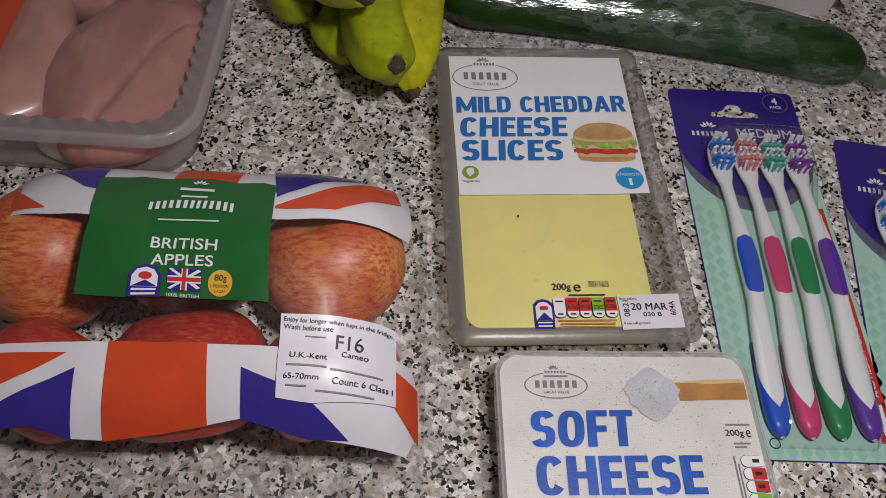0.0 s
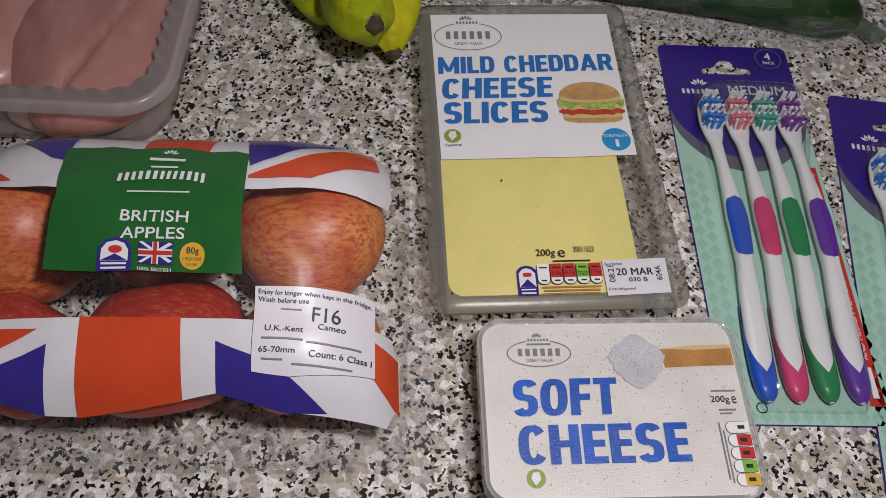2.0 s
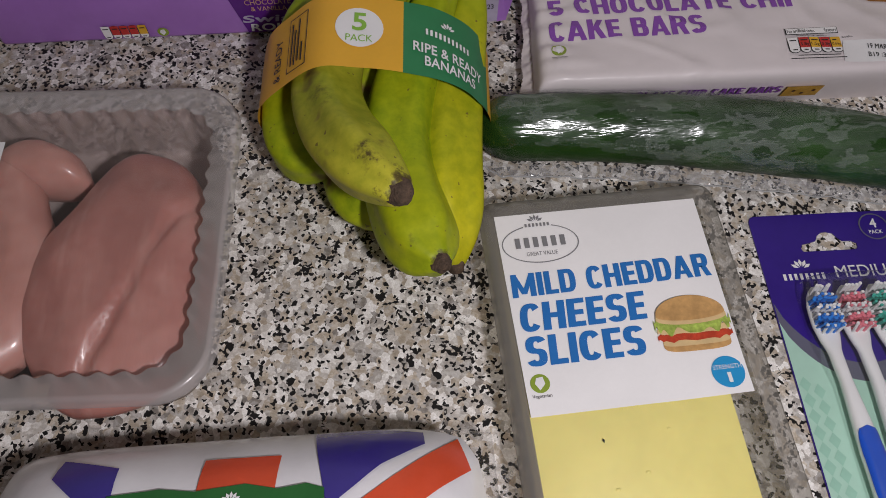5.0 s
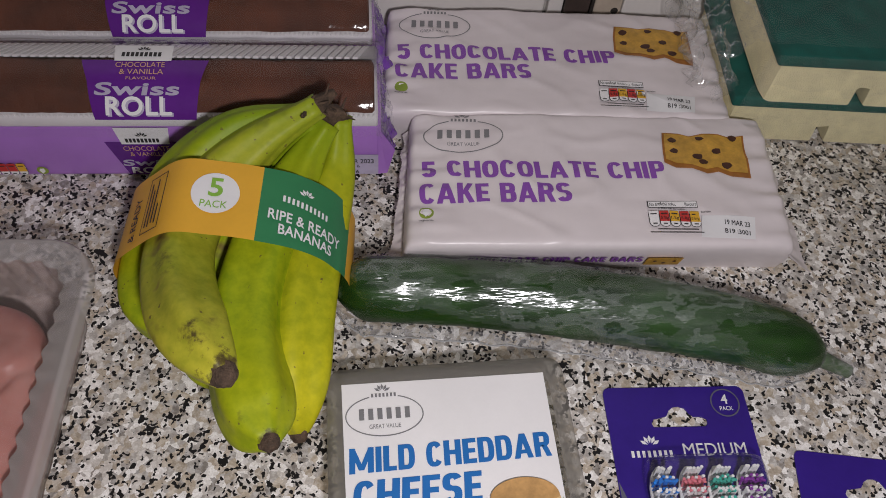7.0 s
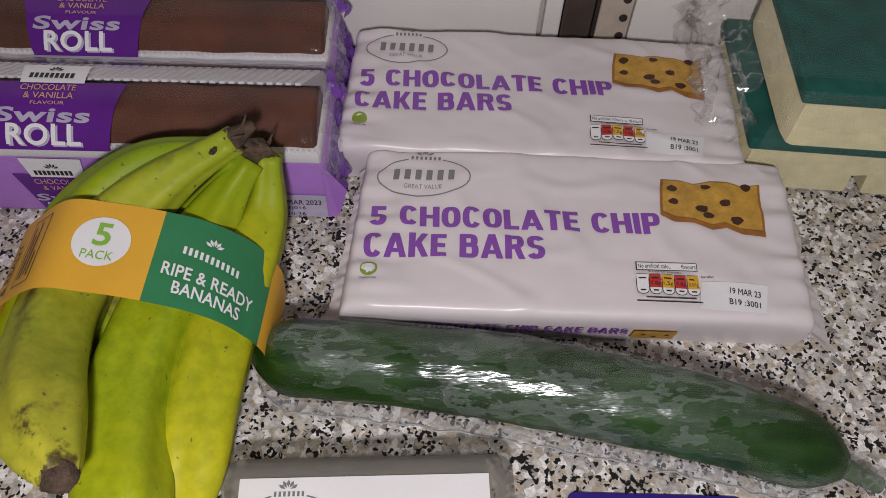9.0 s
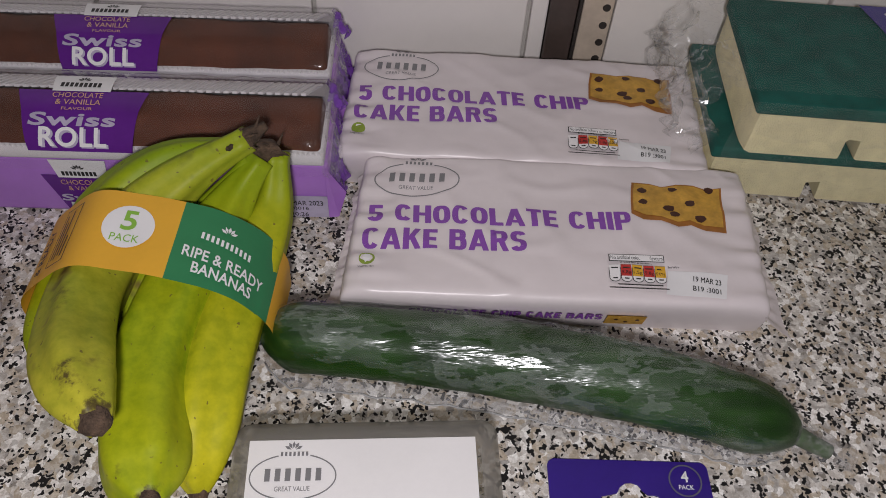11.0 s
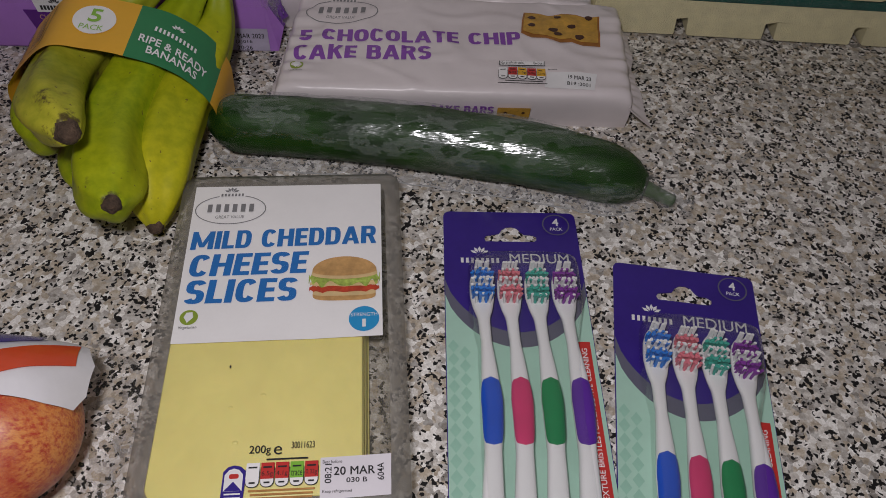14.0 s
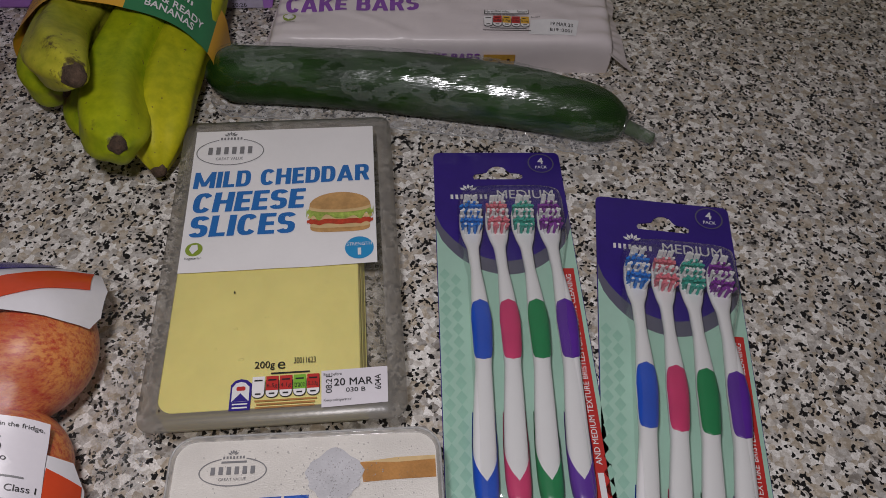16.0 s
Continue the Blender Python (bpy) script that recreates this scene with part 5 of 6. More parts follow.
def swiss_roll_pack(m, label):
    pack = thing("swiss_roll_pack", label, "swiss roll", m, "swiss roll packs")
    X0, X1 = -0.27, 0.046
    bm = soft_box(X0, 0.0, 0.0005, X1, 0.062, 0.0472, 0.003)
    part("sleeve", bm, SWISS_LILAC, pack, "lilac printed sleeve round the base")
    bm = soft_box(X0 + 0.002, -0.0010, 0.0465, X1 - 0.002, 0.0625, 0.0558, 0.0015)
    part("tray_edge", bm, SWISS_WHITE, pack, "white board tray edge")
    bm = bmesh.new()
    for k in range(103):
        x = X0 + 0.004 + 0.003 * k
        bm.faces.new([bm.verts.new(p) for p in ((x, -0.0012, 0.0550), (x + 0.0030, -0.0012, 0.0550), (x + 0.0015, -0.0008, 0.0572))])
    ext = bmesh.ops.extrude_face_region(bm, geom=bm.faces[:])
    bmesh.ops.translate(bm, verts=[v for v in ext["geom"] if isinstance(v, bmesh.types.BMVert)], vec=(0, 0.0007, 0))
    tagged(part("serrated_edge", bm, SWISS_WHITE, pack, "toothed white board edge", False), kind="stuff")

    def roll(u, v):
        a = 2 * math.pi * v
        c, s = math.cos(a), math.sin(a)
        x = X0 + 0.012 + (X1 - X0 - 0.016) * u
        g = 1 + 0.03 * wob(x, c * 0.02, s * 0.02, 60) + 0.02 * wob(x, c * 0.02, s * 0.02, 190)
        if u in (0.0, 1.0):
            g *= 0.9
        return Vector((x, 0.0225 + 0.0215 * g * math.copysign(abs(c) ** 0.8, c), 0.0440 + 0.0270 * g * math.copysign(abs(s) ** 0.75, s)))
    bm = grid(roll, 200, 48)
    bmesh.ops.contextual_create(bm, geom=[e for e in bm.edges if e.is_boundary and e.verts[0].co.x > X1 - 0.02])
    part("cake_roll", bm, CHOC, pack, "brown chocolate sponge roll")
    for k in range(60):
        x = X0 + 0.004 + 0.0050 * k
        bm = bmesh.new()
        bm.faces.new([bm.verts.new(p) for p in ((x, 0.0340, 0.0716), (x + 0.0030, 0.0340, 0.0716), (x + 0.0100, 0.0570, 0.0606), (x + 0.0070, 0.0570, 0.0606))])
        ext = bmesh.ops.extrude_face_region(bm, geom=bm.faces[:])
        bmesh.ops.translate(bm, verts=[v for v in ext["geom"] if isinstance(v, bmesh.types.BMVert)], vec=(0, -0.0005, -0.0014))
        part("liner_rib", bm, SWISS_WHITE, pack, "", False)
    bm = bmesh.new()
    box(bm, X0 + 0.003, 0.0400, 0.045, X1 - 0.003, 0.0600, 0.0577)
    vs = [bm.verts.new(p) for p in ((X0 + 0.003, 0.0335, 0.0704), (X1 - 0.003, 0.0335, 0.0704), (X1 - 0.003, 0.0590, 0.0582), (X0 + 0.003, 0.0590, 0.0582))]
    bm.faces.new(vs)
    part("liner", bm, RIB_GREY, pack, "grey ribbed liner", False)
    part("film", grid(lambda a, b: swiss_surf(X0 + (X1 - X0) * a, PLEN[-1] * b, 0.0006 + 0.0006 * wob(a * 3, b, 1, 12)), 70, 40), SWISS_FILM, pack, "clear top film")
    # gathered end

    def gather(u, v):
        s = PLEN[-1] * v
        p = swiss_surf(X1 - 0.003, s, 0.001) if v > 0 else Vector((X1 - 0.003, -0.002, 0.04))
        q = Vector((X1 + 0.005 + 0.003 * math.sin(v * 9), 0.006 + 0.048 * v, 0.026 + 0.032 * math.sin(v * math.pi * 0.8)))
        r = p.lerp(q, u ** 0.8)
        f = math.sin(u * math.pi * 0.9)
        return r + Vector((0.0022, 0.0022, 0.0026)) * (f * (1.4 * wob(v * 3, u * 0.7, 3, 6) + 0.45 * math.sin(v * 34 + 2 * u)))
    part("gathered_end", grid(lambda u, v: gather(u, 0.66 * v), 14, 60), FILM_CRINKLED, pack, "crumpled clear film end")
    part("gathered_end", grid(lambda u, v: gather(u, 0.66 + 0.34 * v), 14, 34), SWISS_VIOLET, pack, "crumpled glossy violet film end")

    def low_end(u, v):
        p = Vector((X1 - 0.002, 0.0 + 0.066 * v, 0.002 + 0.043 * (1 - abs(2 * v - 1) * 0.1)))
        q = Vector((X1 + 0.009 + 0.004 * wob(v * 4, 0, 3, 2), 0.006 + 0.046 * v, 0.018))
        r = p.lerp(q, u)
        return r + Vector((0, 0.003, 0.004)) * (math.sin(u * 3) * (wob(v * 3, u * 2, 7, 9) + 0.7 * wob(v * 7, u * 3, 2, 6)))
    part("folded_end", grid(low_end, 14, 50), SWISS_VIOLET, pack, "folded lilac film end")
    bm = bmesh.new()
    vs = [bm.verts.new(p) for p in ((X1 - 0.002, 0.0, 0.045), (X1 + 0.009, 0.006, 0.018), (X1 + 0.004, 0.001, 0.001), (X1 - 0.002, 0.0, 0.001))]
    bm.faces.new(vs)
    part("end_tuck", bm, SWISS_LILAC, pack, "", False)
    # printed top label
    s0, s1 = 0.0155, 0.0510
    k = dict(cell=0.005)
    lx = -0.0940
    printed("top_label", [(lx - 0.0270, s0), (lx + 0.0310, s0), (lx + 0.0345, s0 + 0.022), (lx + 0.0385, s1), (lx - 0.0345, s1), (lx - 0.0300, s0 + 0.022)], swiss_surf, SWISS_PURPLE, pack, 0.0016, 0.005, "deep purple swiss roll label")
    printed("name_tab", [(lx - 0.0155, s1 - 0.001), (lx + 0.0170, s1 - 0.001), (lx + 0.0165, s1 + 0.0135), (lx - 0.0180, s1 + 0.0135)], swiss_surf, INK_WHITE, pack, 0.0021, 0.005, "white name tab")
    for q in range(9):
        a = lx - 0.0120 + 0.0026 * q
        printed("printed_bar", rect(a, s1 + 0.002, a + 0.0018, s1 + 0.0055), swiss_surf, INK_BLACK, pack, 0.0025)
    sprig(lx, s1 + 0.0068, 0.0045, swiss_surf, INK_BLACK, pack, 0.0025)
    line("CHOCOLATE", lx - 0.0145, s1 - 0.0055, lx + 0.0135, s1 - 0.0020, swiss_surf, INK_GOLD, pack, lift=0.0022, **k)
    line("& VANILLA", lx - 0.0120, s1 - 0.0100, lx + 0.0130, s1 - 0.0067, swiss_surf, INK_GOLD, pack, lift=0.0022, **k)
    line("FLAVOUR", lx - 0.0080, s1 - 0.0132, lx + 0.0090, s1 - 0.0115, swiss_surf, INK_GOLD, pack, lift=0.0022, **k)
    words("Swiss", (lx - 0.0260, s0 + 0.0135), (0.0480, 0.0000), (0.0015, 0.0072), swiss_surf, INK_SILVER, pack, bold=0.03, lift=0.0022, **k)
    words("ROLL", (lx - 0.0192, s0 + 0.0020), (0.0375, 0.0000), (0.0006, 0.0102), swiss_surf, INK_SILVER, pack, bold=0.035, lift=0.0022, **k)
    words("ROLL", (lx - 0.0200, s0 + 0.0028), (0.0375, 0.0000), (0.0006, 0.0102), swiss_surf, INK_WHITE, pack, bold=0.02, lift=0.0027, **k)
    # printed front face

    def face(u, w, lift=0.0):
        return Vector((u, -0.0004 - lift, w))
    f0 = lx - 0.005
    printed("front_label", [(f0 - 0.016, 0.0030), (f0 + 0.018, 0.0030), (f0 + 0.026, 0.0335), (f0 - 0.024, 0.0335)], face, SWISS_PURPLE, pack, 0.0004)
    printed("name_tab", [(f0 - 0.0135, 0.0325), (f0 + 0.0150, 0.0325), (f0 + 0.0170, 0.0470), (f0 - 0.0155, 0.0470)], face, INK_WHITE, pack, 0.0014)
    for q in range(9):
        a = f0 - 0.0105 + 0.0023 * q
        printed("printed_bar", rect(a, 0.0345, a + 0.0016, 0.0380), face, INK_BLACK, pack, 0.0018)
    sprig(f0, 0.0392, 0.0045, face, INK_BLACK, pack, 0.0018)
    line("CHOCOLATE", f0 - 0.0140, 0.0258, f0 + 0.0140, 0.0298, face, INK_GOLD, pack, lift=0.0007)
    line("& VANILLA", f0 - 0.0110, 0.0208, f0 + 0.0110, 0.0244, face, INK_GOLD, pack, lift=0.0007)
    words("Swiss", (f0 - 0.0180, 0.0115), (0.0360, 0), (0.001, 0.0060), face, INK_SILVER, pack, bold=0.03, lift=0.0007)
    words("ROLL", (f0 - 0.0140, 0.0042), (0.0270, 0), (0.0005, 0.0062), face, INK_WHITE, pack, bold=0.03, lift=0.0007)
    printed("date_panel", rect(0.0135, 0.0020, 0.0440, 0.0210), face, INK_SILVER, pack, 0.0004)
    line("06 MAR 2023", 0.0160, 0.0130, 0.0410, 0.0170, face, INK_BLACK, pack, bold=0.008, lift=0.0007)
    line("(3)016", 0.0200, 0.0080, 0.0320, 0.0115, face, INK_BLACK, pack, bold=0.008, lift=0.0007)
    line("20:26", 0.0205, 0.0030, 0.0315, 0.0065, face, INK_BLACK, pack, bold=0.008, lift=0.0007)
    leaf_badge(-0.168, 0.0070, 0.0035, face, pack, False)
    traffic(-0.2050, 0.0030, -0.1770, 0.0140, [PAPER, INK_RED, INK_RED, INK_RED, INK_AMBER], [""] * 5, face, pack)
    return pack


front_roll = swiss_roll_pack(pose(0, 0.5165, 0, 0, 0, 0.3), "chocolate swiss roll in lilac sleeve and clear film, behind bananas")
back_roll = copy_thing(front_roll, pose(-0.003, 0.5900, 0, 0, 0, 0.8))
tagged(back_roll, "chocolate swiss roll in lilac sleeve and clear film, against tiled wall")


# ---- scourer sponges ----
scourers = thing("sponge_scourer_pack", "cream foam sponges with dark green scouring tops in crinkled clear bag", "sponges", pose(0.2845, 0.5480, 0, 0, 0, -3.6))


def sponge_slab(dx, dy, z, notch0, seed):
    L, D, hc, hg = 0.345, 0.106, 0.0335, 0.0085
    xs = []
    x = notch0
    while x < L - 0.02:
        xs.append(x)
        x += 0.0685
    out = [(0.0, 0.004), (0.004, 0.0)]
    for q in xs:
        out += [(q - 0.0010, 0.0), (q, 0.003), (q - 0.0012, 0.0165), (q + 0.0004, 0.0185), (q + 0.0075, 0.0188), (q + 0.0170, 0.0184), (q + 0.0075, 0.0178), (q + 0.0095, 0.0035), (q + 0.0112, 0.0)]
    out += [(L - 0.004, 0.0), (L, 0.004), (L, hc - 0.001), (0.0, hc - 0.001)]
    bm = bmesh.new()
    n = 14
    rows = []
    for j in range(n + 1):
        t = j / n
        y = D * t
        ins = 0.0022 * (abs(2 * t - 1) ** 10)
        rows.append([bm.verts.new((dx + px + (ins if px < 0.01 else (-ins if px > L - 0.01 else 0)), dy + y + 0.0012 * wob(px, pz, seed, 40), z + pz + (ins if pz < 0.001 else 0))) for px, pz in out])
    m = len(out)
    for a, b in zip(rows, rows[1:]):
        for i in range(m):
            bm.faces.new((a[i], a[(i + 1) % m], b[(i + 1) % m], b[i]))
    for r in (rows[0], rows[-1]):
        f = bm.faces.new(r)
        bmesh.ops.triangulate(bm, faces=[f])
    sponge = part("foam_block", bm, SPONGE_CREAM, scourers, "cream foam with cut grip slots", False)
    part("scouring_pad", soft_box(dx - 0.001, dy - 0.0012, z + hc - 0.001, dx + L + 0.001, dy + D + 0.001, z + hc + hg, 0.0022, 3), SCOURER, sponge, "dark green scouring pad")


sponge_slab(0.0, 0.001, 0.001, 0.0675, 1)
sponge_slab(0.0120, -0.0055, 0.0435, 0.0605, 2)
ctop = flat(0.0862)
printed("card_label", [(0.1130, 0.0420), (0.2000, 0.0450), (0.2000, 0.1000), (0.0960, 0.1000)], ctop, LABEL_BLUE, scourers, 0.0006, label="blue-violet pack label")
printed("label_edge", [(0.1170, 0.0320), (0.2000, 0.0390), (0.2000, 0.0450), (0.1130, 0.0420)], ctop, INK_RED, scourers, 0.0008)
line("SCOURERS", 0.1100, 0.0850, 0.1650, 0.0925, ctop, INK_WHITE, scourers, bold=0.02, lift=0.0010)


def bag_side(u, v):
    s = v * 0.215
    if s < 0.1:
        base = Vector((-0.002 - 0.010 * math.sin(u * 2.2), 0.004 + 0.098 * u, 0.002 + s * 0.88))
    else:
        base = Vector((-0.002 + (s - 0.1) * 1.05, 0.000 + 0.102 * u, 0.0895))
    k = math.sin(min(1, v * 2) * math.pi) if v < 0.5 else 0.12
    n = wob(u * 2, v * 3, 4, 3.5) + 0.6 * wob(u * 5, v * 7, 8, 3)
    return base + Vector((-0.019 * k * (0.75 + n), 0.006 * k * wob(u, v, 11, 14), 0.008 * k * wob(u, v, 15, 14)))


part("bag", grid(lambda u, v: bag_side(u, 0.5 * v), 60, 50), FILM_SIDE, scourers, "crinkled clear plastic bag end")
part("bag", grid(lambda u, v: bag_side(u, 0.5 + 0.5 * v), 40, 30), FILM_LOOSE, scourers, "clear plastic bag top")


def bag_front(u, v):
    x, z = 0.002 + 0.34 * u, 0.003 + 0.084 * v
    return Vector((x, -0.0085 + 0.008 * (1 - v) + 0.0012 * wob(x, z, 5, 35), z))


part("bag", grid(bag_front, 60, 16), FILM, scourers, "clear plastic bag front")


# ---- cucumber ----
cuke = thing("cucumber", "whole dark green cucumber shrink-wrapped in wet-looking clear film", "cucumber", pose(0, 0, 0))
CPATH = spline([(0.0190, 0.4160, 0.0205), (0.0450, 0.4150, 0.0205), (0.0900, 0.4115, 0.0205), (0.1440, 0.4050, 0.0210), (0.2000, 0.3950, 0.0210), (0.2450, 0.3845, 0.0200), (0.2750, 0.3750, 0.0175), (0.2930, 0.3690, 0.0150)], 70)


def cuke_r(s):
    return 0.0198 * min(1, math.sin(min(1, s / 0.15 + 0.06) * math.pi / 2)) ** 0.62 * (1 - 0.04 * math.sin(s * 9)) * (1.0 if s < 0.80 else 1 - 0.62 * ((s - 0.80) / 0.20) ** 2.0)


bm = sweep(CPATH, cuke_r, 24)
for v in bm.verts:
    v.co += Vector((wob(v.co.x, v.co.y, v.co.z, 70), wob(v.co.y, v.co.z, v.co.x, 70), wob(v.co.z, v.co.x, v.co.y, 70))) * 0.0007
part("flesh", bm, CUCUMBER, cuke, "dark green cucumber skin")
bm = sweep(spline([(0.2910, 0.3697, 0.0150), (0.3010, 0.3655, 0.0120), (0.3110, 0.3615, 0.0095)], 8), lambda s: 0.0052 - 0.0012 * s, 10)
part("stalk", bm, CUKE_STALK, cuke, "short green stalk")


def film_r(s):
    return cuke_r(s) + 0.0013


FPATH = [CPATH[min(i // 4, 69)].lerp(CPATH[min(i // 4, 69) + 1], (i % 4) / 4) for i in range(280)] + [CPATH[70]]
bm = sweep(FPATH, film_r, 84)
for v in bm.verts:
    q = v.co.copy()
    ridge = 1 - 2 * abs(wob(q.x * 0.7, q.y * 1.3, q.z * 1.3, 75))
    v.co += Vector((0, 0.4, 1)) * (0.0006 * wob(q.x * 0.3, q.y * 2, q.z * 2, 60) + 0.0009 * ridge)
    v.co.z = max(v.co.z, 0.0006)
part("shrink_wrap", bm, CLING, cuke, "clinging clear shrink film")
# loose film seam along the foot, and the twisted film end
for side in (1, -1):
    def seam(u, v, side=side):
        i = min(int(u * 69), 69)
        p = CPATH[i].lerp(CPATH[i + 1], u * 69 - i if u < 1 else 1)
        r = cuke_r(u)
        d = (CPATH[min(i + 1, 70)] - CPATH[max(i - 1, 0)]).normalized()
        n = Vector((-d.y, d.x, 0)) * side
        out = r * (0.90 + v * 0.17) + 0.002 * v * wob(u * 9, v, side, 4)
        return Vector((p.x, p.y, 0)) + n * out + Vector((0, 0, max(0.0008, (0.0085 if side < 0 else 0.012) * (1 - v) + 0.0014 * wob(u * 20, v * 2, 3, 3) * v)))
    part("film_skirt", grid(seam, 90, 8), SKIRT_FILM, cuke, "loose clear film edge")
    part("film_seam", sweep([seam(q / 90, 1.0) for q in range(91)], lambda s_: 0.00055, 5), SEAM_AND_GLINT, cuke, "pale pressed film seam")
bm = sweep(spline([(0.2890, 0.3705, 0.0150), (0.3010, 0.3655, 0.0125), (0.3120, 0.3612, 0.0095), (0.3220, 0.3585, 0.0080)], 14), lambda s: 0.0088 - 0.0035 * s + 0.0012 * math.sin(s * 14), 14, 0.12)
part("film_twist", bm, FILM_CRINKLED, cuke, "twisted clear film end")


# ---- bananas ----
bunch = thing("banana_bunch", "bunch of five green-yellow bananas in yellow and green paper band", "bananas", pose(0, 0, 0))


def banana(path, r0, mat, label, turn, tip_size=0.0050):
    p = spline(path, 44)

    def rad(s):
        if s < 0.34:
            q = max(0.0, (s - 0.02) / 0.32)
            return 0.0068 + (r0 - 0.0068) * (0.45 * q + 0.55 * q * q * (3 - 2 * q))
        if s > 0.72:
            return r0 - (r0 - tip_size) * ((s - 0.72) / 0.28) ** 2.1
        return r0
    ob = part("banana", sweep(p, rad, 40, 0.08, turn), mat, bunch, label)
    d = (p[-1] - p[-2]).normalized()
    bm = sweep([p[-1] + d * (-0.0035 + 0.0011 * q) for q in range(8)], lambda s: tip_size * (0.93, 0.99, 1.02, 1.0, 0.94, 0.84, 0.70, 0.45)[round(s * 7)], 24, 0.05)
    for v in bm.verts:
        v.co += Vector((wob(v.co.x, v.co.y, v.co.z, 420), wob(v.co.y, v.co.x, v.co.z, 420), wob(v.co.z, v.co.y, v.co.x, 420))) * 0.0009
    part("dry_tip", bm, BANANA_TIP, ob, "dry brown tip")
    return ob


banana([(0.0120, 0.4850, 0.0960), (-0.0200, 0.4740, 0.0790), (-0.0490, 0.4550, 0.0600), (-0.0588, 0.4200, 0.0570), (-0.0535, 0.3850, 0.0655), (-0.0398, 0.3540, 0.0800), (-0.0235, 0.3310, 0.0880)], 0.0174, BANANA_RIPE, "mottled yellow-green banana with brown spots", 0.3, 0.0066)
banana([(0.0160, 0.4890, 0.0780), (-0.0010, 0.4680, 0.0600), (-0.0175, 0.4240, 0.0480), (-0.0245, 0.3880, 0.0440), (-0.0215, 0.3550, 0.0450), (-0.0140, 0.3280, 0.0480), (-0.0070, 0.3130, 0.0550)], 0.0192, BANANA, "green-yellow banana", 0.9)
banana([(0.0230, 0.4960, 0.0760), (0.0190, 0.4790, 0.0500), (0.0085, 0.4470, 0.0380), (0.0035, 0.4150, 0.0350), (0.0005, 0.3820, 0.0310), (0.0000, 0.3530, 0.0250), (0.0020, 0.3320, 0.0160)], 0.0190, BANANA_YELLOW, "green-yellow banana lying lowest beside cucumber", 0.2)
banana([(0.0060, 0.4900, 0.0840), (-0.0330, 0.4880, 0.0730), (-0.0630, 0.4680, 0.0530), (-0.0765, 0.4400, 0.0340), (-0.0790, 0.4150, 0.0285), (-0.0730, 0.3980, 0.0285), (-0.0590, 0.3870, 0.0310)], 0.0180, BANANA, "green-yellow banana underneath", 0.5)
banana([(0.0120, 0.4880, 0.0760), (-0.0120, 0.4700, 0.0520), (-0.0380, 0.4350, 0.0280), (-0.0480, 0.4080, 0.0210), (-0.0470, 0.3900, 0.0200), (-0.0425, 0.3720, 0.0190), (-0.0350, 0.3570, 0.0190)], 0.0180, BANANA, "green-yellow banana underneath", 0.1)
bm = bmesh.new()
bmesh.ops.create_icosphere(bm, subdivisions=3, radius=0.0072, matrix=Matrix.Translation((0.0170, 0.4930, 0.0800)) @ Matrix.Rotation(radians(-25), 4, "Y") @ Matrix.Diagonal((1.5, 0.62, 0.95, 1)))
for v in bm.verts:
    v.co += Vector((wob(*v.co, 120), wob(v.co.y, v.co.z, v.co.x, 120), wob(v.co.z, v.co.x, v.co.y, 120))) * 0.004
part("crown", bm, BANANA_TIP, bunch, "dry brown crown")
bm = sweep(spline([(0.0100, 0.4840, 0.0950), (0.0150, 0.4870, 0.0975), (0.0210, 0.4910, 0.1000)], 8), lambda s: 0.0060 - 0.0040 * s, 10, 0.15)
part("stem_stub", bm, BANANA_TIP, bunch, "frayed dark stem stub")
random.seed(31)
for q in range(16):
    base = Vector((0.0080, 0.4840, 0.0960)) if q < 8 else Vector((0.0175, 0.4930, 0.0800))
    way = Vector((random.uniform(-0.1, 1.0), random.uniform(-0.4, 0.7), random.uniform(-0.3, 0.8))).normalized()
    reach = random.uniform(0.007, 0.016)
    bend = Vector((random.uniform(-0.003, 0.003), random.uniform(-0.003, 0.003), random.uniform(-0.003, 0.002)))
    bm = sweep(spline([base, base + way * reach * 0.5 + bend, base + way * reach], 6), lambda s_: 0.0019 * (1 - s_) + 0.0003, 6)
    part("dry_fibre", bm, BANANA_TIP, bunch)
ARC = spline([(-0.0610, 0, 0.012), (-0.0675, 0, 0.034), (-0.0625, 0, 0.0510), (-0.0480, 0, 0.0670), (-0.0300, 0, 0.0800), (-0.0100, 0, 0.0795), (0.0120, 0, 0.0760), (0.0310, 0, 0.0700), (0.0475, 0, 0.0575), (0.0580, 0, 0.0380), (0.0580, 0, 0.0140)], 80)
ALEN = [0.0]
for a_, b_ in zip(ARC, ARC[1:]):
    ALEN.append(ALEN[-1] + (b_ - a_).length)
BD = Vector((0.06, 0.998, 0)).normalized()
BE = Vector((0.998, -0.06, 0)).normalized()
BC = Vector((-0.0300, 0.4350, 0))


def band_surf(s, w, lift=0.0):
    """s along the band from its left foot, w across it."""
    x = float(np.interp(s, ALEN, [p.x for p in ARC]))
    z = float(np.interp(s, ALEN, [p.z for p in ARC]))
    x2, z2 = float(np.interp(s + 0.003, ALEN, [p.x for p in ARC])), float(np.interp(s + 0.003, ALEN, [p.z for p in ARC]))
    d = math.hypot(x2 - x, z2 - z) or 1
    n = BE * (-(z2 - z) / d) + Vector((0, 0, (x2 - x) / d))
    tilt = -0.08 * w * (1 if z > 0.05 else 0.5)
    return BC + BE * x + BD * w + Vector((0, 0, z - tilt)) + n * (lift + 0.0006 * wob(s, w, 4, 40))


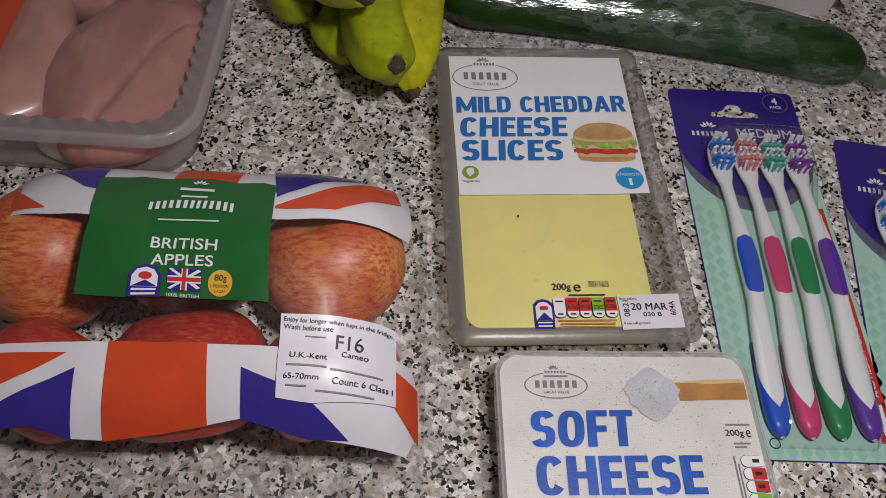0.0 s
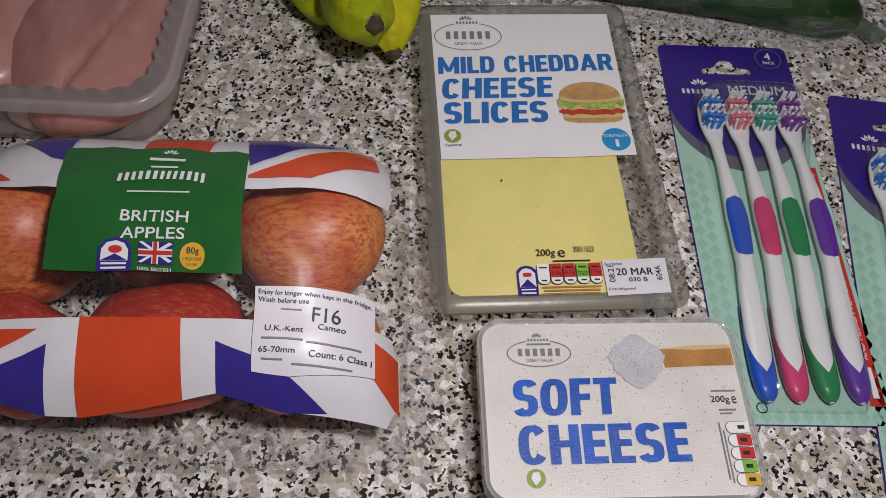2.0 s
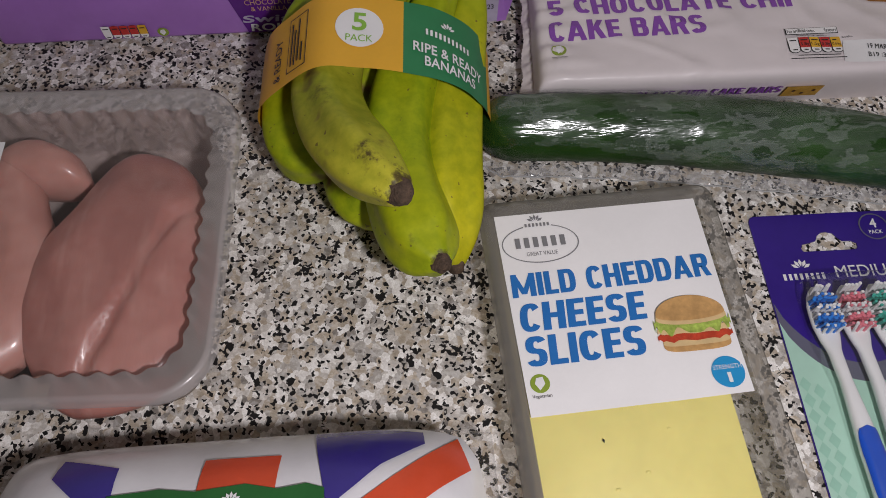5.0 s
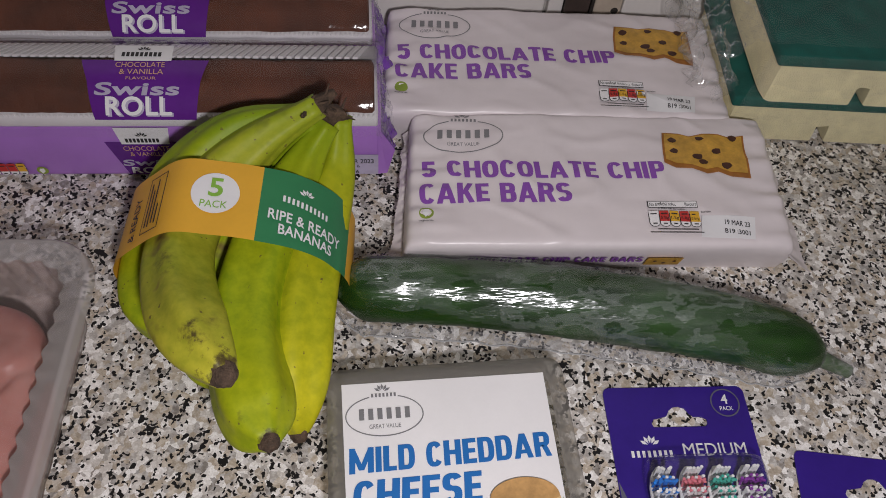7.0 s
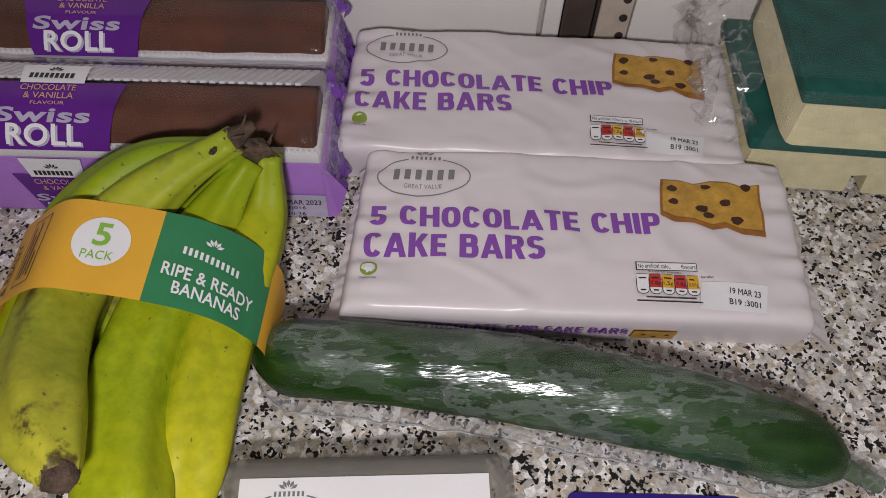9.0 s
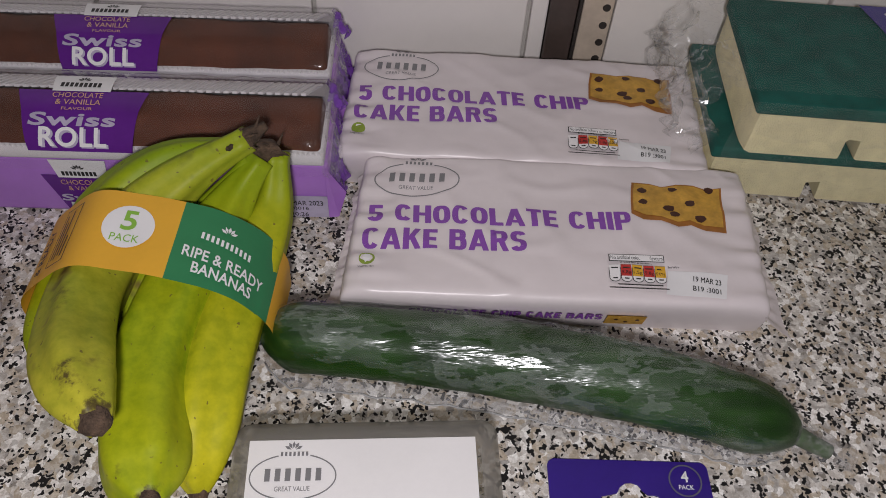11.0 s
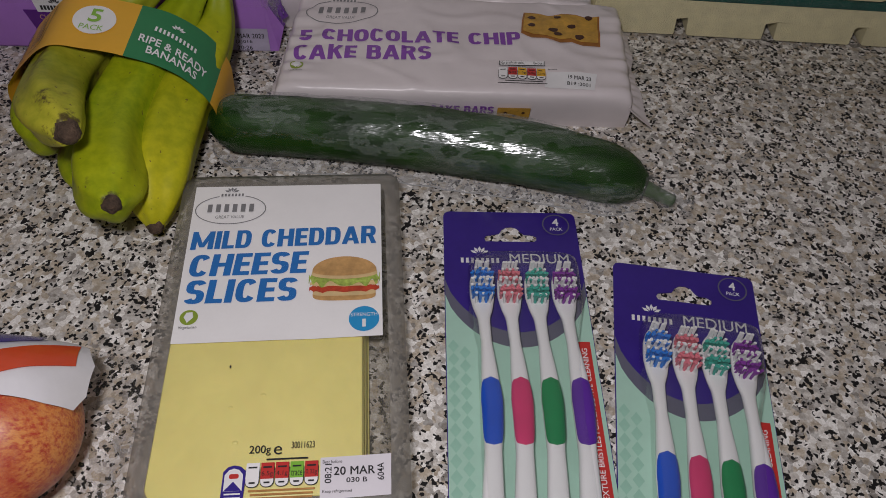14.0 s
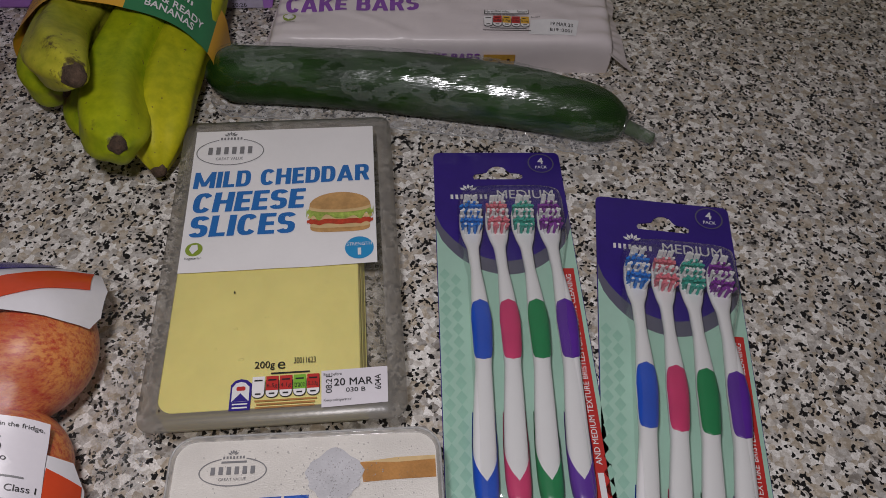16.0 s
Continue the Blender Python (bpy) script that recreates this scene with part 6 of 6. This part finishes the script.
BW = 0.0225
S_END = ALEN[-1]
S_GREEN = 0.058
S_MID = min(q for q, p in zip(ALEN, ARC) if p.x > 0.0105 and p.z > 0.05)
part("band", grid(lambda a, b: band_surf(S_MID * a, -BW + 2 * BW * b), 50, 8), BAND_YELLOW, bunch, "yellow paper band")
part("band", grid(lambda a, b: band_surf(S_MID + S_GREEN * a, -BW + 2 * BW * b), 30, 8), BAND_GREEN, bunch, "green paper band")
part("band", grid(lambda a, b: band_surf(S_MID + S_GREEN + (S_END - S_MID - S_GREEN) * a, -BW + 2 * BW * b), 14, 8), BAND_YELLOW, bunch, "yellow paper band end")
S5 = S_MID - 0.0225
printed("round_badge", ellipse(S5, 0.002, 0.0122), band_surf, INK_WHITE, bunch, 0.0006, 0.004)
line("5", S5 - 0.0036, -0.0005, S5 + 0.0036, 0.0108, band_surf, BAND_LIME, bunch, bold=0.02, lift=0.001, cell=0.004)
line("PACK", S5 - 0.0068, -0.0070, S5 + 0.0068, -0.0028, band_surf, BAND_LIME, bunch, lift=0.001, cell=0.004)
words("RIPE & READY", (S_MID + 0.0050, -0.0085), (0.0430, -0.0030), (0.0, 0.0062), band_surf, INK_WHITE, bunch, bold=0.02, lift=0.001, cell=0.004)
words("BANANAS", (S_MID + 0.0110, -0.0165), (0.0310, -0.0020), (0.0, 0.0060), band_surf, INK_WHITE, bunch, bold=0.02, lift=0.001, cell=0.004)
name_bars(S_MID + 0.0245, 0.0018, 0.0056, 0.0135, 11, band_surf, INK_WHITE, bunch, 0.001, 0.0, -0.11)
sprig(S_MID + 0.0240, 0.0095, 0.0050, band_surf, INK_WHITE, bunch, 0.001)
b0_, b1_ = S_MID - 0.0640, S_MID - 0.0500
bars([(b0_, -0.0175, b1_, -0.0170), (b0_, 0.0165, b1_, 0.0170), (b0_, -0.0170, b0_ + 0.0005, 0.0165), (b1_ - 0.0005, -0.0170, b1_, 0.0165)], band_surf, INK_BLACK, bunch, 0.0008)
words("& READY", (b0_ - 0.0050, -0.0185), (0, 0.0270), (-0.0055, 0), band_surf, INK_BLACK, bunch, bold=0.01, lift=0.0010, cell=0.004)
for q, (v0, v1) in enumerate(((-0.0140, 0.0130), (-0.0145, 0.0080), (-0.0130, 0.0140), (-0.0140, -0.0020))):
    bars([(b0_ + 0.0024 + 0.0026 * q, v0, b0_ + 0.0034 + 0.0026 * q, v1)], band_surf, INK_BLACK, bunch, 0.0008)


# ---- apples ----
apples = thing("bag_of_apples", "clear bag of six red apples with flag print and green label", "apples", pose(0, 0, 0))


def apple(x, y, z, r, mat, rx, rz, low=1.0):
    m = Matrix.Translation((x, y, z)) @ Matrix.Diagonal((1, 1, low, 1)) @ Euler((radians(rx), 0, radians(rz))).to_matrix().to_4x4()

    def fn(u, v):
        th = math.pi * v
        rr = r * (1 + 0.04 * math.cos(2 * math.pi * u * 5) * (v ** 3))
        q = math.sin(th) ** 0.92 if 0 < v < 1 else 0.0
        dip = -0.30 * math.exp(-(th / 0.38) ** 2) + 0.20 * math.exp(-((math.pi - th) / 0.30) ** 2)
        return m @ Vector((rr * q * math.cos(2 * math.pi * u) * 1.03, rr * q * math.sin(2 * math.pi * u) * 1.03, r * (math.cos(th) * 0.93 + dip)))
    bm = grid(fn, 36, 24, True)
    bmesh.ops.remove_doubles(bm, verts=bm.verts[:], dist=1e-6)
    ob = part("apple", bm, mat, apples, "streaked red and gold apple" if mat is APPLE_GOLD else "deep red apple")
    bm = sweep([m @ Vector((0, 0, r * 0.60)), m @ Vector((0.001, 0, r * 0.85)), m @ Vector((0.003, 0.001, r * 1.0))], lambda s: 0.0014, 7)
    part("stalk", bm, APPLE_STALK, ob)
    return ob


apple(-0.0340, 0.1950, 0.0350, 0.0348, APPLE_GOLD, 158, 40)
apple(-0.1020, 0.1990, 0.0345, 0.0335, APPLE_GOLD, 60, 10)
apple(-0.1690, 0.1930, 0.0350, 0.0348, APPLE_GOLD, 80, -70)
apple(-0.0315, 0.1375, 0.0275, 0.0322, APPLE_GOLD, 110, 20, 0.86)
apple(-0.0945, 0.1372, 0.0288, 0.0358, APPLE_RED, 115, 10, 0.81)
apple(-0.1580, 0.1335, 0.0275, 0.0295, APPLE_RED, 100, -30, 0.88)
AC, AA, AY, AB = -0.0960, 0.1090, 0.1685, 0.0795


def bag_h(x, y):
    e1 = max(0.0, 1 - min(1, abs((x - AC) / AA)) ** 5) ** 0.5
    e2 = max(0.0, 1 - min(1, abs((y - AY) / AB)) ** 3.2) ** 0.5
    t = max(0.0, min(1.0, (y - 0.135) / 0.05))
    top_z = 0.0640 + 0.0135 * t * t * (3 - 2 * t)
    return max(0.0006, top_z * e1 * e2 + 0.0016 * e1 * e2 * (wob(x, y, 3, 30) + 0.6 * wob(x, y, 6, 75)))


def bag_surf(x, y, lift=0.0):
    d = 0.001
    n = Vector((-(bag_h(x + d, y) - bag_h(x - d, y)) / (2 * d), -(bag_h(x, y + d) - bag_h(x, y - d)) / (2 * d), 1)).normalized()
    return Vector((x, y, bag_h(x, y))) + n * lift


def near_edge(t, half):
    return half * math.copysign(1 - (1 - abs(2 * t - 1)) ** 1.6, 2 * t - 1)


part("bag", grid(lambda a, b: bag_surf(AC + near_edge(a, AA), AY + near_edge(b, AB)), 100, 80), BAG_FILM, apples, "clear plastic bag")


def frill(u, v):
    """The flattened, crinkled bag end."""
    y = AY - 0.070 + 0.135 * v
    x = AC + AA - 0.006 + 0.021 * u + 0.006 * wob(v * 3, 0, 2, 3) * u
    return Vector((x, y, 0.0012 + 0.020 * (1 - u) ** 2 * (1 - abs(2 * v - 1) ** 3) + 0.0055 * (0.3 + u) * abs(wob(u * 2, v * 9, 5, 2.2))))


part("bag_end", grid(frill, 12, 70), FILM_END, apples, "crinkled clear bag end")


def hem(u, v):
    x = AC - 0.095 + 0.205 * u
    return Vector((x, AY - AB + 0.014 - 0.013 * v - 0.003 * wob(u * 9, 0, 2, 2) * v, 0.021 * (1 - v) ** 2 + 0.001 + 0.0045 * abs(wob(u * 14, v, 8, 2)) * v))


part("bag_end", grid(hem, 90, 8), FILM_END, apples, "crinkled clear bag edge")
k = dict(cell=0.005)
L0 = 0.0007


def jack(name, pts, mat, lift):
    printed(name, pts, bag_surf, mat, apples, lift, 0.005)


# flag print, far edge
jack("flag_print", [(-0.200, 0.1930), (-0.1700, 0.1920), (-0.132, 0.1885), (-0.095, 0.1900), (-0.0560, 0.1900), (-0.0258, 0.1943), (-0.006, 0.1960), (0.0020, 0.1985), (0.0037, 0.2074), (0.0020, 0.2250), (-0.004, 0.2360), (-0.030, 0.2440), (-0.200, 0.2440)], FLAG_WHITE, L0)
jack("flag_print", [(-0.0570, 0.1962), (-0.0307, 0.1988), (-0.0025, 0.2191), (-0.0062, 0.2339), (-0.0273, 0.2187), (-0.0570, 0.1980)], FLAG_RED, L0 * 2)
jack("flag_print", [(-0.0570, 0.2036), (-0.0374, 0.2199), (-0.0200, 0.2298), (-0.0204, 0.2370), (-0.0400, 0.2400), (-0.0652, 0.2390)], FLAG_BLUE, L0 * 2)
jack("flag_print", [(-0.106, 0.2100), (-0.0770, 0.2100), (-0.0765, 0.2270), (-0.106, 0.2270)], FLAG_RED, L0 * 2)
jack("flag_print", [(-0.1650, 0.2240), (-0.1444, 0.2080), (-0.1372, 0.2058), (-0.1390, 0.2260), (-0.1650, 0.2330)], FLAG_BLUE, L0 * 2)
jack("flag_print", [(-0.200, 0.2100), (-0.1771, 0.2088), (-0.1572, 0.1942), (-0.1800, 0.1948), (-0.200, 0.1950)], FLAG_RED, L0 * 2)
# flag print, near edge
jack("flag_print", [(-0.200, 0.1350), (-0.110, 0.1362), (-0.050, 0.1362), (-0.005, 0.1385), (0.0050, 0.1390), (0.0085, 0.1300), (0.0095, 0.1150), (0.0040, 0.1020), (-0.0130, 0.1025), (-0.0362, 0.1036), (-0.0522, 0.1070), (-0.0637, 0.1092), (-0.0774, 0.1067), (-0.0936, 0.1045), (-0.1203, 0.1018), (-0.1326, 0.1020), (-0.1503, 0.1060), (-0.1620, 0.1050), (-0.200, 0.1050)], FLAG_WHITE, L0)
jack("flag_print", [(-0.1195, 0.1363), (-0.0793, 0.1365), (-0.0780, 0.1200), (-0.0774, 0.1066), (-0.0936, 0.1044), (-0.1203, 0.1017), (-0.1200, 0.1200)], FLAG_RED, L0 * 2)
jack("flag_print", [(-0.0647, 0.1274), (-0.0502, 0.1225), (-0.0351, 0.1154), (-0.0200, 0.1040), (-0.0362, 0.1035), (-0.0522, 0.1069), (-0.0640, 0.1091)], FLAG_BLUE, L0 * 2)
jack("flag_print", [(-0.0020, 0.1335), (0.0075, 0.1310), (0.0085, 0.1080), (-0.0021, 0.1187)], FLAG_RED, L0 * 2)
jack("flag_print", [(-0.1316, 0.1259), (-0.1331, 0.1021), (-0.1503, 0.1059), (-0.1620, 0.1049), (-0.1850, 0.1055), (-0.1850, 0.1060), (-0.1609, 0.1136)], FLAG_BLUE, L0 * 2)
jack("flag_print", [(-0.200, 0.1310), (-0.1631, 0.1316), (-0.1358, 0.1315), (-0.1503, 0.1238), (-0.1611, 0.1195), (-0.200, 0.1090)], FLAG_RED, L0 * 2)
# green label
jack("green_label", [(-0.1365, 0.1548), (-0.1150, 0.1538), (-0.0900, 0.1545), (-0.0556, 0.1535), (-0.0572, 0.1800), (-0.0582, 0.2110), (-0.0650, 0.2135), (-0.0760, 0.2120), (-0.0880, 0.2148), (-0.1063, 0.2128), (-0.1200, 0.2150), (-0.1392, 0.2136), (-0.1345, 0.1850)], GREEN_LABEL, L0 * 3)
G3 = 0.0030
line("BRITISH", -0.1070, 0.1736, -0.0790, 0.1784, bag_surf, INK_WHITE, apples, bold=0.012, lift=G3, **k)
line("APPLES", -0.1060, 0.1668, -0.0800, 0.1714, bag_surf, INK_WHITE, apples, bold=0.012, lift=G3, **k)
name_bars(-0.0930, 0.1915, 0.1960, 0.0190, 13, bag_surf, INK_WHITE, apples, G3, 0.0018)
bars([(-0.1060, 0.1866, -0.0800, 0.1873), (-0.0985, 0.1994, -0.0870, 0.2003), (-0.1000, 0.2034, -0.0850, 0.2050)], bag_surf, INK_WHITE, apples, G3)
sprig(-0.0925, 0.2075, 0.0040, bag_surf, INK_WHITE, apples, G3)
ax, ay = -0.1072, 0.1560
printed("badge", [(ax - 0.0068, ay - 0.0020), (ax + 0.0066, ay - 0.0022), (ax + 0.0064, ay + 0.0070), (ax + 0.0040, ay + 0.0100), (ax, ay + 0.0112), (ax - 0.0042, ay + 0.0100), (ax - 0.0066, ay + 0.0068)], bag_surf, FLAG_BLUE, apples, G3)
printed("badge_ground", [(ax - 0.0054, ay + 0.0018), (ax + 0.0052, ay + 0.0018), (ax + 0.0052, ay + 0.0062), (ax + 0.0034, ay + 0.0088), (ax, ay + 0.0098), (ax - 0.0036, ay + 0.0088), (ax - 0.0054, ay + 0.0062)], bag_surf, INK_WHITE, apples, G3 + 0.0003)
printed("badge_mark", ellipse(ax, ay + 0.0062, 0.0028, 0.0016, 12), bag_surf, INK_RED, apples, G3 + 0.0006)
printed("badge_mark", [(ax - 0.0052, ay + 0.0019), (ax + 0.0050, ay + 0.0019), (ax, ay + 0.0044)], bag_surf, FLAG_BLUE, apples, G3 + 0.0006)
bars([(ax - 0.0050, ay + 0.0003, ax + 0.0048, ay + 0.0011), (ax - 0.0050, ay - 0.0014, ax + 0.0048, ay - 0.0006)], bag_surf, INK_WHITE, apples, G3 + 0.0003)
fx, fy = -0.0910, 0.1615
printed("small_flag", rect(fx - 0.0068, fy - 0.0045, fx + 0.0068, fy + 0.0040), bag_surf, FLAG_BLUE, apples, G3)
for s_ in (1, -1):
    printed("small_flag_stripe", [(fx - 0.0068, fy - s_ * 0.0040), (fx - 0.0054, fy - s_ * 0.0042), (fx + 0.0068, fy + s_ * 0.0032), (fx + 0.0054, fy + s_ * 0.0038)], bag_surf, INK_WHITE, apples, G3 + 0.0003)
bars([(fx - 0.0068, fy - 0.0016, fx + 0.0068, fy + 0.0012), (fx - 0.0014, fy - 0.0045, fx + 0.0014, fy + 0.0040)], bag_surf, INK_WHITE, apples, G3 + 0.0005, "small_flag_stripe")
bars([(fx - 0.0068, fy - 0.0010, fx + 0.0068, fy + 0.0006), (fx - 0.0008, fy - 0.0045, fx + 0.0008, fy + 0.0040)], bag_surf, INK_RED, apples, G3 + 0.0008, "small_flag_stripe")
line("100% BRITISH", -0.0980, 0.1543, -0.0845, 0.1557, bag_surf, INK_WHITE, apples, lift=G3)
printed("round_badge", ellipse(-0.0760, 0.1605, 0.0054), bag_surf, INK_AMBER, apples, G3)
line("80g", -0.0788, 0.1608, -0.0734, 0.1640, bag_surf, INK_BLACK, apples, bold=0.01, lift=G3 + 0.0004)
line("1 PORTION", -0.0800, 0.1588, -0.0722, 0.1601, bag_surf, INK_BLACK, apples, lift=G3 + 0.0004)
line("5 A DAY", -0.0785, 0.1567, -0.0735, 0.1579, bag_surf, INK_BLACK, apples, lift=G3 + 0.0004)
# white sticker
jack("sticker", [(-0.0500, 0.1494), (-0.0250, 0.1505), (-0.0030, 0.1505), (-0.0021, 0.1187), (-0.0351, 0.1154), (-0.0500, 0.1168)], STICKER, L0 * 3)


def stick(text, x, y, w, h, **kk):
    words(text, (x, y), (w, -0.01 * w), (0.002 * h, h), bag_surf, INK_BLACK, apples, lift=G3, cell=0.006, **kk)


stick("Enjoy for longer when kept in the fridge.", -0.0485, 0.1462, 0.0440, 0.0023)
stick("Wash before use", -0.0485, 0.1437, 0.0200, 0.0020)
stick("F16", -0.0270, 0.1362, 0.0110, 0.0062)
stick("Cameo", -0.0245, 0.1332, 0.0105, 0.0022)
stick("U.K.-Kent", -0.0450, 0.1315, 0.0150, 0.0022)
stick("65-70mm", -0.0470, 0.1238, 0.0140, 0.0020)
stick("Count: 6", -0.0275, 0.1228, 0.0130, 0.0024)
stick("Class I", -0.0130, 0.1224, 0.0090, 0.0024)
for x0_, x1_, y_, h_ in ((-0.0395, -0.0310, 0.1408, 0.0007), (-0.0460, -0.0300, 0.1285, 0.0009), (-0.0285, -0.0080, 0.1276, 0.0009), (-0.0460, -0.0375, 0.1212, 0.0008), (-0.0340, -0.0110, 0.1196, 0.0009)):
    printed("printed_bar", [(x0_, y_), (x1_, y_ - 0.02 * (x1_ - x0_)), (x1_, y_ - 0.02 * (x1_ - x0_) + 0.75 * h_), (x0_, y_ + 0.75 * h_)], bag_surf, INK_GREY, apples, G3, 0.004)


# ---- chicken tray ----
chicken = thing("chicken_breast_tray", "frosted plastic tray of raw pink chicken breasts under clear film", "raw chicken", pose(-0.2220, 0.3500, 0, 0, 0, -2.0))
CW, CL, CZ = 0.2260, 0.1740, 0.046


def rr(w, l, r, n=26):
    return rounded(w, l, r, n)


def even(outline, n):
    """The outline again with n evenly spaced points and their outward normals."""
    pts = [Vector(p) for p in outline]
    acc = [0.0]
    for a, b in zip(pts, pts[1:] + pts[:1]):
        acc.append(acc[-1] + (b - a).length)
    px, py = [p.x for p in pts] + [pts[0].x], [p.y for p in pts] + [pts[0].y]
    q = [Vector((float(np.interp(acc[-1] * i / n, acc, px)), float(np.interp(acc[-1] * i / n, acc, py)))) for i in range(n)]
    out = []
    for i in range(n):
        d = (q[(i + 1) % n] - q[i - 1]).normalized()
        out.append((q[i], Vector((d.y, -d.x))))
    return out


NC = 480
ro = even(rr(CW, CL, 0.027), NC)
ri = even(rr(CW - 0.028, CL - 0.028, 0.020), NC)
rb = even(rr(CW - 0.026, CL - 0.024, 0.024), NC)


def tray_loop(pts, off, z):
    """A loop pushed out by off(i), in metres, at height z(i)."""
    return [(p.x + n.x * off(i), p.y + n.y * off(i), z) for i, (p, n) in enumerate(pts)]


def scallop(i):
    return 0.0010 * (1 - math.cos(2 * math.pi * i / 8))


def flute(i):
    return 0.0007 * abs(math.sin(math.pi * i / 12)) ** 0.8


part("rim", loft([tray_loop(ro, lambda i: 0.0010, CZ - 0.0055), tray_loop(ro, lambda i: 0.0, CZ - 0.0006), tray_loop(ro, lambda i: -0.0012, CZ + 0.0006), tray_loop(ro, lambda i: -0.0034, CZ + 0.0004), tray_loop(ro, lambda i: -0.0042, CZ - 0.0006), tray_loop(ri, lambda i: 0.0006 + scallop(i), CZ - 0.0006), tray_loop(ri, lambda i: -0.0004 + scallop(i), CZ - 0.0022)]), CHICKEN_TRAY, chicken, "frosted flanged tray rim")
loops = []
for f in range(9):
    t = f / 8
    k2 = math.sin(min(1, t * 1.4) * math.pi / 2)
    mid = [(a[0].lerp(b[0], t), a[1]) for a, b in zip(ri, rb)]
    loops.append(tray_loop(mid, lambda i: -0.0004 + scallop(i) * (1 - k2) + flute(i) * k2, CZ - 0.0022 - (CZ - 0.0042) * t))
part("tray_wall", loft(loops, False, True), CHICKEN_WALL, chicken, "fluted frosted tray wall and base")


def breast(cx, cy, rx, ry, h, rz, mat, seed, name="chicken_breast", lab="", fold=0.0):
    a = radians(rz)

    def fn(u, v):
        th, ph = math.pi * v, 2 * math.pi * u
        q = math.sin(th) ** 0.75 if 0 < v < 1 else 0
        x, y, z = rx * q * math.cos(ph), ry * q * math.sin(ph), math.cos(th)
        w = 1 + 0.16 * wob(math.cos(ph), math.sin(ph), seed, 1.3)
        x, y = x * w * (1 - 0.22 * y / ry), y * w
        zz = 0.0045 + h * 0.5 + h * 0.5 * math.copysign(abs(z) ** 0.95, z) + 0.0024 * wob(x, y, seed, 30) + 0.0012 * wob(x, y, seed, 75)
        # soft fold where the inner fillet lies against the breast
        along = x - (0.52 * rx - 0.42 * rx * (0.35 - y / ry) if y < 0.35 * ry else 0.52 * rx + 1.1 * (y - 0.35 * ry))
        zz -= fold * math.exp(-(along / 0.0035) ** 2) + 0.35 * fold * max(0.0, min(1.0, along / 0.012))
        return Vector((cx + x * math.cos(a) - y * math.sin(a), cy + x * math.sin(a) + y * math.cos(a), max(0.004, min(zz, CZ - 0.0022 + 0.0008 * wob(x, y, seed, 50)))))
    bm = grid(fn, 110, 64, True)
    bmesh.ops.remove_doubles(bm, verts=bm.verts[:], dist=1e-6)
    return part(name, bm, mat, chicken, lab)


breast(0.0585, -0.0125, 0.0455, 0.0725, 0.0412, -7, CHICKEN, 1, lab="raw pink chicken breast with folded inner fillet", fold=0.0042)
breast(-0.0080, -0.0105, 0.0320, 0.0715, 0.0400, 5, CHICKEN_PALE, 3, lab="raw pink chicken breast")
breast(-0.0640, -0.0050, 0.0330, 0.0660, 0.0395, -3, CHICKEN, 4, lab="raw pink chicken breast")
breast(0.0480, -0.0705, 0.0300, 0.0075, 0.0300, 3, CHICKEN_FAT, 5, "fat_strip", "pale strip of fat")
breast(0.0060, 0.0500, 0.0270, 0.0150, 0.0375, -12, CHICKEN_PALE, 6, "chicken_piece", "pale chicken piece tucked behind")
bm = bmesh.new()
bm.faces.new([bm.verts.new((p.x * 0.975, p.y * 0.968, CZ + 0.0009)) for p, n in ro])
part("lid_film", bm, FILM, chicken, "clear sealed film")
cf = flat(CZ + 0.0009)
printed("film_label", rect(-0.070, -0.0560, -0.0045, 0.0300), cf, FLAG_RED, chicken, 0.0004, label="orange, blue and white printed label")
printed("film_label", rect(-0.070, 0.0200, -0.0040, 0.0300), cf, FLAG_BLUE, chicken, 0.0007)
printed("film_label", rect(-0.070, 0.0300, -0.0040, 0.0520), cf, INK_WHITE, chicken, 0.0005)
